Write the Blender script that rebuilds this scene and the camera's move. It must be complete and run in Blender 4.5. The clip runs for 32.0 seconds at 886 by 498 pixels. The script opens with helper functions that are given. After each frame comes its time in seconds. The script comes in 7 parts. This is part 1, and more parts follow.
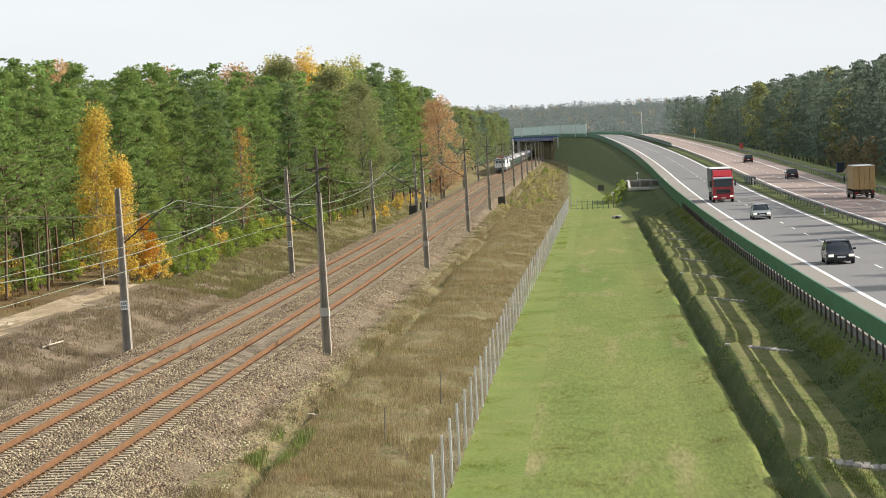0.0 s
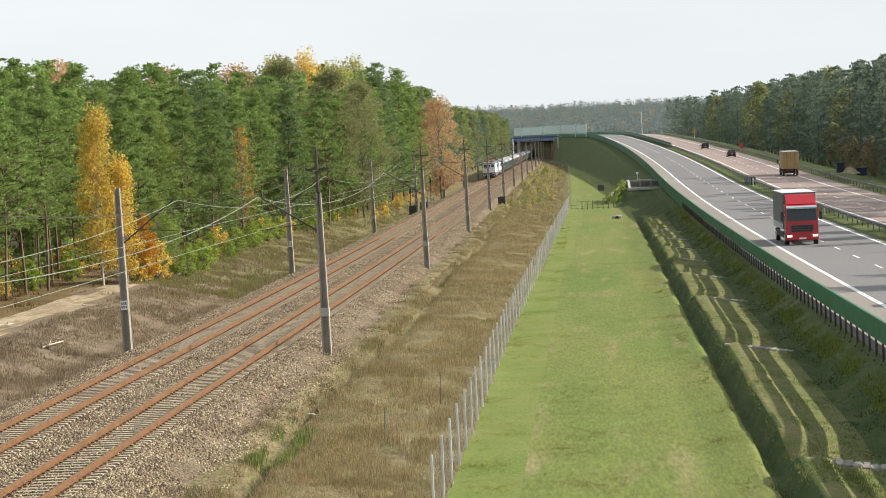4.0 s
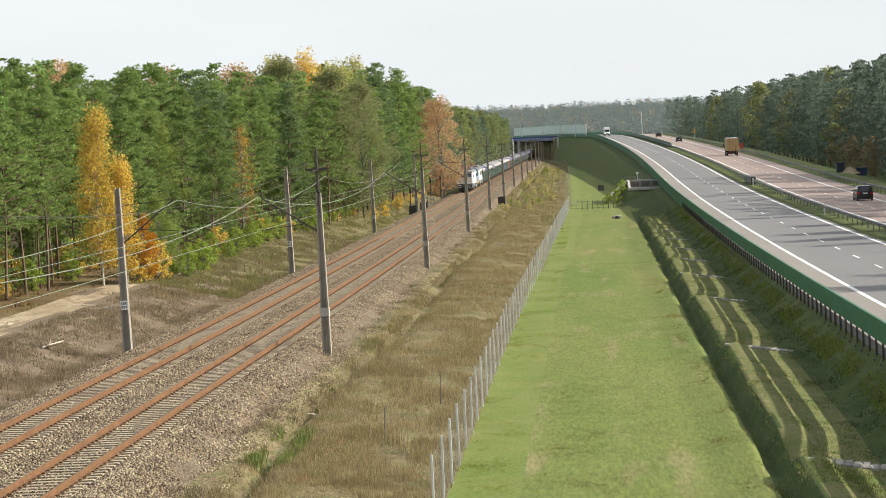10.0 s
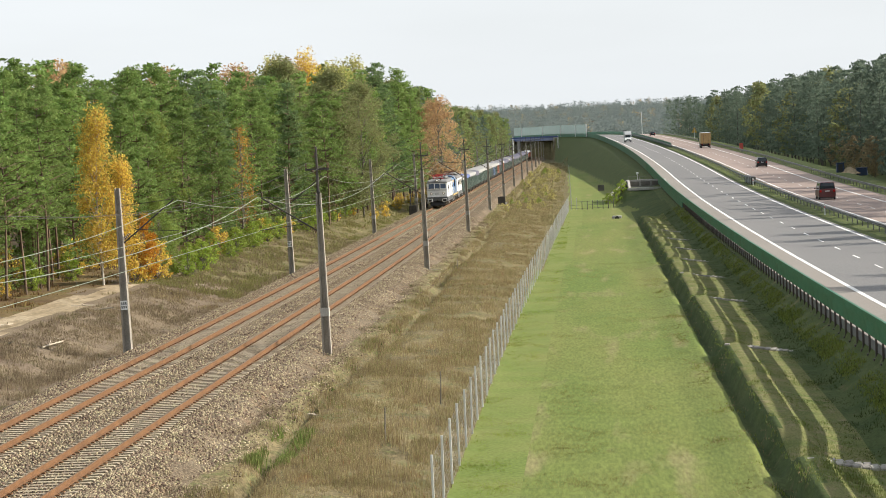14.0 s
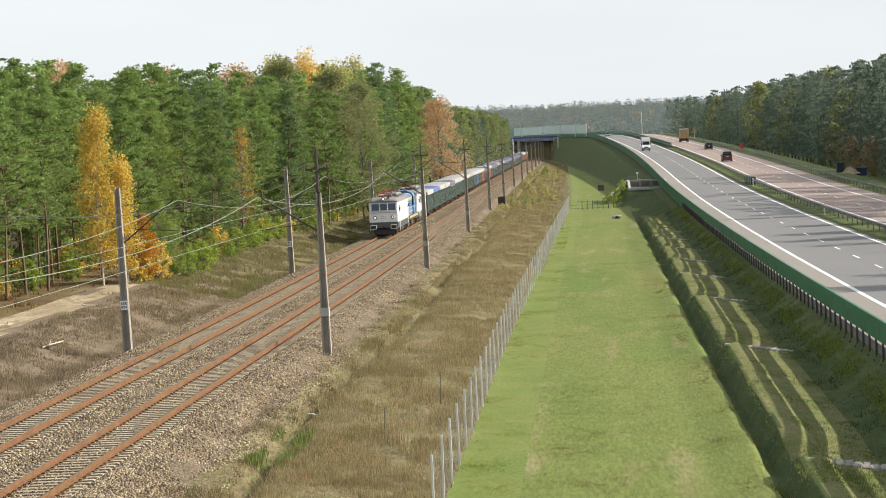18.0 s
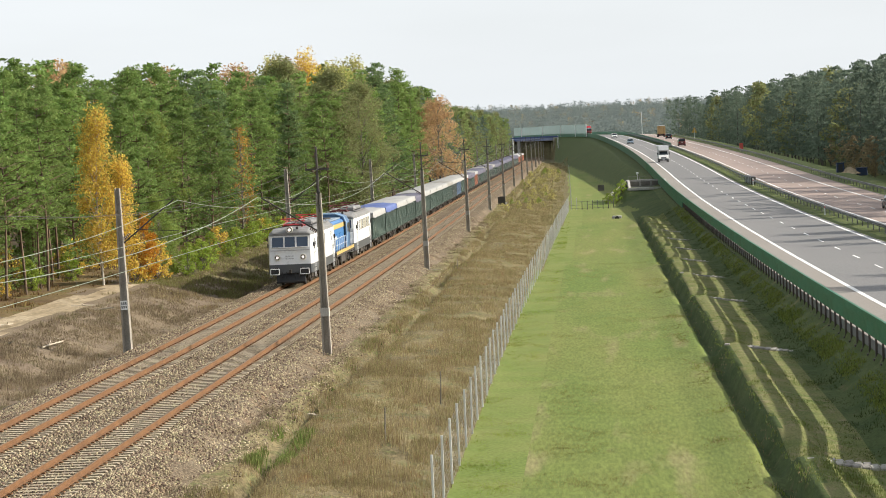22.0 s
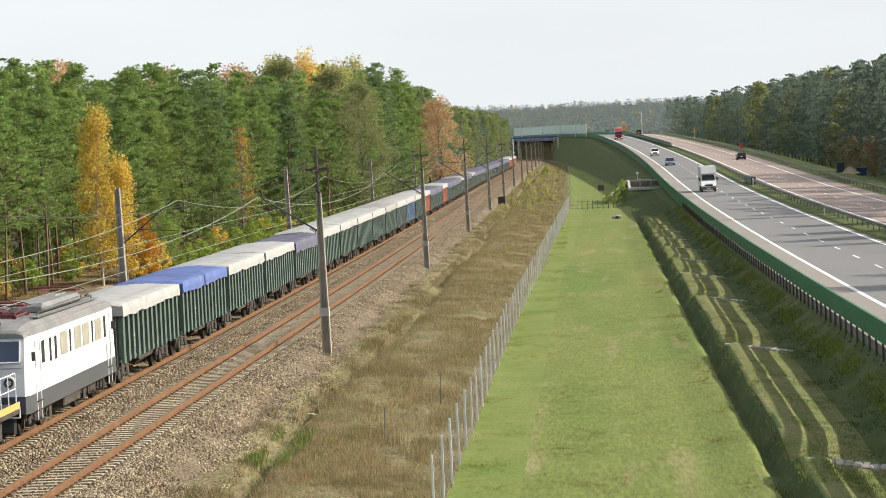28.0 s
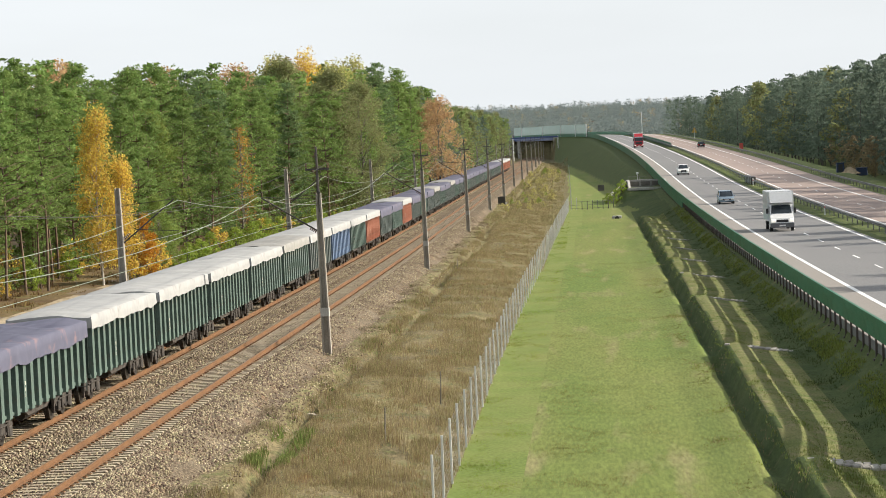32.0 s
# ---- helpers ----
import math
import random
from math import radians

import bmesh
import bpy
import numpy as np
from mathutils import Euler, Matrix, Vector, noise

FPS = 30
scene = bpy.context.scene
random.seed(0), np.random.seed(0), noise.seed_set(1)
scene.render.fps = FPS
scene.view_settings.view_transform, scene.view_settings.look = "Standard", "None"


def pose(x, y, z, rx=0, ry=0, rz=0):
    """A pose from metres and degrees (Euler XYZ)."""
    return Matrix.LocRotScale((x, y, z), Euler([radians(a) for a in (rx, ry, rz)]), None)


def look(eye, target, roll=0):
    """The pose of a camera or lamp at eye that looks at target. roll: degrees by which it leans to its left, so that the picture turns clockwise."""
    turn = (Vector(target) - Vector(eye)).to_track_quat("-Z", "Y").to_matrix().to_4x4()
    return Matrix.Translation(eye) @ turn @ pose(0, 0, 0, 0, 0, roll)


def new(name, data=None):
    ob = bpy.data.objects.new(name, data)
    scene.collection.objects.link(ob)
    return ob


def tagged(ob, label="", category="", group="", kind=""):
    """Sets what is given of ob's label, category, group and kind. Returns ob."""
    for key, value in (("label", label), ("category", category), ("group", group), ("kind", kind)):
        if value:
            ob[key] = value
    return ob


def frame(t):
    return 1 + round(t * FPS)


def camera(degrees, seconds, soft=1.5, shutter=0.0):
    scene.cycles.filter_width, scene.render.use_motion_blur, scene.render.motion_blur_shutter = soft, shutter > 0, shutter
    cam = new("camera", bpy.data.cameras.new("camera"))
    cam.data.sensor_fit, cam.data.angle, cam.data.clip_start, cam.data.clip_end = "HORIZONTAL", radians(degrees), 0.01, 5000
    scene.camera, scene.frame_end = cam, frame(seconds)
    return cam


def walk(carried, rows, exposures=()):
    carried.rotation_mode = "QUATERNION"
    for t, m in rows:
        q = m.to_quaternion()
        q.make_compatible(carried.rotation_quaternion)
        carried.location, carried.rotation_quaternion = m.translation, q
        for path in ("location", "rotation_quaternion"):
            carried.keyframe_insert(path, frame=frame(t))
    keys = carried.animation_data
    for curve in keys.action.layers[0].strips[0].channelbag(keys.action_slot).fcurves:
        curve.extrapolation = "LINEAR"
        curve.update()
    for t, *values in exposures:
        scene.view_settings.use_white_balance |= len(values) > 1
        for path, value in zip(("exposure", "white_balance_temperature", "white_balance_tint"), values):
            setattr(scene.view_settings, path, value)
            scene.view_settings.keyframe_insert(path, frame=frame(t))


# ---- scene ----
FOV = 20.757
cam = camera(FOV, 32.0, soft=0.95)
CAM = Matrix.Translation((0, 0, 9.2285)) @ Euler((radians(90) - 0.0448, 0, 0.0628)).to_matrix().to_4x4() @ pose(0, 0, 0, 0, 0, -0.0445 * 57.29578)
walk(cam, [(0.0, CAM), (32.0, CAM)], exposures=[(0.0, 0.53), (32.0, 0.53)])

# ---------- light ----------
SUN_EL, SUN_DIR = radians(29), Vector((0.992, 0.125, 0)).normalized()
sun = new("sun", bpy.data.lights.new("sun", "SUN"))
sun.data.energy, sun.data.angle, sun.data.color = 4.8, radians(0.6), (1.0, 0.93, 0.82)
sun.matrix_world = look((0, 0, 60), Vector((0, 0, 60)) - Vector((SUN_DIR.x * math.cos(SUN_EL), SUN_DIR.y * math.cos(SUN_EL), math.sin(SUN_EL))))

world = bpy.data.worlds.new("sky")
scene.world = world
world.use_nodes = True
wn, wl = world.node_tree.nodes, world.node_tree.links
wn.clear()
sky = wn.new("ShaderNodeTexSky")
sky.sky_type, sky.sun_disc = "NISHITA", False
sky.sun_elevation, sky.sun_rotation = SUN_EL, math.atan2(SUN_DIR.x, SUN_DIR.y)
sky.air_density, sky.dust_density, sky.ozone_density, sky.altitude = 1.0, 4.0, 1.0, 100
tc = wn.new("ShaderNodeTexCoord")
mp = wn.new("ShaderNodeMapping")
mp.inputs["Scale"].default_value = (1.0, 1.0, 5.0)
sx = wn.new("ShaderNodeSeparateXYZ")
hz = wn.new("ShaderNodeMapRange")
hz.inputs["From Min"].default_value, hz.inputs["From Max"].default_value = 0.02, 0.55
hz.inputs["To Min"].default_value, hz.inputs["To Max"].default_value = 1.0, 0.55
hm = wn.new("ShaderNodeMath")
hm.operation = "MULTIPLY"
cl = wn.new("ShaderNodeTexNoise")
cl.inputs["Scale"].default_value, cl.inputs["Detail"].default_value = 2.2, 5
cr = wn.new("ShaderNodeValToRGB")
cr.color_ramp.elements[0].position, cr.color_ramp.elements[0].color = 0.3, (0.82, 0.82, 0.82, 1)
cr.color_ramp.elements[1].position, cr.color_ramp.elements[1].color = 0.7, (1, 1, 1, 1)
mx = wn.new("ShaderNodeMix")
mx.data_type = "RGBA"
mx.inputs["B"].default_value = (7.4, 7.75, 8.0, 1)
bg = wn.new("ShaderNodeBackground")
bg.inputs["Strength"].default_value = 0.09
out = wn.new("ShaderNodeOutputWorld")
wl.new(tc.outputs["Generated"], mp.inputs["Vector"])
wl.new(mp.outputs["Vector"], cl.inputs["Vector"])
wl.new(cl.outputs["Fac"], cr.inputs["Fac"])
wl.new(tc.outputs["Generated"], sx.inputs["Vector"])
wl.new(sx.outputs["Z"], hz.inputs["Value"])
wl.new(cr.outputs["Color"], hm.inputs[0])
wl.new(hz.outputs["Result"], hm.inputs[1])
wl.new(hm.outputs["Value"], mx.inputs["Factor"])
wl.new(sky.outputs["Color"], mx.inputs["A"])
wl.new(mx.outputs["Result"], bg.inputs["Color"])
wl.new(bg.outputs["Background"], out.inputs["Surface"])


# ---------- materials ----------
def mat(name, c1, c2, scale=1.0, rough=0.8, metal=0.0, bump=0.0, fine=8.0, grain=0.2, rnd=0.0, island=0.0, stretch=(1, 1, 1), c3=None, spots=0.0, trans=0.0, spec=0.5):
    """Two colours mixed by broad noise, a finer grain over them, relief, and variation from piece to piece."""
    m = bpy.data.materials.new(name)
    m.use_nodes = True
    n, l = m.node_tree.nodes, m.node_tree.links
    b = n["Principled BSDF"]
    b.inputs["Roughness"].default_value, b.inputs["Metallic"].default_value = rough, metal
    b.inputs["Specular IOR Level"].default_value = spec
    co = n.new("ShaderNodeTexCoord")
    ma = n.new("ShaderNodeMapping")
    ma.inputs["Scale"].default_value = stretch
    l.new(co.outputs["Object"], ma.inputs["Vector"])
    t1 = n.new("ShaderNodeTexNoise")
    t1.inputs["Scale"].default_value, t1.inputs["Detail"].default_value = scale, 4
    l.new(ma.outputs["Vector"], t1.inputs["Vector"])
    r1 = n.new("ShaderNodeValToRGB")
    e = r1.color_ramp.elements
    e[0].position, e[0].color, e[1].position, e[1].color = 0.33, (*c1, 1), 0.67, (*c2, 1)
    l.new(t1.outputs["Fac"], r1.inputs["Fac"])
    col = r1.outputs["Color"]
    t2 = n.new("ShaderNodeTexNoise")
    t2.inputs["Scale"].default_value, t2.inputs["Detail"].default_value = scale * fine, 3
    l.new(ma.outputs["Vector"], t2.inputs["Vector"])
    if c3:
        r3 = n.new("ShaderNodeMapRange")
        r3.inputs["From Min"].default_value, r3.inputs["From Max"].default_value = 0.72 - spots, 0.76
        t3 = n.new("ShaderNodeTexNoise")
        t3.inputs["Scale"].default_value, t3.inputs["Detail"].default_value = scale * 2.7, 5
        l.new(ma.outputs["Vector"], t3.inputs["Vector"])
        l.new(t3.outputs["Fac"], r3.inputs["Value"])
        m3 = n.new("ShaderNodeMix")
        m3.data_type = "RGBA"
        m3.inputs["B"].default_value = (*c3, 1)
        l.new(r3.outputs["Result"], m3.inputs["Factor"])
        l.new(col, m3.inputs["A"])
        col = m3.outputs["Result"]
    hs = n.new("ShaderNodeHueSaturation")
    l.new(col, hs.inputs["Color"])
    mr = n.new("ShaderNodeMapRange")
    mr.inputs["From Min"].default_value, mr.inputs["From Max"].default_value = 0.25, 0.75
    mr.inputs["To Min"].default_value, mr.inputs["To Max"].default_value = 1 - grain, 1 + grain
    l.new(t2.outputs["Fac"], mr.inputs["Value"])
    val = mr.outputs["Result"]
    for amount, node, sock in ((rnd, "ShaderNodeObjectInfo", "Random"), (island, "ShaderNodeNewGeometry", "Random Per Island")):
        if amount:
            oi = n.new(node)
            m2 = n.new("ShaderNodeMapRange")
            m2.inputs["To Min"].default_value, m2.inputs["To Max"].default_value = 1 - amount, 1 + amount
            l.new(oi.outputs[sock], m2.inputs["Value"])
            mu = n.new("ShaderNodeMath")
            mu.operation = "MULTIPLY"
            l.new(val, mu.inputs[0])
            l.new(m2.outputs["Result"], mu.inputs[1])
            val = mu.outputs["Value"]
            hm = n.new("ShaderNodeMapRange")
            hm.inputs["To Min"].default_value, hm.inputs["To Max"].default_value = 0.5 - amount * 0.07, 0.5 + amount * 0.07
            l.new(oi.outputs[sock], hm.inputs["Value"])
            l.new(hm.outputs["Result"], hs.inputs["Hue"])
    l.new(val, hs.inputs["Value"])
    l.new(hs.outputs["Color"], b.inputs["Base Color"])
    if trans:
        b.inputs["Subsurface Weight"].default_value = 0
        tr = n.new("ShaderNodeBsdfTranslucent")
        l.new(hs.outputs["Color"], tr.inputs["Color"])
        ms = n.new("ShaderNodeMixShader")
        ms.inputs["Fac"].default_value = trans
        l.new(b.outputs["BSDF"], ms.inputs[1])
        l.new(tr.outputs["BSDF"], ms.inputs[2])
        l.new(ms.outputs["Shader"], n["Material Output"].inputs["Surface"])
    if bump:
        bp = n.new("ShaderNodeBump")
        bp.inputs["Strength"].default_value, bp.inputs["Distance"].default_value = min(1, bump * 4), bump
        l.new(t2.outputs["Fac"], bp.inputs["Height"])
        l.new(bp.outputs["Normal"], b.inputs["Normal"])
    return m


def glow(name, colour, strength):
    m = bpy.data.materials.new(name)
    m.use_nodes = True
    b = m.node_tree.nodes["Principled BSDF"]
    b.inputs["Base Color"].default_value, b.inputs["Roughness"].default_value = (*colour, 1), 0.15
    b.inputs["Emission Color"].default_value, b.inputs["Emission Strength"].default_value = (*colour, 1), strength
    return m


def glass(name, colour, rough=0.05, alpha=1.0):
    m = bpy.data.materials.new(name)
    m.use_nodes = True
    b = m.node_tree.nodes["Principled BSDF"]
    b.inputs["Base Color"].default_value, b.inputs["Roughness"].default_value = (*colour, 1), rough
    b.inputs["IOR"].default_value, b.inputs["Alpha"].default_value = 1.5, alpha
    return m


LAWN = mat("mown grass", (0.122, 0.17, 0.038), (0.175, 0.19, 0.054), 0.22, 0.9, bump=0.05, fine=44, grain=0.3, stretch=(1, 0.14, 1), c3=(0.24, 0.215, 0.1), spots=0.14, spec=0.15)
FRINGE = mat("fresh grass", (0.135, 0.18, 0.038), (0.185, 0.205, 0.058), 0.3, 0.9, bump=0.06, fine=25, grain=0.25, spec=0.2)
DRY = mat("dry grass ground", (0.125, 0.1, 0.055), (0.225, 0.185, 0.1), 0.55, 0.95, bump=0.12, fine=14, grain=0.5, stretch=(1, 0.55, 1), c3=(0.12, 0.135, 0.05), spots=0.26, spec=0.1)
HEATH = mat("dry heath ground", (0.15, 0.115, 0.085), (0.21, 0.165, 0.11), 0.4, 0.95, bump=0.1, fine=14, grain=0.35, c3=(0.24, 0.2, 0.13), spots=0.12, spec=0.1)
SAND = mat("sandy track", (0.3, 0.235, 0.15), (0.44, 0.36, 0.25), 0.5, 0.95, bump=0.06, fine=10, grain=0.3, stretch=(1, 0.35, 1), c3=(0.2, 0.155, 0.09), spots=0.22, spec=0.1)
FOREST_FLOOR = mat("forest floor", (0.12, 0.08, 0.045), (0.17, 0.13, 0.06), 0.3, 0.95, bump=0.08, fine=12, grain=0.3, c3=(0.08, 0.11, 0.03), spots=0.12, spec=0.1)
# Shade of ditch, bank and far wood put into this darker colour.
BANK = mat("shade-dark rough bank grass", (0.05, 0.075, 0.024), (0.085, 0.108, 0.038), 0.5, 0.95, bump=0.05, fine=16, grain=0.3, c3=(0.12, 0.105, 0.05), spots=0.12, spec=0.1)
# Basin shelf kept in a lit tone beside the shade-dark bank.
BASIN = mat("basin grass", (0.115, 0.14, 0.045), (0.175, 0.17, 0.07), 0.6, 0.95, bump=0.09, fine=22, grain=0.4, c3=(0.23, 0.19, 0.11), spots=0.2, spec=0.1)
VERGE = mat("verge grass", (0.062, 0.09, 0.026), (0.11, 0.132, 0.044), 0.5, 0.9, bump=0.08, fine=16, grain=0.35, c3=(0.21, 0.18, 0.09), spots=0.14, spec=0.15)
ASPHALT = mat("grey asphalt", (0.16, 0.157, 0.155), (0.185, 0.18, 0.176), 0.12, 0.85, bump=0.01, fine=90, grain=0.12, stretch=(1, 0.15, 1))
PINK = mat("worn reddish asphalt", (0.26, 0.2, 0.172), (0.3, 0.23, 0.2), 0.1, 0.85, bump=0.01, fine=90, grain=0.12, stretch=(1, 0.15, 1))
SHOULDER = mat("pale shoulder asphalt", (0.23, 0.205, 0.18), (0.265, 0.235, 0.21), 0.15, 0.88, bump=0.01, fine=80, grain=0.12, stretch=(1, 0.2, 1))
WHITE_LINE = mat("road marking paint", (0.72, 0.72, 0.7), (0.8, 0.8, 0.78), 2, 0.7, fine=12, grain=0.12)
CONCRETE = mat("weathered concrete", (0.36, 0.35, 0.32), (0.45, 0.43, 0.4), 1.0, 0.9, bump=0.01, fine=14, grain=0.15, c3=(0.22, 0.2, 0.17), spots=0.08)
POLE_CONCRETE = mat("aged pole concrete", (0.22, 0.2, 0.165), (0.34, 0.31, 0.26), 0.9, 0.9, bump=0.01, fine=14, grain=0.2, rnd=0.12, c3=(0.13, 0.11, 0.09), spots=0.1)
STEEL_DARK = mat("dark weathered steel", (0.045, 0.042, 0.04), (0.075, 0.066, 0.055), 2, 0.6, metal=0.3, grain=0.2)
RUST_RAIL = mat("rusty rail side", (0.13, 0.062, 0.024), (0.185, 0.09, 0.034), 1.5, 0.85, fine=10, grain=0.2, bump=0.004)
RAIL_TOP = mat("worn rail head", (0.19, 0.107, 0.05), (0.26, 0.152, 0.078), 0.6, 0.6, metal=0.3, fine=10, grain=0.12, stretch=(1, 0.1, 1))
SLEEPER = mat("concrete sleeper", (0.285, 0.235, 0.155), (0.36, 0.3, 0.21), 1.2, 0.92, fine=14, grain=0.18, rnd=0.14, bump=0.01)
BALLAST = mat("track ballast", (0.13, 0.1, 0.068), (0.185, 0.15, 0.105), 0.25, 0.95, bump=0.15, fine=44, grain=0.7, c3=(0.25, 0.165, 0.105), spots=0.16, spec=0.1)
BALLAST_STONE = mat("ballast stones", (0.2, 0.155, 0.105), (0.33, 0.265, 0.185), 0.5, 0.95, fine=10, grain=0.2, island=0.55, spec=0.1)
GALV = mat("galvanised steel", (0.5, 0.51, 0.52), (0.6, 0.61, 0.62), 3, 0.45, metal=0.6, grain=0.1)
FENCE_STEEL = mat("pale fence post", (0.55, 0.55, 0.54), (0.64, 0.63, 0.61), 2, 0.5, metal=0.3, grain=0.1, rnd=0.08)
WIRE_MESH = mat("zinc wire", (0.36, 0.36, 0.35), (0.42, 0.42, 0.41), 3, 0.6, metal=0.3, grain=0.1)
COPPER = mat("weathered copper wire", (0.19, 0.22, 0.17), (0.25, 0.28, 0.21), 3, 0.6, metal=0.2, grain=0.15)
GREEN_PANEL = mat("dark green barrier panel", (0.012, 0.125, 0.06), (0.018, 0.15, 0.075), 0.5, 0.55, fine=10, grain=0.12, rnd=0.12)
BARRIER_POST = mat("dark barrier post", (0.05, 0.04, 0.035), (0.075, 0.06, 0.05), 2, 0.7, grain=0.2)
BARK_PINE = mat("pine bark", (0.085, 0.066, 0.05), (0.19, 0.125, 0.08), 1.2, 0.95, fine=8, grain=0.3, rnd=0.2)
BARK_BIRCH = mat("birch bark", (0.3, 0.28, 0.24), (0.48, 0.45, 0.4), 1.5, 0.85, fine=6, grain=0.2, c3=(0.06, 0.05, 0.045), spots=0.14)
BARK_DARK = mat("dark grey bark", (0.05, 0.047, 0.043), (0.085, 0.08, 0.07), 1.5, 0.95, fine=8, grain=0.3)
BARK_GREY = mat("grey bark", (0.13, 0.115, 0.095), (0.2, 0.18, 0.15), 1.5, 0.95, fine=8, grain=0.3)
def leaf(name, c1, c2, rnd=0.22, island=0.35, trans=0.46):
    return mat(name, c1, c2, 0.35, 0.75, fine=9, grain=0.18, rnd=rnd, island=island, trans=trans, spec=0.25)
PINE_GREEN = leaf("pine needles", (0.156, 0.242, 0.064), (0.236, 0.318, 0.096), 0.24, 0.2, 0.5)
# Cooled and greyed: haze over the far woods is in the needle colour.
PINE_HAZY = leaf("haze-greyed pine needles", (0.125, 0.17, 0.125), (0.18, 0.222, 0.165), 0.16, 0.14, 0.6)
PINE_DEEP = leaf("deep green pine needles", (0.115, 0.185, 0.07), (0.175, 0.24, 0.1), 0.16, 0.18, 0.5)
BIRCH_GOLD = leaf("golden birch leaves", (0.58, 0.41, 0.08), (0.74, 0.55, 0.13), 0.12, 0.3, 0.55)
OAK_ORANGE = leaf("orange oak leaves", (0.5, 0.22, 0.025), (0.6, 0.32, 0.05), 0.15, 0.3, 0.55)
LIME_LEAF = leaf("yellow-green leaves", (0.17, 0.24, 0.055), (0.25, 0.3, 0.08), 0.15, 0.28, 0.54)
BUSH_LEAF = leaf("bright bush leaves", (0.23, 0.32, 0.05), (0.34, 0.4, 0.08), 0.15, 0.28, 0.54)
PALE_GOLD = leaf("pale gold-green leaves", (0.36, 0.36, 0.12), (0.46, 0.43, 0.17), 0.12, 0.25, 0.54)
SPARSE_LEAF = leaf("dull orange leaves", (0.42, 0.23, 0.05), (0.52, 0.31, 0.08), 0.15, 0.3, 0.5)
BROWN_LEAF = leaf("brown autumn leaves", (0.46, 0.295, 0.15), (0.56, 0.385, 0.215), 0.15, 0.25, 0.58)
TAN_LEAF = leaf("tan-green fading leaves", (0.19, 0.21, 0.085), (0.27, 0.275, 0.125), 0.15, 0.3, 0.52)
# Lighter than PINE_GREEN: the far wood's brighter look is in the leaf colour.
FAR_GREEN = leaf("lightened far-wood leaves", (0.19, 0.25, 0.085), (0.27, 0.325, 0.125), 0.2, 0.25, 0.52)
DULL_LEAF = leaf("dull brownish leaves", (0.26, 0.21, 0.125), (0.34, 0.27, 0.16), 0.15, 0.25, 0.58)
PALE_LEAF = leaf("pale yellow weeds", (0.42, 0.38, 0.15), (0.54, 0.48, 0.22), 0.2, 0.3, 0.55)
STRAW_PALE = mat("bleached straw blades", (0.33, 0.27, 0.155), (0.45, 0.375, 0.22), 0.3, 0.9, grain=0.1, island=0.3, trans=0.3, spec=0.1)
STRAW_FAR = mat("mottled straw", (0.24, 0.2, 0.105), (0.4, 0.34, 0.19), 0.25, 0.9, grain=0.1, island=0.35, trans=0.35, spec=0.1, c3=(0.2, 0.21, 0.07), spots=0.22)
STRAW = mat("straw grass blades", (0.235, 0.188, 0.094), (0.35, 0.283, 0.16), 0.3, 0.9, grain=0.1, island=0.3, trans=0.42, spec=0.1, c3=(0.33, 0.2, 0.1), spots=0.12)
STRAW_BROWN = mat("brown heath stalks", (0.19, 0.15, 0.1), (0.27, 0.215, 0.14), 0.3, 0.9, grain=0.1, island=0.3, trans=0.42, spec=0.1, c3=(0.16, 0.17, 0.07), spots=0.14)
FRESH = mat("fresh green blades", (0.17, 0.215, 0.045), (0.24, 0.265, 0.07), 0.3, 0.9, grain=0.1, island=0.2, trans=0.4, spec=0.1)
# Shade of the embankment slope put into the blade colour; also dark tufts.
BLADE_DARK = mat("dark and shade-toned rough blades", (0.045, 0.066, 0.02), (0.08, 0.1, 0.032), 0.3, 0.9, grain=0.1, island=0.25, trans=0.25, spec=0.1)
# A lighter copy of FRESH that lifts the shading among the blades.
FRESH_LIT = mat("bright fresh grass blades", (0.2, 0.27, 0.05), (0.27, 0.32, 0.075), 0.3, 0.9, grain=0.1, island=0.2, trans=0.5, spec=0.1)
RUSTY = mat("rusty dry weeds", (0.24, 0.12, 0.06), (0.32, 0.18, 0.09), 0.5, 0.9, grain=0.1, island=0.3, trans=0.4, spec=0.1)
BLADE = mat("green grass blades", (0.14, 0.192, 0.048), (0.2, 0.222, 0.074), 0.3, 0.9, grain=0.1, island=0.2, trans=0.2, spec=0.15)
LITTER = mat("dead bracken", (0.14, 0.09, 0.045), (0.24, 0.16, 0.075), 0.3, 0.9, grain=0.1, island=0.4, trans=0.3, spec=0.1, c3=(0.12, 0.14, 0.045), spots=0.2)
BLADE_OLIVE = mat("olive grass blades", (0.17, 0.175, 0.06), (0.245, 0.235, 0.09), 0.3, 0.9, grain=0.1, island=0.3, trans=0.35, spec=0.1)
TYRE = mat("black rubber", (0.02, 0.02, 0.02), (0.03, 0.03, 0.03), 3, 0.9, grain=0.1)
RIM = mat("grey wheel rim", (0.35, 0.35, 0.36), (0.42, 0.42, 0.43), 3, 0.4, metal=0.7, grain=0.08)
DARK_GLASS = glass("dark vehicle glass", (0.02, 0.028, 0.035))
HEADLAMP = glow("lit headlamp", (1.0, 0.95, 0.84), 0.4)
GALV_DULL = mat("dull weathered zinc", (0.15, 0.145, 0.138), (0.22, 0.215, 0.205), 1.5, 0.6, metal=0.3, grain=0.15, c3=(0.13, 0.1, 0.075), spots=0.1)
# Distance haze put into a pale bluish leaf colour.
HILL_LEAF = leaf("haze-pale distant leaves", (0.18, 0.215, 0.205), (0.21, 0.245, 0.23), 0.1, 0.02, 0.5)
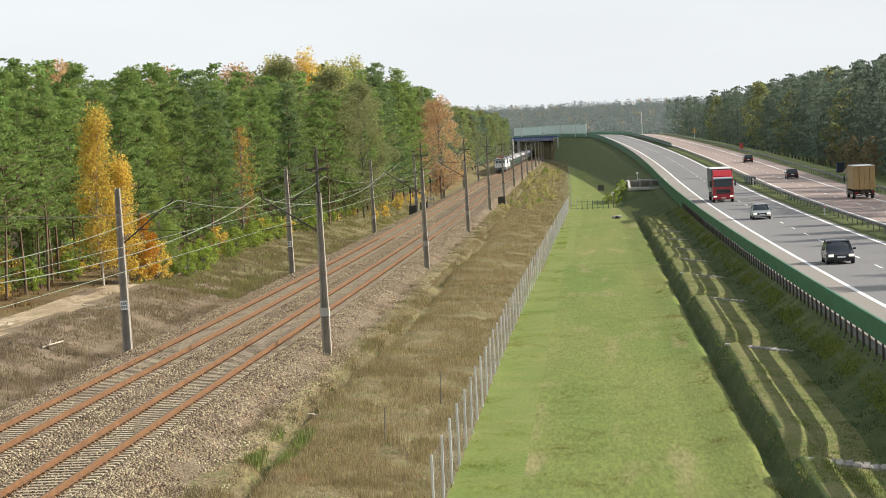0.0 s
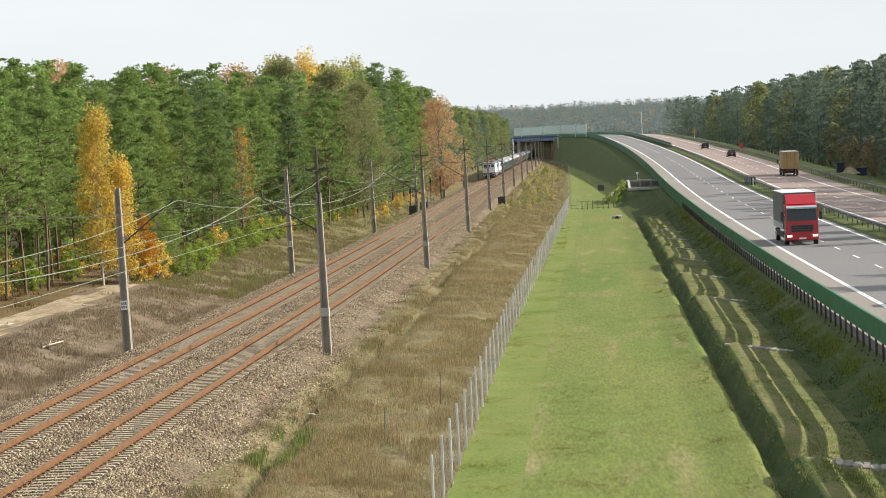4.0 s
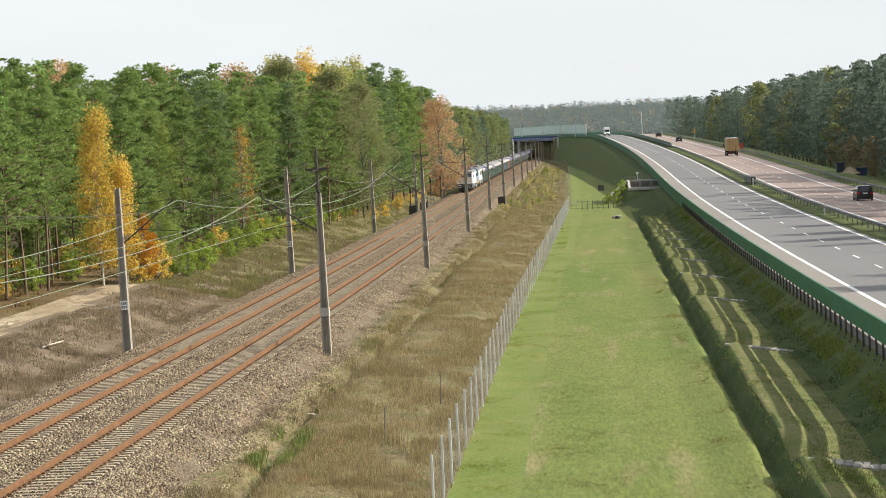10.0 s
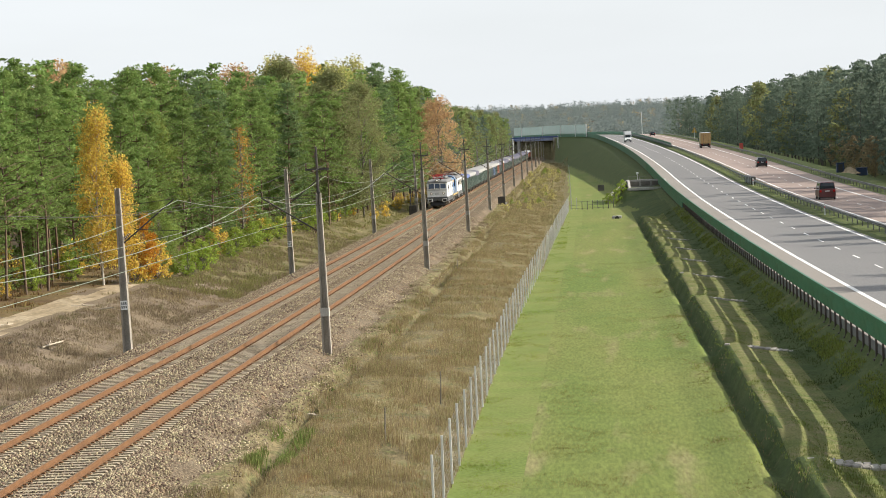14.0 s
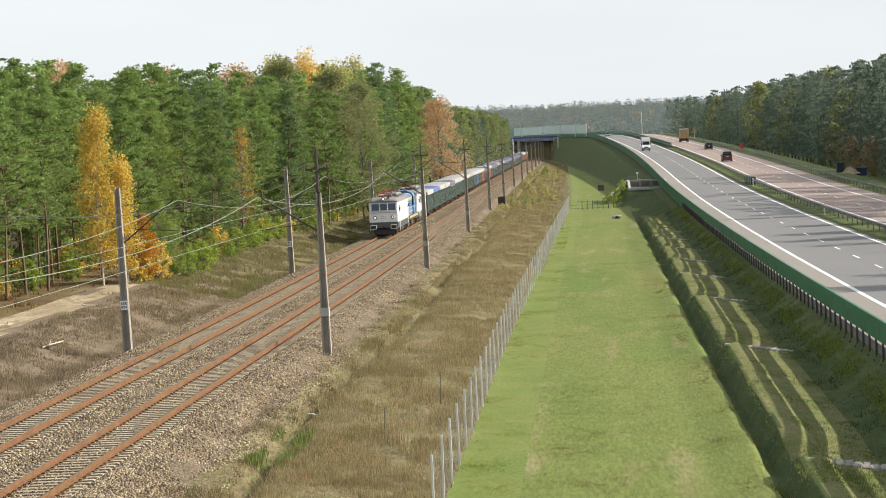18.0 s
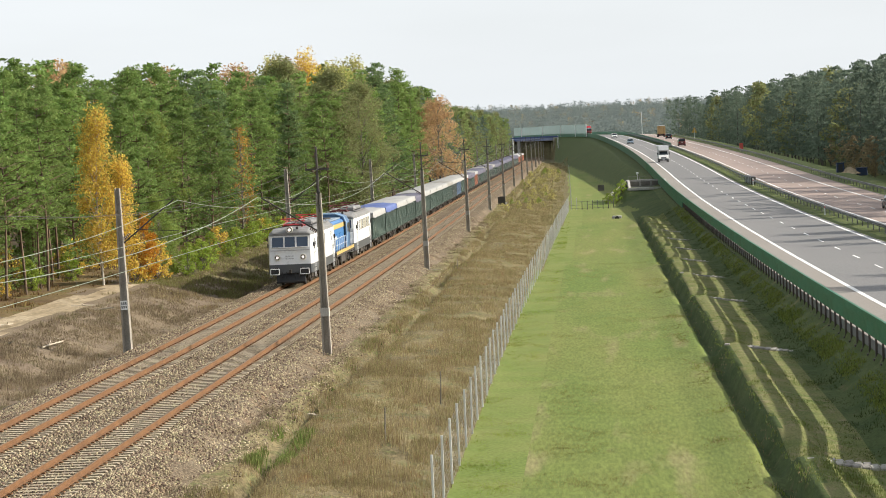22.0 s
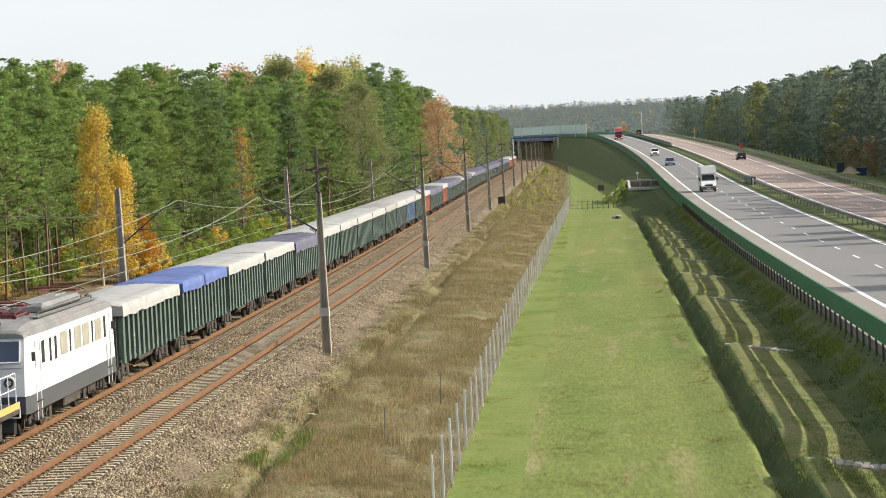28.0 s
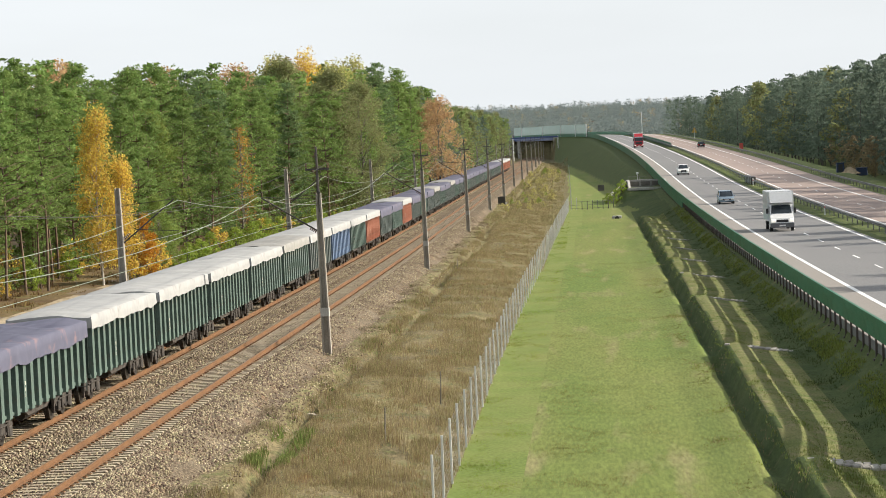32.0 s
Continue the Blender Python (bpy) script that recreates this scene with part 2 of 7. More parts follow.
LAMP_OFF = glass("clear lamp glass", (0.55, 0.55, 0.52), 0.1)
TAIL = glass("red tail lamp", (0.35, 0.01, 0.01), 0.15)
BLACK = mat("black plastic", (0.015, 0.015, 0.016), (0.025, 0.025, 0.026), 4, 0.6, grain=0.1)


def paint(name, c, rough=0.3, metal=0.0, dirt=0.25):
    d = tuple(v * (1 - dirt) + 0.09 * dirt for v in c)
    return mat(name, c, tuple(v * 0.93 for v in c), 0.8, rough, metal=metal, fine=8, grain=0.05, c3=d, spots=0.1)


# ---------- mesh building ----------
class MB:
    """Gathers corners and faces of one mesh."""

    def __init__(self):
        self.v, self.f, self.mi = [], [], []

    def add(self, verts, faces, mi=0):
        b = len(self.v)
        self.v.extend(tuple(p) for p in verts)
        self.f.extend(tuple(i + b for i in f) for f in faces)
        self.mi.extend([mi] * len(faces))
        return self

    def box(self, x0, x1, y0, y1, z0, z1, c=0.0, mi=0):
        """A box; c: width of its bevel along all edges."""
        if not c:
            v = [(x, y, z) for x in (x0, x1) for y in (y0, y1) for z in (z0, z1)]
            return self.add(v, [(0, 1, 3, 2), (4, 6, 7, 5), (0, 4, 5, 1), (2, 3, 7, 6), (0, 2, 6, 4), (1, 5, 7, 3)], mi)
        v, idx = [], {}
        for i, x in enumerate((x0, x1)):
            for j, y in enumerate((y0, y1)):
                for k, z in enumerate((z0, z1)):
                    sx, sy, sz = (1 - 2 * i) * c, (1 - 2 * j) * c, (1 - 2 * k) * c
                    for a, q in enumerate(((x, y + sy, z + sz), (x + sx, y, z + sz), (x + sx, y + sy, z))):
                        idx[i, j, k, a] = len(v)
                        v.append(q)
        f = []
        for i in (0, 1):
            f.append([idx[i, j, k, 0] for j, k in ((0, 0), (1, 0), (1, 1), (0, 1))][::-1 if i == 0 else 1])
            f.append([idx[j, i, k, 1] for j, k in ((0, 0), (1, 0), (1, 1), (0, 1))][::1 if i == 0 else -1])
            f.append([idx[j, k, i, 2] for j, k in ((0, 0), (1, 0), (1, 1), (0, 1))][::-1 if i == 0 else 1])
        for i in (0, 1):
            for j in (0, 1):
                f.append((idx[i, j, 0, 0], idx[i, j, 1, 0], idx[i, j, 1, 1], idx[i, j, 0, 1]))
                f.append((idx[i, 0, j, 0], idx[i, 1, j, 0], idx[i, 1, j, 2], idx[i, 0, j, 2]))
                f.append((idx[0, i, j, 1], idx[1, i, j, 1], idx[1, i, j, 2], idx[0, i, j, 2]))
                for k in (0, 1):
                    f.append((idx[i, j, k, 0], idx[i, j, k, 1], idx[i, j, k, 2]))
        return self.add(v, f, mi)

    def tube(self, a, b, ra, rb=None, n=8, caps=True, mi=0):
        a, b = Vector(a), Vector(b)
        rb = ra if rb is None else rb
        w = (b - a).normalized()
        u = w.orthogonal().normalized()
        s = w.cross(u)
        v = [a + (u * math.cos(t) + s * math.sin(t)) * ra for t in (2 * math.pi * i / n for i in range(n))]
        v += [b + (u * math.cos(t) + s * math.sin(t)) * rb for t in (2 * math.pi * i / n for i in range(n))]
        f = [(i, (i + 1) % n, n + (i + 1) % n, n + i) for i in range(n)]
        if caps:
            f += [tuple(range(n))[::-1], tuple(range(n, 2 * n))]
        return self.add(v, f, mi)

    def line(self, pts, r, n=5, mi=0):
        for p, q in zip(pts, pts[1:]):
            self.tube(p, q, r, r, n, False, mi)
        return self

    def prism(self, outline, axis, a0, a1, mi=0):
        """An outline of (u, v) drawn along axis 'x' (u is y, v is z) or 'y' (u is x, v is z)."""
        n = len(outline)
        mk = (lambda u, v, a: (a, u, v)) if axis == "x" else (lambda u, v, a: (u, a, v))
        v = [mk(u, w, a0) for u, w in outline] + [mk(u, w, a1) for u, w in outline]
        return self.add(v, [(i, (i + 1) % n, n + (i + 1) % n, n + i) for i in range(n)] + [tuple(range(n))[::-1], tuple(range(n, 2 * n))], mi)

    def loft(self, rings, mi=0, close=True):
        n = len(rings[0])
        v = [p for r in rings for p in r]
        f = [(k * n + i, k * n + (i + 1) % n, (k + 1) * n + (i + 1) % n, (k + 1) * n + i) for k in range(len(rings) - 1) for i in range(n)]
        if close:
            f += [tuple(range(n))[::-1], tuple(range((len(rings) - 1) * n, len(rings) * n))]
        return self.add(v, f, mi)

    def mesh(self, name, mats, smooth=False):
        me = bpy.data.meshes.new(name)
        me.from_pydata(self.v, [], self.f)
        for m in mats if isinstance(mats, (list, tuple)) else (mats,):
            me.materials.append(m)
        if any(self.mi):
            me.polygons.foreach_set("material_index", self.mi)
        if smooth:
            me.polygons.foreach_set("use_smooth", [True] * len(me.polygons))
        bm = bmesh.new()
        bm.from_mesh(me)
        bmesh.ops.recalc_face_normals(bm, faces=bm.faces)
        bm.to_mesh(me)
        bm.free()
        return me


def raw_mesh(name, v, f, mats, mi=None, smooth=False):
    """A large mesh from arrays, as it is; all faces have the same number of corners."""
    me = bpy.data.meshes.new(name)
    v, f = np.asarray(v, dtype=np.float32), np.asarray(f, dtype=np.int32)
    me.vertices.add(len(v))
    me.vertices.foreach_set("co", v.ravel())
    me.loops.add(f.size)
    me.loops.foreach_set("vertex_index", f.ravel())
    me.polygons.add(len(f))
    me.polygons.foreach_set("loop_start", np.arange(0, f.size, f.shape[1], dtype=np.int32))
    for m in mats if isinstance(mats, (list, tuple)) else (mats,):
        me.materials.append(m)
    if mi is not None:
        me.polygons.foreach_set("material_index", mi)
    if smooth:
        me.polygons.foreach_set("use_smooth", [True] * len(me.polygons))
    me.update(calc_edges=True)
    return me


def part(name, mb, material, parent, label="", m=None, smooth=False, kind=""):
    me = mb if isinstance(mb, bpy.types.Mesh) else mb.mesh(name, material, smooth)
    ob = new(name, me)
    ob.parent = parent
    if m is not None:
        ob.matrix_basis = m
    if label or kind:
        tagged(ob, label=label, kind=kind)
    return ob


def thing(name, label, category, group="", kind="", m=None):
    ob = new(name)
    ob.empty_display_size = 0.3
    if m is not None:
        ob.matrix_basis = m
    return tagged(ob, label, category, group, kind)


# ---------- the plan: railway, motorway, ground ----------
def rail_x(y):
    """Axis of the far (left-hand) track."""
    t = min(max(y - 129.6, 0.0), 364.0)
    return -20.21 - 0.5 * 8.34e-5 * t * t + 3.49e-7 * t ** 3 / 6 - 0.0072 * max(y - 493.6, 0.0)


TRACK_GAP = 4.09


def road_x(y):
    """Left edge line of the near carriageway."""
    x = 13.9 - min(max(y, 0.0), 300.0) * 0.002 - max(y - 400.0, 0.0) ** 2 / 28000
    return x - max(y - 900.0, 0.0) ** 2 / 1900


def road_z(y):
    q = min(max(y, 60.0), 400.0)
    z = 0.304 - 0.00216 * (q - 150) + 3.03e-5 * (q - 150) ** 2 + 0.013 * min(max(y - 400.0, 0.0), 450.0)
    u = min(max(y - 850.0, 0.0), 220.0)
    return z + 0.013 * (u - u * u / 440)


def crossfall(o):
    """The far carriageway drains to its outer edge."""
    return 0.035 * min(max(o - 11.0, 0.0), 13.0)


def road_at(y, o, dz=0.0):
    """A point o metres right of the edge line, square to the road, and the road's heading."""
    h = (road_x(y + 0.5) - road_x(y - 0.5))
    k = 1 / math.hypot(1, h)
    return Vector((road_x(y) + o * k, y - o * h * k, road_z(y) + dz - crossfall(o))), math.atan(-h)


SILLS = (72, 111.5, 145, 169, 190, 209, 228, 247, 266, 286)


def basin(y):
    """Each basin of the ditch falls gently towards its sill and dips just behind it; 1 beside a sill, 0 far from one, and the dip."""
    for a, b in zip((30,) + SILLS, SILLS + (330,)):
        if a <= y < b:
            u, d = (y - a) / (b - a), y - a - 1.4
            dip = 0.0 if d < 0 else 0.42 * max(0.0, 1 - d / min(9.0, 0.4 * (b - a))) ** 1.3
            near = max(0.0, 1 - min(y - a, b - y + 2.0) / 3.0)
            return near, dip + 0.1 * (1 - u) * (d > 0)
    return 0.0, 0.0


def base_z(x, y):
    """The ground apart from the road's embankment."""
    rx = rail_x(y) + 20.21
    s = x - rx
    if y < 400 and -12.4 < s < -9.2:
        s += 0.45 * math.sin(y * 0.07 + 1.0) * max(0.0, 1 - abs(s + 10.8) / 1.6)
    pts = [(-420, 2.0), (-120, 1.4), (-60, 0.9), (-37, 0.7), (-33.5, 0.55), (-29.5, 0.5), (-27.5, 0.1), (-25.2, -0.6), (-23.6, -0.75), (-12.6, -0.75),
           (-11.6, -0.85), (-11.25, -0.98), (-11.05, -1.5), (-10.8, -1.52), (-10.35, -0.98), (-7.5, -1.12), (-5.6, -1.4)]
    if s < -5.6:
        for (a, za), (b, zb) in zip(pts, pts[1:]):
            if a <= s <= b:
                return za + (zb - za) * (s - a) / (b - a)
        return 2.0
    if y < 315 and x > 3.3:
        near, dip = basin(y)
        w = 1.0 if y < 285 else max(0.0, (315 - y) / 30)
        sh = -0.86 - dip
        d = -1.62 + 0.42 * near
        ex = 0.08 * math.sin(y * 0.41) + 0.04 * math.sin(y * 1.13 + 1.0)
        prof = ((3.3, -1.5), (4.5 + ex, -1.36), (4.95 + ex * 0.5, -1.3), (5.25, d), (5.4, d), (5.75 + ex * 0.4, sh + 0.1), (6.5, sh + 0.13), (7.0, sh - 0.08), (8.0, sh - 0.26), (8.6, sh - 0.3), (60, sh - 0.3), (999, sh - 0.3))
        for (a, za), (b, zb) in zip(prof, prof[1:]):
            if a <= x <= b:
                return -1.5 * (1 - w) + w * (za + (zb - za) * (x - a) / (b - a))
    if 346 < y < 362 and -3.2 < x < 6.0:
        return -1.5 - 0.8 * max(0.0, 1 - abs(y - 354) / 6.0)
    return -1.4 - 0.1 * min(1, (s + 5.6) / 1.0)


def ground_z(x, y):
    z = base_z(x, y)
    e = x - road_x(y)
    rz = road_z(y)
    right = 24.0
    if -2.6 <= e <= right:
        return rz - 0.12 - crossfall(e)
    if e > right:
        flat = min(e - right, 4.5)
        return max(-1.6, rz - 0.5 - flat * 0.03 - max(e - right - 4.5, 0) * 0.3) + max(e - right - 30, 0) * 0.01
    far = min(max((y - 420.0) / 120.0, 0.0), 1.0)
    crest = -3.05 - 2.6 * far
    steep = 0.66 - 0.36 * min(max((y - 270.0) / 70.0, 0.0), 1.0) * (y < 386) + 0.14 * far
    drop = 0.72 + 0.15 * far
    bank = rz - 0.12 - min(1.0, (-2.6 - e) / 0.3) * (drop - 0.12) if e > -3.05 else rz - drop - max(0.0, crest - e) * steep
    if 345 < y < 386 and 4.2 < x < 11.2:
        bank = max(bank, 0.5 - max(0.0, 371 - y) * 0.16 - max(0.0, 5.0 - x) * 1.2)
    if 345 < y < 372 and x < 6.5:
        bank = min(bank, 0.5 - (6.5 - x) * 0.62)
    cut = rail_x(y) + TRACK_GAP / 2
    if y > 900 and abs(x - cut) < 9.5:
        return z
    if y > 900 and x < cut:
        return max(z, rz - 0.6 - max(0, -3.9 - e) * 0.74)
    return max(z, bank)


def ground():
    xs = np.concatenate([[-420, -300, -220], np.arange(-180, -60, 6), np.arange(-60, -36, 2), np.arange(-36, -13, 0.8), np.arange(-13, 3.2, 0.55), np.arange(3.2, 11.4, 0.2), np.arange(11.4, 14, 0.6),
                         np.arange(14, 44, 2), np.arange(44, 80, 5), [90, 110, 140, 180, 240, 320, 420]])
    ys = np.concatenate([np.arange(-650, 40, 30), np.arange(40, 320, 1.1), np.arange(320, 460, 4), np.arange(460, 1300, 9), np.arange(1300, 1800, 40), [1800, 2000, 2400, 3000, 4000]])
    nx, ny = len(xs), len(ys)
    v = np.zeros((ny, nx, 3))
    for j, y in enumerate(ys):
        for i, x in enumerate(xs):
            rough = 0.0
            if -36 < x < 11 and 40 < y < 320:
                k = 0.03 if -4.6 < x < 4 or x > 6 else 0.09
                rough = k * noise.noise((x * 0.45, y * 0.22, 0.3)) + 0.4 * k * noise.noise((x * 1.4, y * 0.9, 4.1))
                if -22.5 - 1.5 < x - rail_x(y) - 20.21 < -12.8:
                    rough = 0
            v[j, i] = (x, y, ground_z(float(x), float(y)) + rough)
    f, mi = [], []
    for j in range(ny - 1):
        y = 0.5 * (ys[j] + ys[j + 1])
        rx = rail_x(y) + 20.21
        fence = -4.75 + min(max(y - 130, 0), 230) * 0.006 - max(y - 345, 0) * 0.0098
        rdx = road_x(y)
        for i in range(nx - 1):
            x = 0.5 * (xs[i] + xs[i + 1])
            s = x - rx
            wob = noise.noise((x * 0.3, y * 0.12, 2.0))
            # ground under the far wood takes the shade-dark colour
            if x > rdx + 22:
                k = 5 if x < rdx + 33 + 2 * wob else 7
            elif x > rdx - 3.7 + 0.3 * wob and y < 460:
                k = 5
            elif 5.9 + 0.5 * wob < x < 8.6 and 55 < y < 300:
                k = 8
            # shade of the channel and the bank is painted by the darker grass
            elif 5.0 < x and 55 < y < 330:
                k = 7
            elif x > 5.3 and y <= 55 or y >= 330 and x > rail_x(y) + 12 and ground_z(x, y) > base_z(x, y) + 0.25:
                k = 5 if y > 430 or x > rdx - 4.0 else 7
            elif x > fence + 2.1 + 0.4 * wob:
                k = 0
            elif x > fence - 0.1:
                k = 6
            elif s > -12.4 + 0.4 * wob:
                k = 1
            elif abs(s + 31.4) < 1.5 * (1 - (y - 118) / 90) + 0.9 * wob and y < 190:
                k = 4
            elif s < -33 + 1.5 * wob:
                k = 3
            elif y > 172 + 14 * wob and s > -31.5:
                k = 1
            else:
                k = 2
            f.append((j * nx + i, j * nx + i + 1, (j + 1) * nx + i + 1, (j + 1) * nx + i))
            mi.append(k)
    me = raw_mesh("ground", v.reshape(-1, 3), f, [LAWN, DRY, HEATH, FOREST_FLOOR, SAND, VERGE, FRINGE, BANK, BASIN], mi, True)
    return tagged(new("ground", me), "mown lawn, dry grass and sandy heath beside a railway", "ground", kind="structure")


def strip_along(fn, ys, offs, dz):
    """Faces that follow the road between the offsets."""
    v, f = [], []
    for y in ys:
        for o, d in zip(offs, dz):
            v.append(fn(y, o, d)[0])
    n = len(offs)
    for j in range(len(ys) - 1):
        for i in range(n - 1):
            f.append((j * n + i, j * n + i + 1, (j + 1) * n + i + 1, (j + 1) * n + i))
    return v, f


ROAD_YS = [float(y) for y in (*range(-650, 60, 30), *range(60, 460, 8), *range(460, 1760, 12))]


def slab(name, offs, top, thick, material, ys=ROAD_YS):
    o = [offs[0], offs[0], offs[1], offs[1]]
    d = [top - thick, top, top, top - thick]
    v, f = strip_along(road_at, ys, o, d)
    return MB().add(v, f).mesh(name, material)


def roads():
    near = tagged(new("road", slab("road", (-2.76, 7.95), 0.0, 0.4, ASPHALT)), "grey asphalt motorway carriageway with white lines", "road", kind="structure")
    far = tagged(new("road", slab("road_far", (11.35, 22.0), 0.0, 0.4, PINK)), "reddish worn asphalt carriageway of the motorway", "road", kind="structure")
    part("shoulder", slab("shoulder", (-2.74, -0.14), 0.006, 0.01, SHOULDER), None, near, "pale hard shoulder")
    for ob, offs in ((near, (0.0, 7.5)), (far, (11.8, 19.2))):
        for o in offs:
            part("edge_line", slab("edge_line", (o - 0.13, o + 0.13), 0.011, 0.008, WHITE_LINE), None, ob)
    for ob, o in ((near, 3.75), (far, 15.5)):
        y = 99.0 + (0 if ob is near else 5)
        k = 0
        rest = MB()
        while y < 900:
            a = [(road_at(yy, o + dx, 0.009)[0]) for yy, dx in ((y, -0.07), (y, 0.07), (y + 4, 0.07), (y + 4, -0.07))]
            mb = MB() if y < 520 else rest
            mb.add(a, [(0, 1, 2, 3)])
            if y < 520:
                part("lane_dash", mb, WHITE_LINE, ob)
            y += 12.25
        part("far_lane_dashes", rest, WHITE_LINE, ob, kind="stuff")
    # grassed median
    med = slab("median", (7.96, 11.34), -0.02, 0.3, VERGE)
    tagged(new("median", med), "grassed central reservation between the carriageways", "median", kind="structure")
    return near, far


def rail_section(x, head=True):
    return [(x - 0.075, -0.172), (x + 0.075, -0.172), (x + 0.075, -0.155), (x + 0.012, -0.135), (x + 0.012, -0.045), (x + 0.036, -0.035), (x + 0.036, -0.004), (x + 0.03, 0), (x - 0.03, 0), (x - 0.036, -0.004), (x - 0.036, -0.035), (x - 0.012, -0.045), (x - 0.012, -0.135), (x - 0.075, -0.155)]


RAIL_YS = [float(y) for y in (*range(-60, 130, 30), *range(130, 520, 10), *range(520, 1500, 40))]


def tracks():
    # ballast bed
    prof = [(-23.9, -0.9), (-22.75, -0.3), (-22.0, -0.235), (-18.6, -0.235), (-18.16, -0.3), (-17.8, -0.235), (-14.4, -0.235), (-13.55, -0.32), (-12.45, -0.95)]
    ys = [float(y) for y in (*range(-60, 40, 20), *range(40, 260, 1), *range(260, 520, 5), *range(520, 1500, 40))]
    dens = []
    for (a, za), (b, zb) in zip(prof, prof[1:]):
        k = max(1, int((b - a) / 0.22))
        dens += [(a + (b - a) * i / k, za + (zb - za) * i / k) for i in range(k)]
    dens.append(prof[-1])
    v, f = [], []
    for y in ys:
        for x, z in dens:
            r = 0.05 * noise.noise((x * 2.1, y * 1.3, 1.0)) + 0.03 * noise.noise((x * 5.0, y * 3.1, 7.0))
            edge = 0.5 * noise.noise((y * 0.35, 3.3, x * 0.02)) * (abs(x + 18.16) > 4.9)
            v.append((x + rail_x(y) + 20.21 + edge, y, z + r - 0.01))
    n = len(dens)
    for j in range(len(ys) - 1):
        for i in range(n - 1):
            f.append((j * n + i, j * n + i + 1, (j + 1) * n + i + 1, (j + 1) * n + i))
    bed = tagged(new("ballast", raw_mesh("ballast", v, f, BALLAST, None, True)), "brown-grey crushed stone ballast under two tracks", "ballast", kind="structure")
    # single stones on the near part of the bed
    rng = np.random.default_rng(5)
    N = 92000
    y = 66 + (rng.random(N) ** 1.7) * 230
    x = rng.uniform(-23.4, -11.2, N)
    x = np.where((x > -12.7) & (rng.random(N) < (x + 12.7) / 1.5), x - 3.0, x)
    x2 = np.array([a + rail_x(float(b)) + 20.21 for a, b in zip(x, y)])
    z = np.interp(x, [p[0] for p in prof], [p[1] for p in prof]) + 0.015
    z = np.where(x > -12.62, -0.74 - (x + 12.6) * 0.13, z)
    keep = np.ones(N, bool)
    for ax in (-20.21, -16.12):
        keep &= (abs(x - ax) > 1.42) | (rng.random(N) < 0.25)
    x2, y, z = x2[keep], y[keep], z[keep]
    N = len(y)
    s = rng.uniform(0.024, 0.06, N)
    base = np.array([(1, 0, -.3), (-.5, .87, -.3), (-.5, -.87, -.3), (.5, .6, .5), (-.8, .1, .6), (.4, -.7, .55)])
    ang = rng.random(N) * 6.28
    jit = 1 + rng.uniform(-0.35, 0.35, (N, 6, 3))
    P = base[None] * jit * s[:, None, None]
    c, sn = np.cos(ang)[:, None], np.sin(ang)[:, None]
    Q = np.stack([P[..., 0] * c - P[..., 1] * sn + x2[:, None], P[..., 0] * sn + P[..., 1] * c + y[:, None], P[..., 2] + z[:, None]], -1).reshape(-1, 3)
    tri = np.array([(3, 4, 5), (0, 1, 3), (1, 4, 3), (1, 2, 4), (2, 5, 4), (2, 0, 5), (0, 3, 5)])
    F = (tri[None] + 6 * np.arange(N)[:, None, None]).reshape(-1, 3)
    part("ballast_stones", raw_mesh("ballast_stones", Q, F, BALLAST_STONE), None, bed, kind="stuff")
    sl = MB().prism([(-1.3, -0.235), (1.3, -0.235), (1.3, -0.2), (1.24, -0.185), (0.5, -0.205), (-0.5, -0.205), (-1.24, -0.185), (-1.3, -0.2)], "y", -0.12, 0.12)
    for o in (-0.7525, 0.7525):
        for d in (-0.13, 0.13):
            sl.box(o + d - 0.05, o + d + 0.05, -0.07, 0.07, -0.2, -0.158, 0, 1)
    sl = sl.mesh("sleeper", [SLEEPER, RUST_RAIL])
    for ax, lab in ((-20.21, "farther railway track with rusty rails on concrete sleepers"), (-16.12, "nearer railway track with worn rails on concrete sleepers")):
        tr = thing("railway_track", lab, "railway track", "tracks", "structure")
        for o in (-0.7525, 0.7525):
            rings, tops = [], []
            for yy in RAIL_YS:
                rx = rail_x(yy) + 20.21 + ax + o
                rings.append([(u, yy, w) for u, w in rail_section(rx)])
                tops.append([(rx - 0.03, yy, 0.003), (rx + 0.03, yy, 0.003), (rx + 0.03, yy, -0.002), (rx - 0.03, yy, -0.002)])
            rail = part("rail", MB().loft(rings), RUST_RAIL, tr, "rusty steel rail")
            part("running_surface", MB().loft(tops), RAIL_TOP, rail, "worn bright rail head")
        k, yy, rest = 0, 64.0, MB()
        while yy < 520:
            cx = rail_x(yy) + 20.21 + ax
            if k < 290:
                part("sleeper", sl, None, tr, m=pose(cx, yy, 0))
            else:
                rest.box(cx - 1.3, cx + 1.3, yy - 0.13, yy + 0.13, -0.235, -0.19)
            yy += 0.6
            k += 1
        part("far_sleepers", rest, SLEEPER, tr, kind="stuff")


POLE_YS = (42, 114.8, 187.6, 261.0, 333.5, 408, 485, 562, 628, 700, 772, 845, 917, 985)
POLE_YS_L = (44, 117.1, 183.5, 259.5, 333, 407, 484, 560, 627, 700, 772, 845)
TAPER = [(1, 1), (-1, 1), (-1, -1), (1, -1)]


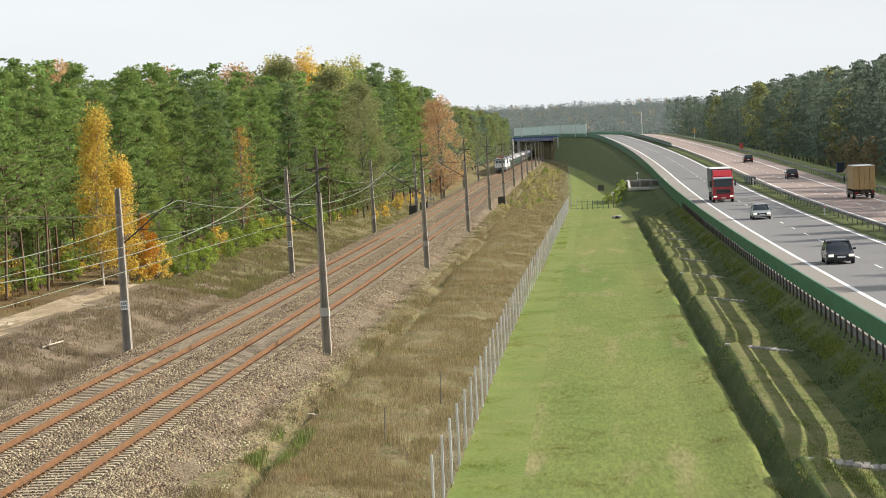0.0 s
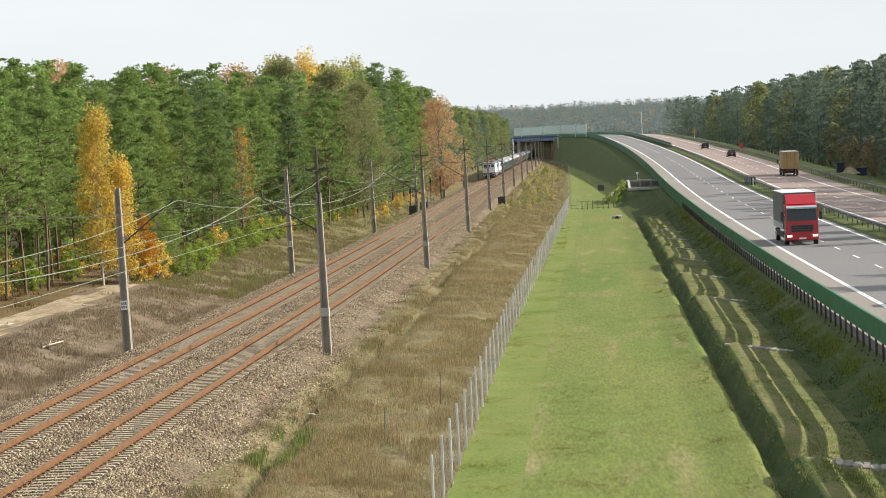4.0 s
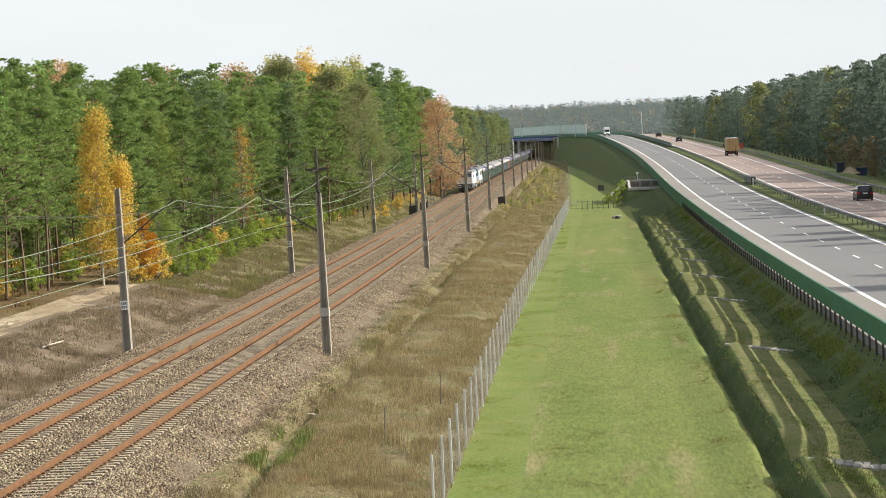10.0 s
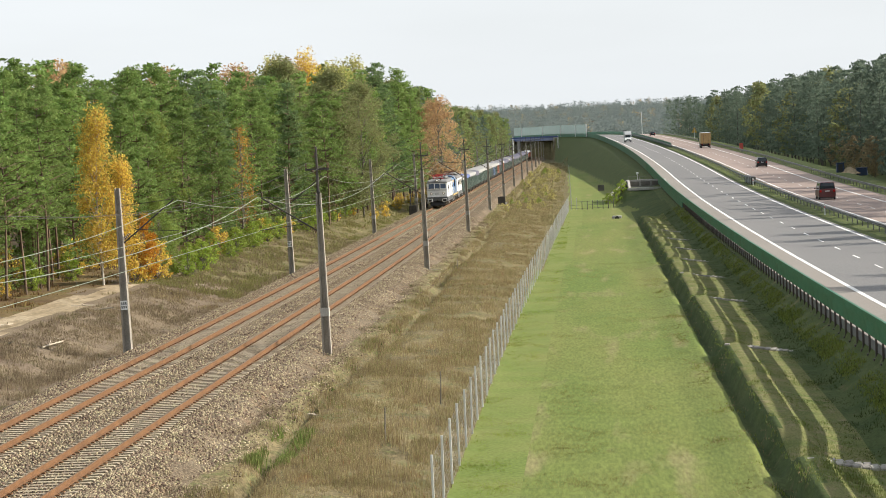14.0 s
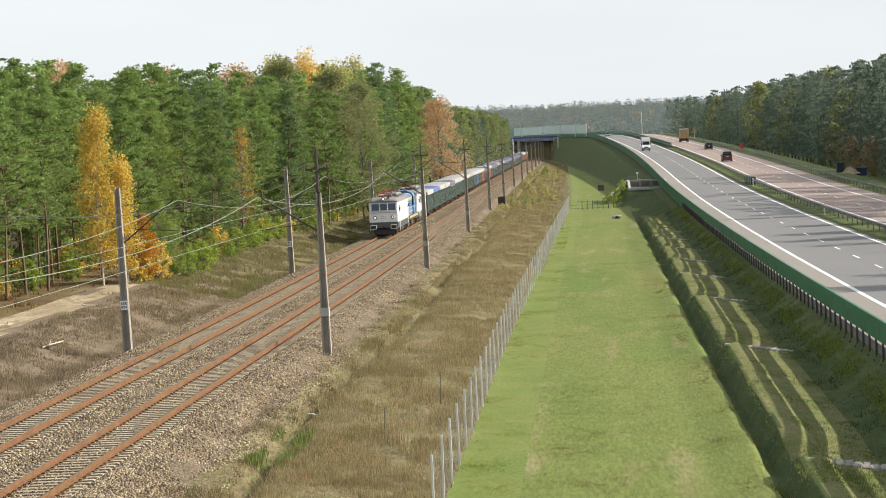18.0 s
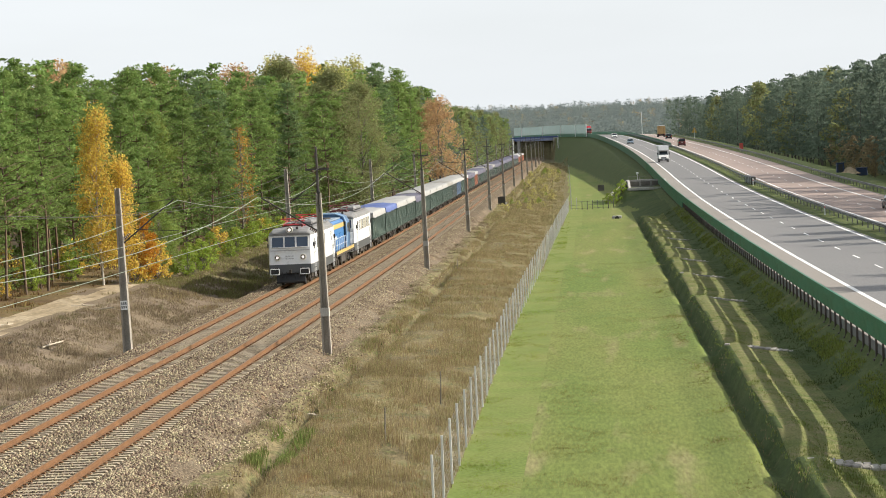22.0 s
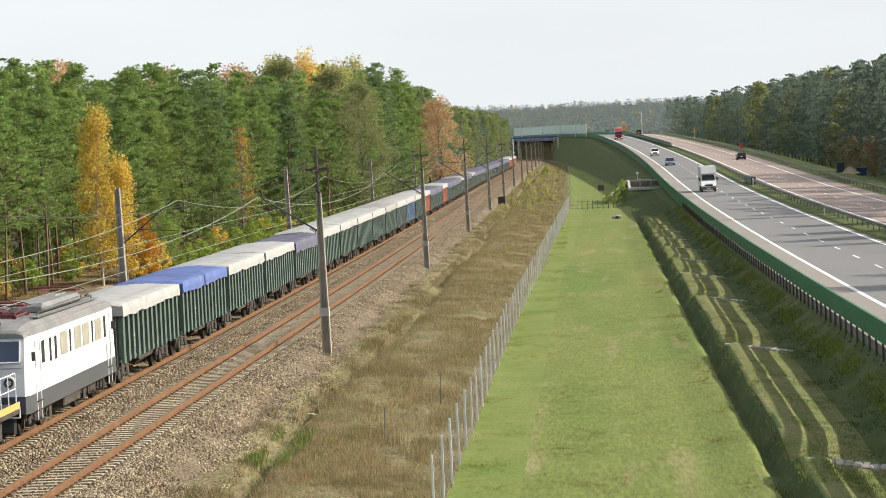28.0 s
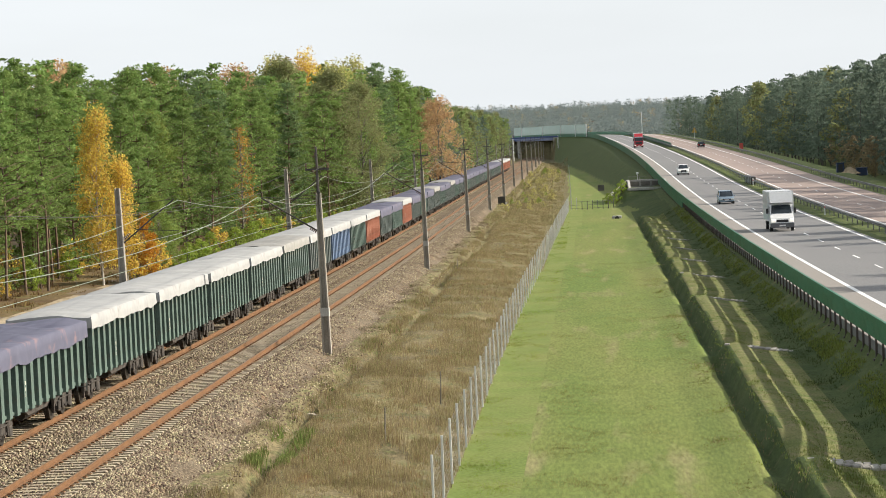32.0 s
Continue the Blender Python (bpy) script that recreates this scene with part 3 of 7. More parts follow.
def pole_shaft(h, w0, w1, d0, d1, z0=-0.9):
    mb, r = MB(), []
    for z, w, d in ((z0, w0, d0), (h, w1, d1)):
        a, b, t, e = w / 2, d / 2, w * 0.2, d * 0.2
        r.append([(a, b, z), (a - t, b, z), (a - t * 1.5, e, z), (-a + t * 1.5, e, z), (-a + t, b, z), (-a, b, z), (-a, -b, z), (-a + t, -b, z), (-a + t * 1.5, -e, z), (a - t * 1.5, -e, z), (a - t, -b, z), (a, -b, z)])
    return mb.loft(r)


def catenary():
    SIGN = mat("white number plate", (0.7, 0.7, 0.68), (0.78, 0.78, 0.76), 3, 0.6, grain=0.08)
    BARS = mat("dark lettering", (0.05, 0.05, 0.05), (0.08, 0.08, 0.08), 3, 0.6)
    BAND = mat("faded white paint band", (0.33, 0.32, 0.29), (0.42, 0.41, 0.37), 3, 0.8, grain=0.2)
    INS = mat("brown glazed insulator", (0.1, 0.05, 0.03), (0.14, 0.07, 0.04), 3, 0.25)
    for side, ylist in ((1, POLE_YS), (-1, POLE_YS_L)):
        h = 7.0 if side == 1 else 7.6
        shaft = pole_shaft(h, 0.42, 0.24, 0.5, 0.3).mesh("shaft", POLE_CONCRETE)
        for k, y in enumerate(ylist):
            x = rail_x(y) + 20.21 + (-12.98 if side == 1 else -23.05)
            th = thing("catenary_mast", ("concrete catenary mast with steel top extension and bracket arm" if side == 1 else "tapered concrete catenary mast with bracket arm"), "catenary mast", "catenary masts", m=pose(x, y, 0, 0, -0.6 if side == 1 else -1.0))
            part("shaft", shaft, None, th)
            if side == 1:
                mb = MB()
                mb.tube((0, 0, h - 0.9), (0, 0, 9.2), 0.075, 0.05, 8)
                mb.box(-0.09, 0.09, -0.09, 0.09, h - 0.05, h + 0.06)
                part("top_extension", mb, STEEL_DARK, th, "dark steel tube extension")
                arm = part("crossarm", MB().box(-0.56, 0.58, -0.05, 0.05, 8.08, 8.17), STEEL_DARK, th)
                for o in (-0.52, 0.54):
                    mb = MB()
                    for i in range(3):
                        mb.tube((o, 0, 8.17 + 0.09 * i), (o, 0, 8.21 + 0.09 * i), 0.06, 0.045, 8)
                    mb.tube((o, 0, 8.12), (o, 0, 8.46), 0.025, 0.02, 6)
                    part("insulator", mb, INS, arm)
            if side == 1 or y > 200:
                part("paint_band", MB().box(-0.206, 0.206, -0.246, 0.246, 1.1, 1.5), BAND, th, "faded white painted band")
            if y < 200 and k > 0 and side == -1:
                pl = part("number_plate", MB().box(-0.17, 0.17, -0.262, -0.252, 1.55 + 0.1, 2.1), SIGN, th, "small white plate with unreadable dark marks")
                mb = MB()
                for r in range(2):
                    for c in range(3):
                        mb.box(-0.13 + c * 0.1, -0.07 + c * 0.1, -0.268, -0.2621, 1.72 + r * 0.18, 1.85 + r * 0.18)
                part("marks", mb, BARS, pl)
            s = -side
            tip = 2.75
            mb = MB()
            mb.tube((0, 0, 5.1 if side == 1 else 4.8), (s * tip, 0, 6.9), 0.04, 0.035, 8)
            part("bracket_tube", mb, STEEL_DARK, th, "dark steel diagonal bracket tube")
            part("stay", MB().tube((0, 0, 6.7), (s * tip, 0, 6.93), 0.014, 0.014, 5), STEEL_DARK, th)
            part("steady_arm", MB().tube((s * 0.75, 0, 5.55), (s * 2.9, 0, 5.35), 0.018, 0.016, 5), STEEL_DARK, th)
            mb = MB()
            for i in range(4):
                mb.tube((s * (0.2 + i * 0.08), 0, 5.15 + i * 0.052), (s * (0.24 + i * 0.08), 0, 5.175 + i * 0.052), 0.07, 0.07, 8)
            part("insulator", mb, INS, th)
    # wires
    for ax, ylist, lab in ((-20.21, POLE_YS_L, "farther"), (-16.0, POLE_YS, "nearer")):
        th = thing("overhead_line", "weathered copper contact and carrier wires above the %s track" % lab, "overhead wire", "overhead lines")
        mess, cont, drop = MB(), MB(), MB()
        for a, b in zip(ylist, ylist[1:]):
            pm, pc = [], []
            n = 14
            for i in range(n + 1):
                u = i / n
                y = a + (b - a) * u
                x = rail_x(y) + 20.21 + ax
                pm.append((x, y, 6.9 - 4 * 1.15 * u * (1 - u)))
                pc.append((x + 0.15 * (1 - 2 * abs(u - 0.5)), y, 5.3 - 0.03 * u))
            mess.line(pm, 0.015)
            cont.line(pc, 0.012)
            for i in range(2, n - 1, 2):
                drop.tube(pm[i], pc[i], 0.006, 0.006, 4, False)
        part("carrier_wire", mess, COPPER, th)
        part("contact_wire", cont, COPPER, th)
        part("droppers", drop, COPPER, th, kind="stuff")
    th = thing("feeder_line", "thin dark feeder wires on the mast crossarms", "overhead wire", "overhead lines")
    for o in (-0.52, 0.54):
        mb = MB()
        for a, b in zip(POLE_YS, POLE_YS[1:]):
            mb.line([(rail_x(a + (b - a) * i / 10) + 7.23 + o, a + (b - a) * i / 10, 8.45 - 4 * 1.0 * (i / 10) * (1 - i / 10)) for i in range(11)], 0.008, 4)
        part("wire", mb, STEEL_DARK, th)


def fence_x(y):
    return -4.75 + min(max(y - 130, 0), 230) * 0.006


def fence():
    th = thing("fence", "wire mesh fence on pale galvanised posts along the lawn", "fence")
    post = MB()
    post.box(-0.035, 0.035, -0.03, 0.03, -0.3, 2.02, 0.008)
    post.box(-0.04, 0.04, -0.035, 0.035, 2.02, 2.05)
    post = post.mesh("post", FENCE_STEEL)
    y, k = 66.4, 0
    wires = MB()
    pts = []
    while y < 344:
        x = fence_x(y)
        z = ground_z(x, y)
        part("post", post, None, th, m=pose(x, y, z, 0, 0.6 * math.sin(k * 1.7), 0))
        pts.append((x, y, z))
        y += 4.28 + 0.08 * math.sin(k * 2.3)
        k += 1
    for (xa, ya, za), (xb, yb, zb) in zip(pts, pts[1:]):
        for i in range(13):
            h = 0.06 + i * 0.155
            wires.tube((xa, ya, za + h), (xb, yb, zb + h), 0.0022, 0.0022, 3, False)
        if ya < 150:
            for i in range(9):
                u = (i + 0.5) / 9
                wires.tube((xa + (xb - xa) * u, ya + (yb - ya) * u, za + 0.04), (xa + (xb - xa) * u, ya + (yb - ya) * u, za + 1.95), 0.002, 0.002, 3, False)
    part("wire_mesh", wires, WIRE_MESH, th, "grey woven wire mesh", kind="stuff")


def barrier():
    """Green screen on dark posts along the edge of the embankment."""
    th = thing("roadside_barrier", "dark green solid screen on closely set dark posts along the motorway", "barrier")
    W = 2.25

    def board(x, z0, z1):
        zig = [(x - 0.03 - (0.012 if i % 4 in (1, 2) else 0), 0.01 + (W - 0.02) * i / 32) for i in range(33)]
        return MB().loft([[(u, v, z) for u, v in zig] + [(x + 0.02, W - 0.01, z), (x + 0.02, 0.01, z)] for z in (z0, z1)])
    # lapped boards hide an added gap that passes a thin line of sun
    upper = board(-0.06, 0.85, 1.13).mesh("upper_panel", GREEN_PANEL)
    lower = board(0.07, 0.22, 0.77).mesh("lower_panel", GREEN_PANEL)
    tall = board(0.07, -0.5, 0.9).mesh("lower_panel", GREEN_PANEL)
    cap = MB().box(-0.11, 0.0, 0.0, W, 1.13, 1.16, 0.008).mesh("cap", GREEN_PANEL)
    post = MB().box(0.1, 0.19, -0.06, 0.06, -1.1, 0.9, 0.01).mesh("post", BARRIER_POST)
    foot = MB().box(0.02, 0.27, -0.14, 0.14, -1.1, -0.62, 0.02).mesh("footing", BARRIER_POST)
    y = 60.0
    rest = MB()
    while y < 960:
        p, h = road_at(y, -2.95)
        q, _ = road_at(y + W, -2.95)
        if y < 460:
            d = q - p
            m = Matrix.Translation(p) @ Euler((math.atan2(d.z, W), 0, h)).to_matrix().to_4x4()
            pn = part("panel", upper, None, th, m=m)
            part("cap", cap, None, pn)
            part("panel", lower if y < 285 else tall, None, th, m=m)
            ps = part("post", post, None, th, m=Matrix.Translation(p) @ pose(0, 0, 0, 0, 0, math.degrees(h)))
            part("footing", foot, None, ps)
        else:
            for x, z0, z1 in ((-0.06, 0.85, 1.15), (0.07, -0.5, 0.9)):
                sq = [Vector((x - 0.04, 0, z0)), Vector((x + 0.02, 0, z0)), Vector((x + 0.02, 0, z1)), Vector((x - 0.04, 0, z1))]
                rest.add([p + o for o in sq] + [q + o for o in sq], [(0, 1, 5, 4), (1, 2, 6, 5), (2, 3, 7, 6), (3, 0, 4, 7)])
        y += W
    part("far_panel_run", rest, GREEN_PANEL, th, kind="stuff")


def guard_rail(name, label, o, y0, y1, group, side=1, top=0.75, step=4.0):
    th = thing(name, label, "guard rail", group)
    w = [(0, 0.31), (0.04, 0.29), (0.06, 0.22), (0.0, 0.17), (0.0, 0.14), (0.06, 0.09), (0.04, 0.02), (0, 0), (-0.012, 0), (-0.012, 0.31)]
    rings = []
    y = y0
    post = MB().box(-0.05, 0.05, -0.03, 0.03, -0.4, top - 0.02).mesh("post", GALV_DULL)
    k = 0
    far = MB()
    while y <= y1:
        p, h = road_at(y, o)
        rings.append([tuple(p + Vector((side * u * 1.6, 0, top - 0.31 + v))) for u, v in w])
        if y > 90:
            if k < 110:
                part("post", post, None, th, m=Matrix.Translation(p + Vector((-side * 0.08, 0, 0))) @ pose(0, 0, 0, 0, 0, math.degrees(h)))
            else:
                far.box(p.x - 0.05, p.x + 0.05, p.y - 0.03, p.y + 0.03, p.z - 0.3, p.z + top)
            k += 1
        y += step
    part("beam", MB().loft(rings), GALV_DULL, th, "galvanised corrugated beam")
    if far.v:
        part("far_post_run", far, GALV_DULL, th, kind="stuff")


def rails_of_road():
    guard_rail("guard_rail", "galvanised steel guard rail in the grassed median", 9.5, 90, 900, "guard rails", -1, 0.76)
    guard_rail("guard_rail", "galvanised steel guard rail beside the outer shoulder", 22.9, 200, 900, "guard rails", -1)


def median_screen():
    """Low green screen in the median where the road climbs to the bridge."""
    th = thing("median_screen", "low dark green screen in the median near the bridge", "barrier")
    y = 640.0
    while y < 1040:
        p, q = road_at(y, 9.9)[0], road_at(y + 8.0, 9.9)[0]
        sq = [Vector((-0.05, 0, 0.0)), Vector((0.05, 0, 0.0)), Vector((0.05, 0, 1.15)), Vector((-0.05, 0, 1.15))]
        part("panel", MB().add([p + o for o in sq] + [q + o for o in sq], [(0, 1, 5, 4), (1, 2, 6, 5), (2, 3, 7, 6), (3, 0, 4, 7), (0, 3, 2, 1), (4, 5, 6, 7)]), GREEN_PANEL, th)
        part("post", MB().box(p.x - 0.07, p.x + 0.07, p.y - 0.07, p.y + 0.07, p.z - 0.4, p.z + 1.2), BARRIER_POST, th)
        y += 8.0


def viaduct():
    BLUE = mat("blue painted girder", (0.05, 0.09, 0.22), (0.07, 0.12, 0.27), 0.5, 0.5, grain=0.1)
    SCREEN = glass("pale greenish acoustic glass", (0.45, 0.6, 0.55), 0.25, 0.75)
    FRAME = mat("grey-green screen frame", (0.12, 0.2, 0.17), (0.16, 0.25, 0.21), 0.5, 0.5)
    th = thing("viaduct", "motorway bridge over the railway with blue girder and glass noise screens", "bridge", kind="structure")
    ys = [float(y) for y in range(1045, 1215, 10)]
    v, f = strip_along(road_at, ys, [-3.6, -3.6, 23, 23], [-1.9, -0.45, -0.45, -1.9])
    part("deck", MB().add(v, f), CONCRETE, th, "concrete deck")
    v, f = strip_along(road_at, ys, [-3.75, -3.75, -3.62, -3.62], [-1.75, 0.0, 0.0, -1.75])
    part("girder", MB().add(v, f), BLUE, th, "blue edge girder")
    y = 943.0
    while y < 1125:
        a, b = road_at(y, -3.3)[0], road_at(y + 14, -3.3)[0]
        up = Vector((0, 0, 1))
        mb = MB().add([a + up * 0.9, b + up * 0.9, b + up * 4.4, a + up * 4.4, a + up * 0.9 + Vector((0.1, 0.1, 0)), b + up * 0.9 + Vector((0.1, 0.1, 0)), b + up * 4.4 + Vector((0.1, 0.1, 0)), a + up * 4.4 + Vector((0.1, 0.1, 0))],
                      [(0, 1, 2, 3), (4, 7, 6, 5), (3, 2, 6, 7), (0, 4, 5, 1)])
        part("screen_panel", mb, SCREEN, th, "pale greenish glass noise screen")
        k = int((y - 943) / 14 + 0.5)
        if k % 3 == 0:
            part("screen_post", MB().box(a.x - 0.2, a.x + 0.2, a.y - 0.2, a.y + 0.2, a.z - 0.4, a.z + 4.6, 0.03), LOCO_PALE, th, "pale screen post")
        part("screen_rail", MB().add([a + up * 4.4, b + up * 4.4, b + up * 4.55, a + up * 4.55, a + up * 4.4 + Vector((0.15, 0.15, 0)), b + up * 4.4 + Vector((0.15, 0.15, 0)), b + up * 4.55 + Vector((0.15, 0.15, 0)), a + up * 4.55 + Vector((0.15, 0.15, 0))],
                                     [(0, 1, 2, 3), (4, 7, 6, 5), (3, 2, 6, 7), (0, 4, 5, 1)]), FRAME, th)
        mb = MB().add([a - up * 0.3, b - up * 0.3, b + up * 0.9, a + up * 0.9], [(0, 1, 2, 3)])
        part("screen_base", mb, GREEN_PANEL, th, "dark green base panel")
        y += 14
    # pale steel portal over the tracks in front of the bridge
    gt = thing("catenary_portal", "pale steel portal over the tracks beside the bridge", "portal", "masts")
    for x in (-13.2, -31.5):
        part("post", MB().tube((x, 985, -1.0), (x, 985, 9.3), 0.28, 0.2, 10), LOCO_PALE, gt)
    part("beam", MB().box(-31.7, -13.0, 984.8, 985.2, 8.5, 9.1, 0.05), BLUE, gt, "blue-grey portal beam")
    for yy in (1050, 1088):
        c = rail_x(yy) + TRACK_GAP / 2
        x = c + 9.0
        part("abutment", MB().box(x, x + 1.6, yy - 14, yy + 22, -0.9, road_z(yy) - 0.5, 0.1), CONCRETE, th, "pale concrete abutment wall")
    for k in range(4):
        yy = 1075 + 20 * k
        c = rail_x(yy) + TRACK_GAP / 2
        part("column", MB().tube((c + 6.2, yy, -0.9), (c + 6.2, yy, road_z(yy) - 1.6), 0.5, 0.5, 12), CONCRETE, th, "round concrete column")
        part("column", MB().tube((c - 7.2, yy + 10, -0.9), (c - 7.2, yy + 10, road_z(yy) - 1.6), 0.5, 0.5, 12), CONCRETE, th, "round concrete column")


def sills():
    STONE = mat("grey paving slab", (0.24, 0.225, 0.195), (0.33, 0.31, 0.27), 1.5, 0.9, fine=8, grain=0.25, rnd=0.2)
    rnd = random.Random(8)
    slab_mesh = MB().box(0.0, 0.245, 0.0, 0.62, -0.3, 0.0, 0.025).mesh("paving_slab", STONE)
    for y in SILLS[:8]:
        th = thing("paved_sill", "low sill of grey concrete slabs across the drainage ditch", "check dam", "check dams")
        near = y < 120
        x0, x1 = 6.0 + 0.25 * math.sin(y), 8.9
        for r in range(2 if near else 1):
            x = x0 + 0.12 * r
            while x < x1:
                part("paving_slab", slab_mesh, None, th, m=pose(x, y + 0.7 * r, -0.74 - 0.15 * (x - 6.0) + 0.012 * rnd.uniform(-1, 1) - 0.03 * r, rnd.uniform(-2, 2), rnd.uniform(-2.5, 2.5), rnd.uniform(-3, 3)))
                x += 0.265


WALL_GREY = mat("stained grey concrete", (0.2, 0.195, 0.18), (0.3, 0.29, 0.27), 0.8, 0.9, bump=0.01, fine=10, grain=0.2, c3=(0.12, 0.11, 0.1), spots=0.15)
STONE_DARK = mat("dark concrete", (0.09, 0.085, 0.075), (0.15, 0.14, 0.12), 1.2, 0.9, grain=0.2)


def culvert():
    """Concrete outlet with railing in the embankment, pipe head, cross ditch fence and gate."""
    th = thing("culvert_head", "pale concrete culvert head with steel railing in the embankment", "culvert", kind="")
    z = 0.42
    part("headwall", MB().box(5.6, 11.2, 370.2, 371.0, -1.2, z + 0.28, 0.06), CONCRETE, th, "pale concrete headwall")
    part("front_ledge", MB().box(5.3, 11.3, 369.6, 370.2, z - 0.1, z + 0.32, 0.04), CONCRETE, th, "pale lit concrete ledge")
    part("floor_slab", MB().box(5.6, 11.2, 371, 384, z - 0.3, z, 0.05), STONE_DARK, th, "dark channel floor")
    part("rear_wall", MB().box(5.6, 11.4, 384, 384.6, z - 0.3, z + 1.25, 0.05), WALL_GREY, th, "weathered concrete rear wall")
    # flat dark plates stand for the shade inside the openings
    for k in range(3):
        part("opening", MB().box(6.0 + k * 1.7, 7.4 + k * 1.7, 383.93, 383.995, z + 0.25, z + 0.95, 0.02), STONE_DARK, th, "dark culvert opening")
    for x in (5.5, 11.2):
        part("side_wall", MB().prism([(371.0, z - 0.6), (384.6, z - 0.6), (384.6, z + 1.25), (378.0, z + 0.95), (371.0, z + 0.3)], "x", x, x + 0.35), CONCRETE, th, "sloping concrete side wall")
    part("wing_wall", MB().add([(5.6, 384.6, -0.8), (2.4, 372.0, -1.7), (2.2, 372.3, -1.7), (5.4, 384.9, -0.8), (5.6, 384.6, z + 1.25), (2.4, 372.0, -0.4), (2.2, 372.3, -0.4), (5.4, 384.9, z + 1.25)],
                               [(0, 1, 5, 4), (1, 2, 6, 5), (2, 3, 7, 6), (3, 0, 4, 7), (4, 5, 6, 7), (0, 3, 2, 1)]), CONCRETE, th, "sloping concrete wing wall")
    for k in range(3):
        part("railing_post", MB().tube((5.7 + k * 1.8, 384.3, z + 1.25), (5.7 + k * 1.8, 384.3, z + 1.75), 0.03, 0.03, 8), GALV_DULL, th)
    part("railing_bar", MB().tube((5.7, 384.3, z + 1.75), (9.4, 384.3, z + 1.75), 0.025, 0.025, 8), GALV_DULL, th)
    th = thing("pipe_outlet", "dark round pipe outlet in a small concrete head", "pipe outlet")
    part("head", MB().box(2.3, 3.5, 303.4, 304.2, -2.0, -1.15, 0.06), CONCRETE, th)
    # closed black end stands for the shaded inside of the pipe
    part("pipe", MB().tube((2.9, 303.1, -1.45), (2.9, 303.5, -1.45), 0.28, 0.28, 16), BLACK, th)
    # cross fence with gate
    th = thing("gate", "double wire gate with pale posts closing the service strip", "gate")
    for k in range(9):
        x = -3.1 + k * 0.75
        part("post", MB().box(x - 0.05, x + 0.05, 345.5, 345.6, -1.9, -0.25 + (0.45 if k < 2 else 0), 0.01), FENCE_STEEL if k < 2 else GALV_DULL, th)
    for h in (-1.3, -0.85, -0.35):
        part("bar", MB().tube((-3.4, 345.5, h), (2.6, 345.5, h), 0.02, 0.02, 6), GALV_DULL, th)
    th = thing("fence", "wire mesh fence on pale posts along the distant strip", "fence")
    post = MB().box(-0.04, 0.04, -0.04, 0.04, -0.3, 2.0).mesh("post", FENCE_STEEL)
    pts = []
    for k in range(60):
        y = 347.0 + 6 * k
        x = -3.1 - (y - 345) * 0.0098
        pts.append(Vector((x, y, ground_z(x, y))))
        part("post", post, None, th, m=Matrix.Translation(pts[-1]))
    mb = MB()
    for p, q in zip(pts, pts[1:]):
        for i in range(7):
            mb.tube(p + Vector((0, 0, 0.1 + i * 0.3)), q + Vector((0, 0, 0.1 + i * 0.3)), 0.012, 0.012, 3, False)
    part("wire_mesh", mb, WIRE_MESH, th, kind="stuff")
    th = thing("utility_cabinet", "small dark cabinet on the far grass strip", "cabinet")
    x, y = 1.6, 455.0
    zz = ground_z(x, y)
    part("body", MB().box(x - 0.6, x + 0.6, y, y + 0.9, zz - 0.1, zz + 1.0, 0.05), STONE_DARK, th)
    part("lid", MB().box(x - 0.65, x + 0.65, y - 0.05, y + 0.95, zz + 1.0, zz + 1.08, 0.02), STONE_DARK, th)
    zz = road_z(395)
    th = thing("road_camera", "pale lamp-like device on a thin post beside the barrier", "post")
    part("post", MB().tube((7.2, 386, 0.9), (7.2, 386, 2.6), 0.05, 0.04, 8), GALV, th)
    part("head", MB().tube((7.0, 386, 2.6), (7.4, 386, 2.75), 0.16, 0.14, 10), LOCO_PALE, th)


LOCO_PALE = mat("pale enamel", (0.65, 0.65, 0.63), (0.7, 0.7, 0.68), 2, 0.4)


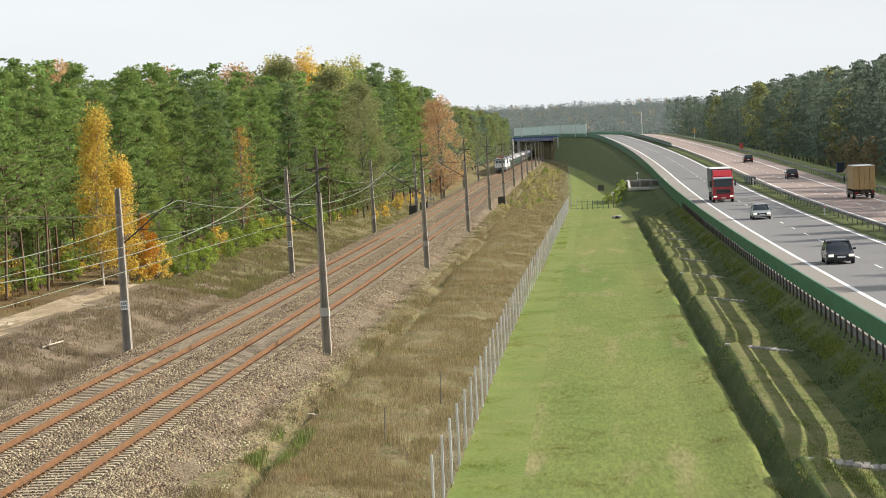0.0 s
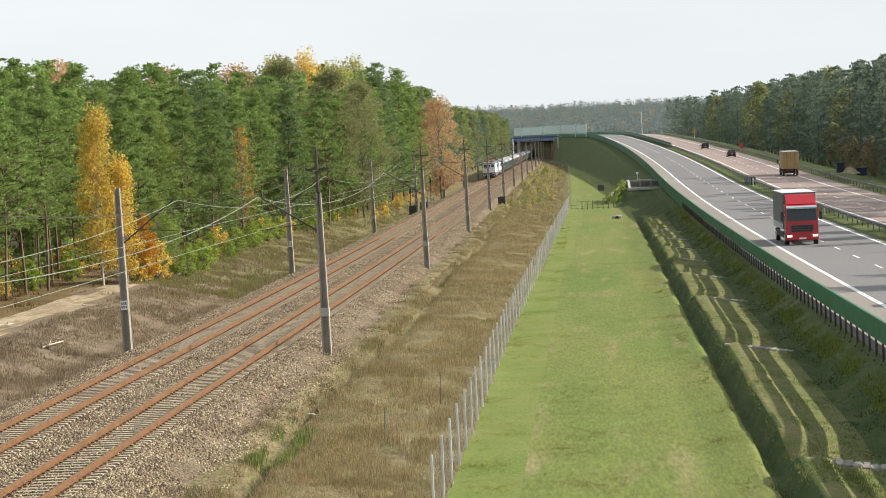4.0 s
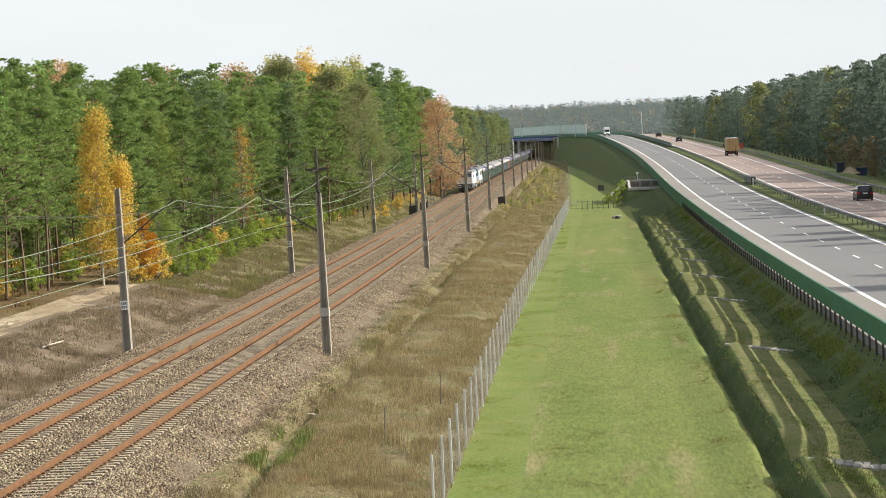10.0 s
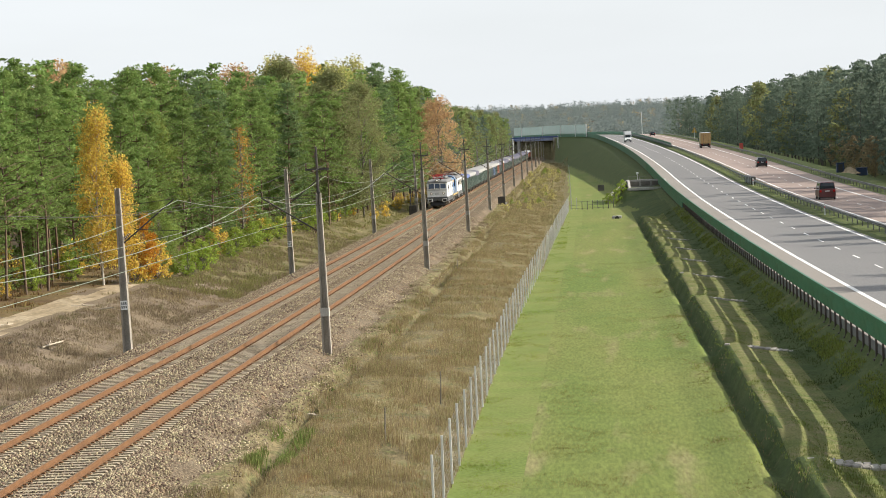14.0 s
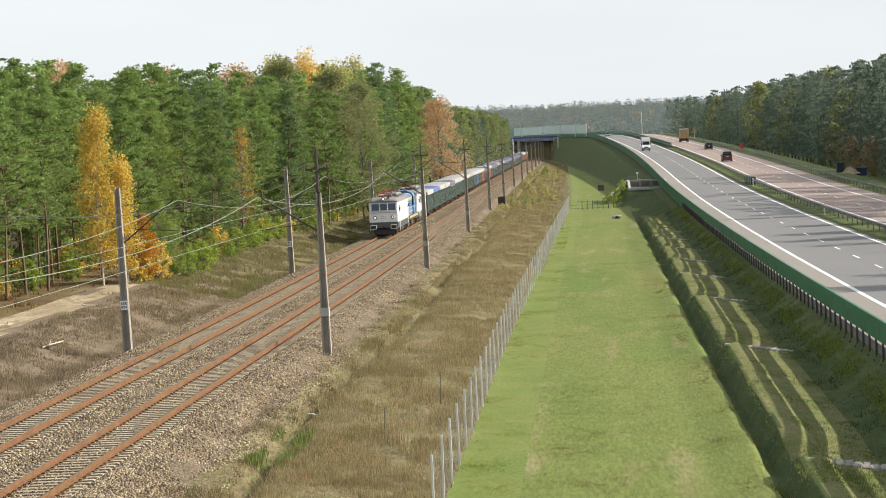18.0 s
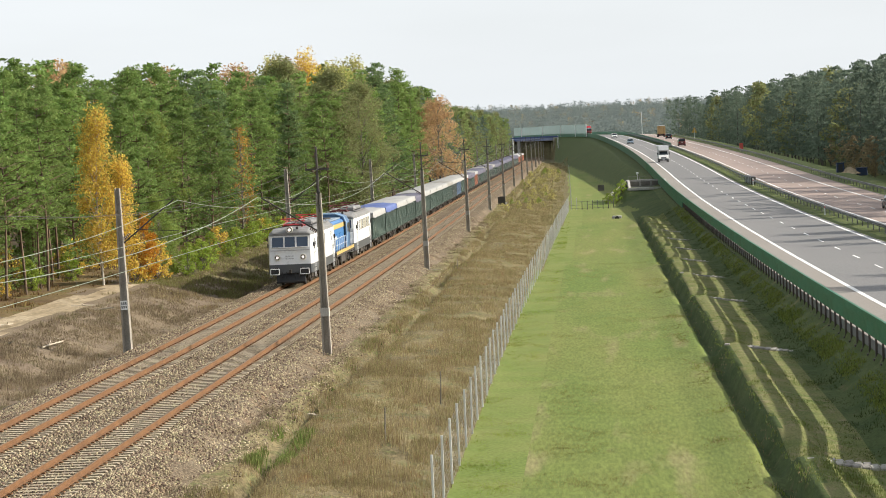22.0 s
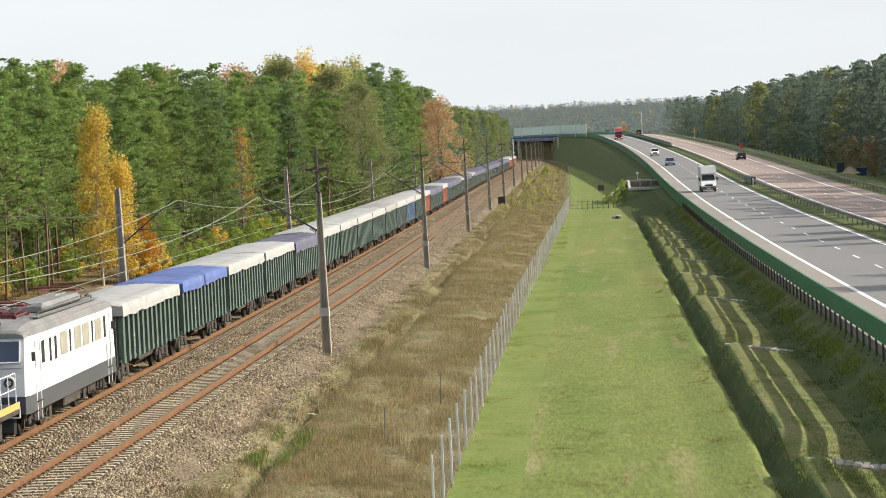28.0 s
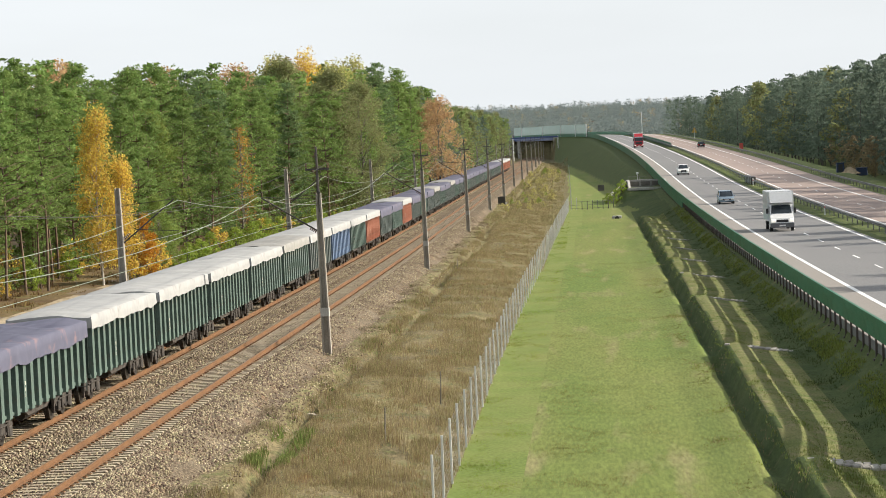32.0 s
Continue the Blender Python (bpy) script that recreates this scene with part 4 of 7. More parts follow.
def roadside_items():
    BLUE = paint("blue plastic", (0.012, 0.03, 0.08), 0.6)
    REDP = paint("red cabinet paint", (0.5, 0.07, 0.05), 0.5)
    YEL = paint("yellow sign face", (0.4, 0.27, 0.05), 0.5)
    def put(name, label, cat, y, o, build):
        p, h = road_at(y, o)
        p.z = ground_z(p.x, p.y) if o > 22 or 8 < o < 11 else p.z
        th = thing(name, label, cat, m=Matrix.Translation(p) @ pose(0, 0, 0, 0, 0, math.degrees(h)))
        build(th)
        return th
    def cabin(th):
        part("body", MB().box(-0.6, 0.6, -0.8, 0.8, 0, 1.5, 0.06), BLUE, th)
        part("roof", MB().box(-0.66, 0.66, -0.86, 0.86, 1.5, 1.6, 0.04), BLUE, th)
        part("door", MB().box(-0.35, 0.35, -0.83, -0.8, 0.1, 1.35, 0.01), BLACK, th)
    put("portable_cabin", "small blue portable cabin beyond the guard rail", "cabin", 402, 27.5, cabin)
    def drum(th):
        part("body", MB().box(-0.9, 0.9, -0.7, 0.7, 0.1, 1.3, 0.1), BLUE, th)
        part("lid", MB().box(-0.95, 0.95, -0.75, 0.75, 1.3, 1.42, 0.05), BLUE, th)
    put("waste_container", "blue lidded waste container on the grass", "container", 402, 31.0, drum)
    def heap(th):
        rings = []
        for k in range(5):
            r = 1.7 * (1 - k / 4.4)
            rings.append([(r * 1.3 * math.cos(t) * (1 + 0.1 * math.sin(3 * t + k)), r * math.sin(t), k * 0.28 - 0.1) for t in (i * math.pi / 7 for i in range(14))])
        part("heap", MB().loft(rings), SAND, th)
    put("sand_heap", "small heap of pale sand beside the cabin", "sand heap", 402, 29.0, heap)
    def cab(th):
        part("body", MB().box(-0.45, 0.45, -0.35, 0.35, 0.3, 1.8, 0.05), REDP, th)
        part("foot", MB().box(-0.4, 0.4, -0.3, 0.3, -0.3, 0.3, 0.02), CONCRETE, th)
    put("emergency_phone", "red emergency telephone cabinet beside the guard rail", "telephone cabinet", 585, 24.0, cab)
    def sign(th):
        part("post", MB().tube((0, 0, -0.5), (0, 0, 3.4), 0.06, 0.05, 8), GALV, th)
        part("board", MB().prism([(-0.9, 2.2), (0.9, 2.2), (0.1, 3.8), (-0.1, 3.8)], "y", -0.03, 0.03), YEL, th)
    put("road_sign", "yellow triangular warning sign on a grey post", "road sign", 770, 24.5, sign)
    def cushion(th):
        part("body", MB().box(-0.35, 0.35, -7, 7, 0.0, 1.15, 0.08), STEEL_DARK, th)
        for k in range(4):
            part("band", MB().box(-0.37, 0.37, -5.6 + 3.4 * k, -5.2 + 3.4 * k, 0.1, 1.1, 0.02), GALV, th)
    put("crash_cushion", "dark steel crash cushion in the median", "crash cushion", 352, 9.5, cushion)
    def marker(th):
        part("post", MB().box(-0.07, 0.07, -0.05, 0.05, -0.3, 1.15, 0.015), LOCO_PALE, th)
        part("reflector", MB().box(-0.05, 0.05, -0.056, -0.05, 0.75, 0.95), REDP, th)
    for y in (238, 340):
        put("marker_post", "white roadside marker post in the median", "marker post", y, 9.1, marker)
    def mast(th):
        part("pole", MB().tube((0, 0, -0.5), (0, 0, 9.0), 0.16, 0.1, 10), GALV, th)
        part("lamp", MB().box(-0.9, 0.1, -0.15, 0.15, 8.9, 9.05, 0.03), GALV, th)
    put("lamp_post", "pale steel lamp post beside the motorway", "lamp post", 985, 24.0, mast)
    # beside the railway
    def board(th):
        for x in (-0.9, 0.9):
            part("post", MB().box(x - 0.05, x + 0.05, -0.05, 0.05, -0.6, 1.3, 0.01), STEEL_DARK, th)
        for h in (0.35, 0.95):
            part("rail", MB().box(-1.2, 1.2, -0.07, -0.03, h, h + 0.2, 0.01), LOCO_PALE, th)
    for y, x in ((358, -24.0),):
        th = thing("track_barrier", "low barrier with two pale boards beside the track", "barrier", m=pose(x, y, ground_z(x, y) + 0.4, 0, 0, -55))
        board(th)
    def relay(th):
        part("body", MB().box(-0.55, 0.55, -0.3, 0.3, 0.0, 1.25, 0.04), STEEL_DARK, th)
        part("roof", MB().box(-0.6, 0.6, -0.35, 0.35, 1.25, 1.32, 0.02), STEEL_DARK, th)
        part("door_seam", MB().box(-0.01, 0.01, -0.31, -0.3, 0.1, 1.2), BLACK, th)
    for y, x in ((361, -13.6), (330, -24.6), (346, -24.2)):
        th = thing("relay_cabinet", "dark metal relay cabinet beside the track", "cabinet", "cabinets", m=pose(x, y, ground_z(x, y) - 0.02))
        relay(th)
    th = thing("marker_stone", "short white marker post beside the relay cabinet", "marker post", m=pose(-12.9, 360, ground_z(-12.9, 360)))
    part("post", MB().box(-0.12, 0.12, -0.1, 0.1, -0.2, 0.9, 0.02), LOCO_PALE, th)
    for y, x, h in ((330, -24.9, 3.6), (372, -24.9, 4.2), (400, -25.1, 4.2)):
        th = thing("signal_post", "slim dark steel post beside the track", "post", "posts", m=pose(x, y, ground_z(x, y)))
        part("post", MB().tube((0, 0, -0.3), (0, 0, h), 0.07, 0.06, 8), STEEL_DARK, th)
        part("head", MB().box(-0.14, 0.14, -0.1, 0.1, h - 0.7, h, 0.02), BLACK, th)


# ---------- trees ----------
def quads(centres, size, rng, aspect=2.4, up=0.3, droop=0.0):
    """One small tilted leaf-clump card per centre."""
    n = len(centres)
    a = rng.normal(size=(n, 3))
    a[:, 2] = a[:, 2] * 0.6 + up - droop
    a /= np.linalg.norm(a, axis=1)[:, None]
    b = np.cross(a, rng.normal(size=(n, 3)))
    b /= np.linalg.norm(b, axis=1)[:, None]
    s = size * rng.uniform(0.55, 1.3, n)[:, None]
    a, b = a * s, b * s / aspect
    v = np.stack([centres - a * 0.5 - b * 0.35, centres - b * 0.5 + a * 0.1, centres + a * 0.6, centres + b * 0.5 + a * 0.05], 1).reshape(-1, 3)
    f = np.arange(4 * n).reshape(n, 4)
    return v, f


def clump_points(clumps, per, rng, flat=0.6):
    pts = []
    for (x, y, z, r) in clumps:
        n = max(4, int(per * r * r))
        d = rng.normal(size=(n, 3))
        d /= np.linalg.norm(d, axis=1)[:, None]
        d *= (rng.random(n) ** 0.4)[:, None] * r
        d[:, 2] *= flat
        pts.append(d + np.array([x, y, z]))
    return np.concatenate(pts)


def make_tree(kind, h, seed, per, size, limbs=True, wide=1.0):
    """Trunk and crown meshes of one tree, its foot at the origin."""
    rng = np.random.default_rng(seed)
    wood = MB()
    cl = []
    r0 = 0.0062 * h + 0.025
    lean = rng.normal(size=2) * 0.012
    axis = lambda z: np.array([lean[0] * z + 0.1 * math.sin(z * 0.5 + seed), lean[1] * z + 0.1 * math.cos(z * 0.4 + seed), z])
    zs = np.linspace(-0.3, h * 0.96, 8)
    for a, b in zip(zs, zs[1:]):
        ra, rb = r0 * (1 - 0.93 * max(a, 0) / h), r0 * (1 - 0.93 * b / h)
        wood.tube(axis(a), axis(b), ra, rb, 7, False)
    if kind in ("pine", "pine_low", "spruce"):
        start = {"pine": 0.36, "pine_low": 0.08, "spruce": 0.06}[kind]
        z = h * start
        while z < h * 0.99:
            u = (z - h * start) / (h * (1 - start))
            if kind == "spruce":
                reach = 0.2 * h * (1 - u) ** 0.9 + 0.25
            else:
                reach = (0.205 * h) * (1 - u * 0.88) * (0.68 + 0.35 * math.sin(min(1, u * 3 + 0.2) * 1.57)) + 0.3
            for k in range(5 if u < 0.8 else 4):
                t = rng.random() * 6.28
                rr = reach * rng.uniform(0.55, 1.1) * wide
                rise = rr * (rng.uniform(0.05, 0.5) if kind != "spruce" else rng.uniform(-0.3, 0.05))
                p = axis(z)
                q = p + np.array([math.cos(t) * rr, math.sin(t) * rr, rise])
                if limbs:
                    wood.tube(p, q, 0.025 + 0.012 * rr, 0.012, 3, False)
                for w in (0.45, 0.75, 1.0):
                    c = p + (q - p) * w + rng.normal(size=3) * 0.12
                    cl.append((*c, rng.uniform(0.3, 0.58) * (0.6 + 0.05 * h * 0.5) * (1.25 - 0.45 * w)))
            z += h * (0.042 if kind != "spruce" else 0.045) * rng.uniform(0.8, 1.25)
        cl.append((*axis(h), 0.35))
        flat = 0.5
    else:
        start = {"birch": 0.16, "oak": 0.12, "broad": 0.1, "bush": 0.02}[kind]
        wide = {"birch": 0.1, "oak": 0.24, "broad": 0.27, "bush": 0.5}[kind]
        n = {"birch": 60, "oak": 60, "broad": 85, "bush": 45}[kind]
        for k in range(n):
            u = (k + rng.random()) / n
            z = h * (start + (1 - start) * u)
            prof = math.sin(math.pi * (0.12 + 0.86 * u ** 0.8)) ** 0.7
            rr = wide * h * prof * math.sqrt(rng.random()) * 1.05
            t = rng.random() * 6.28
            c = axis(z) + np.array([math.cos(t) * rr, math.sin(t) * rr, rng.normal() * 0.2])
            base = axis(max(h * start * 0.7, z - rr * 1.3 - 0.4))
            if limbs:
                wood.tube(base, c, 0.012 * h * 0.12 + 0.02, 0.01, 3, False)
            cl.append((*c, rng.uniform(0.06, 0.1) * h ** 0.9 + 0.12))
        flat = 0.85 if kind != "birch" else 1.2
    pts = clump_points(cl, per, rng, flat)
    v, f = quads(pts, size, rng, 2.6 if "pine" in kind or kind == "spruce" else 1.6, 0.35 if kind != "birch" else -0.5)
    return wood, v, f


TREES = {}


def tree_kind(key, kind, h, seed, per, size, bark, leaves, label, wide=1.0):
    wood, v, f = make_tree(kind, h, seed, per, size, "far" not in key, wide)
    TREES[key] = (wood.mesh("trunk", bark, True), raw_mesh("crown", v, f, leaves), label, h)


def plant(key, x, y, scale=1.0, turn=None, group="trees", z=None, h=None):
    tm, cm, lab, hh = TREES[key]
    if h:
        scale = h / hh
    name = "bush" if key.startswith("bush") else ("pine_tree" if "pine" in key else ("birch_tree" if "birch" in key else "tree"))
    ob = thing(name, lab, "bush" if name == "bush" else "tree", group)
    ob.matrix_basis = pose(x, y, ground_z(x, y) if z is None else z, 0, 0, random.uniform(0, 360) if turn is None else turn)
    ob.scale = (scale, scale, scale)
    part("trunk", tm, None, ob)
    part("crown", cm, None, ob)
    return ob


def woods():
    rnd = random.Random(11)
    for i in range(4):
        tree_kind("pine%d" % i, "pine", 15, 20 + i, 160, 0.25, BARK_PINE, PINE_GREEN, "tall Scots pine with bare reddish trunk and green crown")
    for i in range(3):
        tree_kind("pine_low%d" % i, "pine_low", 13, 40 + i, 150, 0.25, BARK_PINE, PINE_GREEN, "green pine with branches down to the ground")
    tree_kind("pine_dark", "pine_low", 14, 61, 150, 0.25, BARK_PINE, PINE_DEEP, "dark green pine at the edge of the wood")
    tree_kind("birch_gold0", "birch", 12.5, 71, 240, 0.17, BARK_BIRCH, BIRCH_GOLD, "slender birch with golden autumn leaves")
    tree_kind("birch_gold1", "birch", 11, 72, 200, 0.17, BARK_BIRCH, BIRCH_GOLD, "slender birch with golden autumn leaves")
    tree_kind("birch_sparse", "birch", 11, 70, 32, 0.19, BARK_GREY, SPARSE_LEAF, "slender young tree with sparse orange leaves")
    tree_kind("oak_orange", "oak", 6, 73, 300, 0.17, BARK_GREY, OAK_ORANGE, "small oak with bright orange leaves")
    tree_kind("lime", "broad", 11, 74, 220, 0.2, BARK_GREY, LIME_LEAF, "leafy tree turning yellow-green")
    tree_kind("pale_gold", "broad", 13, 69, 130, 0.24, BARK_GREY, PALE_GOLD, "tall leafy tree with pale gold-green autumn leaves")
    tree_kind("brown", "broad", 12, 75, 110, 0.22, BARK_GREY, BROWN_LEAF, "leafy tree with rusty brown autumn leaves")
    tree_kind("tan", "broad", 15, 76, 260, 0.19, BARK_GREY, TAN_LEAF, "large leafy tree with thin fading tan-green leaves")
    tree_kind("bush_green", "bush", 2.6, 77, 260, 0.21, BARK_GREY, BUSH_LEAF, "bright yellow-green bush at the edge of the wood")
    tree_kind("bush_pale", "bush", 2.2, 79, 200, 0.23, BARK_GREY, PALE_LEAF, "pale yellow weeds and shrubs")
    tree_kind("bush_gold", "bush", 2.4, 78, 260, 0.19, BARK_GREY, BIRCH_GOLD, "golden bush under the trees")
    for i in range(2):
        tree_kind("mid_pine%d" % i, "pine", 15, 90 + i, 40, 0.45, BARK_PINE, PINE_GREEN, "green pine inside the wood")
    for i in range(3):
        tree_kind("far_pine%d" % i, "pine_low", 15, 80 + i, 16, 0.66, BARK_PINE, FAR_GREEN, "green pine in the distant wood")
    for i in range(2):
        tree_kind("far_pine_dark%d" % i, "pine_low", 15, 85 + i, 20, 0.58, BARK_DARK, PINE_HAZY, "dark pine in the wood beyond the motorway", 1.3)
    tree_kind("far_lime", "broad", 13, 89, 34, 0.5, BARK_GREY, TAN_LEAF, "distant tree with fading leaves")
    tree_kind("far_dull", "broad", 9, 87, 40, 0.42, BARK_GREY, DULL_LEAF, "small tree with dull brownish autumn leaves")
    MASS = []
    # left-hand wood, the stretch opposite the camera
    for row, (x0, step, hmul) in enumerate(((-36.5, 3.7, 0.84), (-40.5, 3.6, 0.91), (-45.5, 3.6, 0.97), (-52, 3.6, 1.0))):
        y = 126.0 + row * 4
        while y < 268:
            x = x0 + rnd.uniform(-1.3, 1.3) + max(0, y - 170) * 0.055
            if y < 170:
                key = rnd.choice(["pine0", "pine1", "pine2", "pine3", "pine_low0"])
            else:
                key = rnd.choice(["pine0", "pine1", "pine_low0", "pine_low1", "pine_low2", "pine_dark", "pine_low1"])
            if row > 1:
                key = "mid_pine%d" % rnd.randrange(2)
            h = rnd.uniform(0.87, 1.06) * hmul * (15.5 + (y - 160) * 0.02)
            plant(key, x + rail_x(y) + 20.21, y, h=h, turn=rnd.uniform(0, 360), group="pine wood")
            y += step * rnd.uniform(0.75, 1.25) * (1 + max(0, y - 150) / 300)
    for row, (x0, step, hmul) in enumerate(((-30.0, 5.5, 0.86), (-35, 5.5, 0.96), (-43, 6, 1.0))):
        y = 268.0 + row * 3
        while y < 1040:
            x = x0 + rnd.uniform(-1.4, 1.4)
            key = rnd.choice(["pine_low0", "pine_low1", "pine_dark", "pine_low2", "pine0", "pine1"] if row == 0 and y < 430 else ["mid_pine0", "mid_pine1", "far_pine0"] if y < 430 else ["far_pine0", "far_pine1", "far_pine2", "far_pine0", "far_lime", "far_pine1", "far_pine_dark0"] if row < 2 else ["far_pine0", "far_pine1", "far_pine2", "far_lime"])
            top = np.interp(y, (268, 318, 368, 400, 470, 550, 700, 1040), (17.2, 18.9, 20.8, 21.6, 21.6, 18.5, 19.0, 20.0))
            h, turn = rnd.uniform(0.93, 1.02) * float(top) * hmul, rnd.uniform(0, 360)
            if row == 0:
                plant(key, x + rail_x(y) + 20.21, y, h=h, turn=turn, group="pine wood")
            else:
                MASS.append((key, x + rail_x(y) + 20.21, y, h, turn))
            y += step * rnd.uniform(0.8, 1.25) * (1 + max(0, y - 300) / 500)
    # trees that stand out by colour
    for key, px, y, h in (("birch_gold0", -33.0, 160.0, 11.4), ("birch_gold1", -31.6, 161.5, 8.4), ("oak_orange", -30.6, 163.0, 4.2), ("bush_gold", -31.2, 162.0, 2.6), ("bush_gold", -30.2, 165.0, 2.4), ("lime", -31.0, 171, 5.6), ("lime", -36.5, 198, 11.6), ("bush_green", -28.8, 170, 2.0), ("bush_green", -29.2, 178, 2.2),
                          ("tan", -30.4, 282, 17.0), ("tan", -28.4, 300, 16.4), ("tan", -37.5, 300, 19), ("pale_gold", -34.2, 330, 19.2), ("brown", -25.6, 408, 17.0), ("brown", -27.5, 425, 16.4), ("birch_sparse", -33.0, 226, 10.5), ("birch_sparse", -33.6, 232, 11.5),
                          ("pine_dark", -30.5, 345, 19.6), ("pine_dark", -31.5, 360, 20.6), ("pine_low0", -29.8, 380, 20.4), ("pine_low1", -29.5, 398, 19.0), ("pine_low2", -29.5, 440, 18.6), ("tan", -45, 236, 16.2), ("pine_dark", -31.0, 247, 15.2)):
        plant(key, px, y, h=h, group="autumn trees", turn=rnd.uniform(0, 360))
    # autumn crowns that rise above the canopy
    for key, x, y, h in (("brown", -45.5, 205, 16.2), ("brown", -43, 300, 18.6), ("pale_gold", -43, 345, 20.6), ("birch_gold0", -42, 372, 22.0), ("brown", -43, 350, 20.8), ("pale_gold", -36, 392, 21.6), ("brown", -46, 262, 17.2)):
        plant(key, x + rail_x(y) + 20.21, y, h=h, group="autumn trees", turn=rnd.uniform(0, 360))
    for k in range(52):
        y = 164 + k * 3.0
        key = rnd.choice(["bush_green", "bush_green", "bush_green", "bush_green", "bush_gold"])
        plant(key, -30.0 + rnd.uniform(-1.4, 0.9) + rail_x(y) + 20.21, y, h=rnd.uniform(0.9, 2.3), group="bushes", turn=rnd.uniform(0, 360))
    # young growth and inner trunks at the near corner of the wood
    for k in range(40):
        y = 124 + rnd.random() * 62
        plant("pine%d" % rnd.randrange(4), -36.2 - rnd.random() ** 0.7 * 20, y, h=rnd.uniform(10.5, 14.5), group="pine wood", turn=rnd.uniform(0, 360))
    for k in range(9):
        y = 128 + k * 4.2
        plant("pine_low%d" % rnd.randrange(3), -37.0 + rnd.uniform(-2.5, 0.8), y, h=rnd.uniform(3.2, 7.0), group="pine wood", turn=rnd.uniform(0, 360))
    for k in range(16):
        y = 130 + k * 3.6
        plant(rnd.choice(["bush_gold", "bush_green"]), -37.5 + rnd.uniform(-2, 1), y, h=rnd.uniform(1.0, 2.4), group="bushes", turn=rnd.uniform(0, 360))
    # wood beyond the motorway
    for row in range(4):
        y = 330.0
        while y < 1045:
            x = road_x(y) + 46 + row * 8 + rnd.uniform(-2.5, 2.5)
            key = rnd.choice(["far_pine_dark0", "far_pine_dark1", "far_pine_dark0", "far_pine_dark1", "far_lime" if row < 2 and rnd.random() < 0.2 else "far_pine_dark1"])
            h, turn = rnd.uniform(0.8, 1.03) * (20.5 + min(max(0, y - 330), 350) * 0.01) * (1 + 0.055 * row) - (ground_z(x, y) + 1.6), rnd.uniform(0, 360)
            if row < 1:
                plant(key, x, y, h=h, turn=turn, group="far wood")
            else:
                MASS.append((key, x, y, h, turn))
            y += rnd.uniform(5, 9) * (1 + max(0, y - 500) / 700)
    for k in range(9):
        y = 370 + k * 23 + rnd.uniform(-4, 4)
        plant(rnd.choice(["far_dull", "far_lime", "far_dull", "far_dull"]), road_x(y) + 42 + rnd.uniform(-2, 2), y, h=rnd.uniform(5, 10), turn=rnd.uniform(0, 360), group="far wood")
    # roadside trees whose shade falls over the carriageways
    y = 62.0
    while y < 320:
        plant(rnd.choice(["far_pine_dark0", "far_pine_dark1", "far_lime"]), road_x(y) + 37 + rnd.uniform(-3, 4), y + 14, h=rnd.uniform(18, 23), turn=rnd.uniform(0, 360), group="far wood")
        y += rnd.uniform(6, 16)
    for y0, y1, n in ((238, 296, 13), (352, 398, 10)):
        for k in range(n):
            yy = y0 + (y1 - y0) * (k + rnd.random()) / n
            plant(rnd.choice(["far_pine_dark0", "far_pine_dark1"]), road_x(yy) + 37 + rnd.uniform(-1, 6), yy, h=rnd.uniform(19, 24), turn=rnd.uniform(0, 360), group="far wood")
    # hills behind the bridge, one mass of tree tops
    groups = {}
    for key, x, y, h, turn in MASS:
        groups.setdefault(key, []).append((x, y, ground_z(x, y), h / TREES[key][3], radians(turn)))
    for key, spots in groups.items():
        for me, what in ((TREES[key][0], "trunks"), (TREES[key][1], "crowns")):
            co = np.zeros(len(me.vertices) * 3, np.float32)
            me.vertices.foreach_get("co", co)
            co = co.reshape(-1, 3)
            fi = np.array([p.vertices[:] for p in me.polygons], np.int32)
            vs, fs = [], []
            for i, (x, y, z, s, a) in enumerate(spots):
                c, n = math.cos(a) * s, math.sin(a) * s
                vs.append(np.stack([co[:, 0] * c - co[:, 1] * n + x, co[:, 0] * n + co[:, 1] * c + y, co[:, 2] * s + z], 1))
                fs.append(fi + i * len(co))
            tagged(new("wood_" + what, raw_mesh("wood_" + what, np.concatenate(vs), np.concatenate(fs), me.materials[0])), "inner trees of the wood, %s" % ("bare trunks and limbs" if what == "trunks" else "massed crowns"), "wood", kind="stuff")
    rng = np.random.default_rng(3)
    N = 4600
    yy = rng.uniform(1330, 2300, N)
    xx = (rng.uniform(780, 1420, N) - 1045) / 4281 * yy
    zz = (yy - 1330) * 0.0275
    cl = [(x, y, z + rng.uniform(3, 11), rng.uniform(2.2, 3.8)) for x, y, z in zip(xx, yy, zz)]
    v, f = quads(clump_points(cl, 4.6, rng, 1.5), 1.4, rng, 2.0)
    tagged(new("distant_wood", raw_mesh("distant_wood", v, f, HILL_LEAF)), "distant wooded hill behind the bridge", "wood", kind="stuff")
    cl = [c for c in cl if rng.random() < 0.03]
    v, f = quads(clump_points([(x, y - 3, z + 1, r) for x, y, z, r in cl], 3.0, rng, 1.2), 1.4, rng, 1.5)
    tagged(new("distant_autumn_trees", raw_mesh("distant_autumn_trees", v, f, DULL_LEAF)), "distant autumn-coloured trees on the hill", "wood", kind="stuff")
    hill = MB()
    xs = [-900 + 60 * i for i in range(31)]
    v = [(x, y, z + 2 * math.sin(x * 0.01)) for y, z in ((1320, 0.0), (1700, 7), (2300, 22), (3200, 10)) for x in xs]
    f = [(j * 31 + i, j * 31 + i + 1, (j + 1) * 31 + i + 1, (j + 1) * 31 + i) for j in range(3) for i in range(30)]
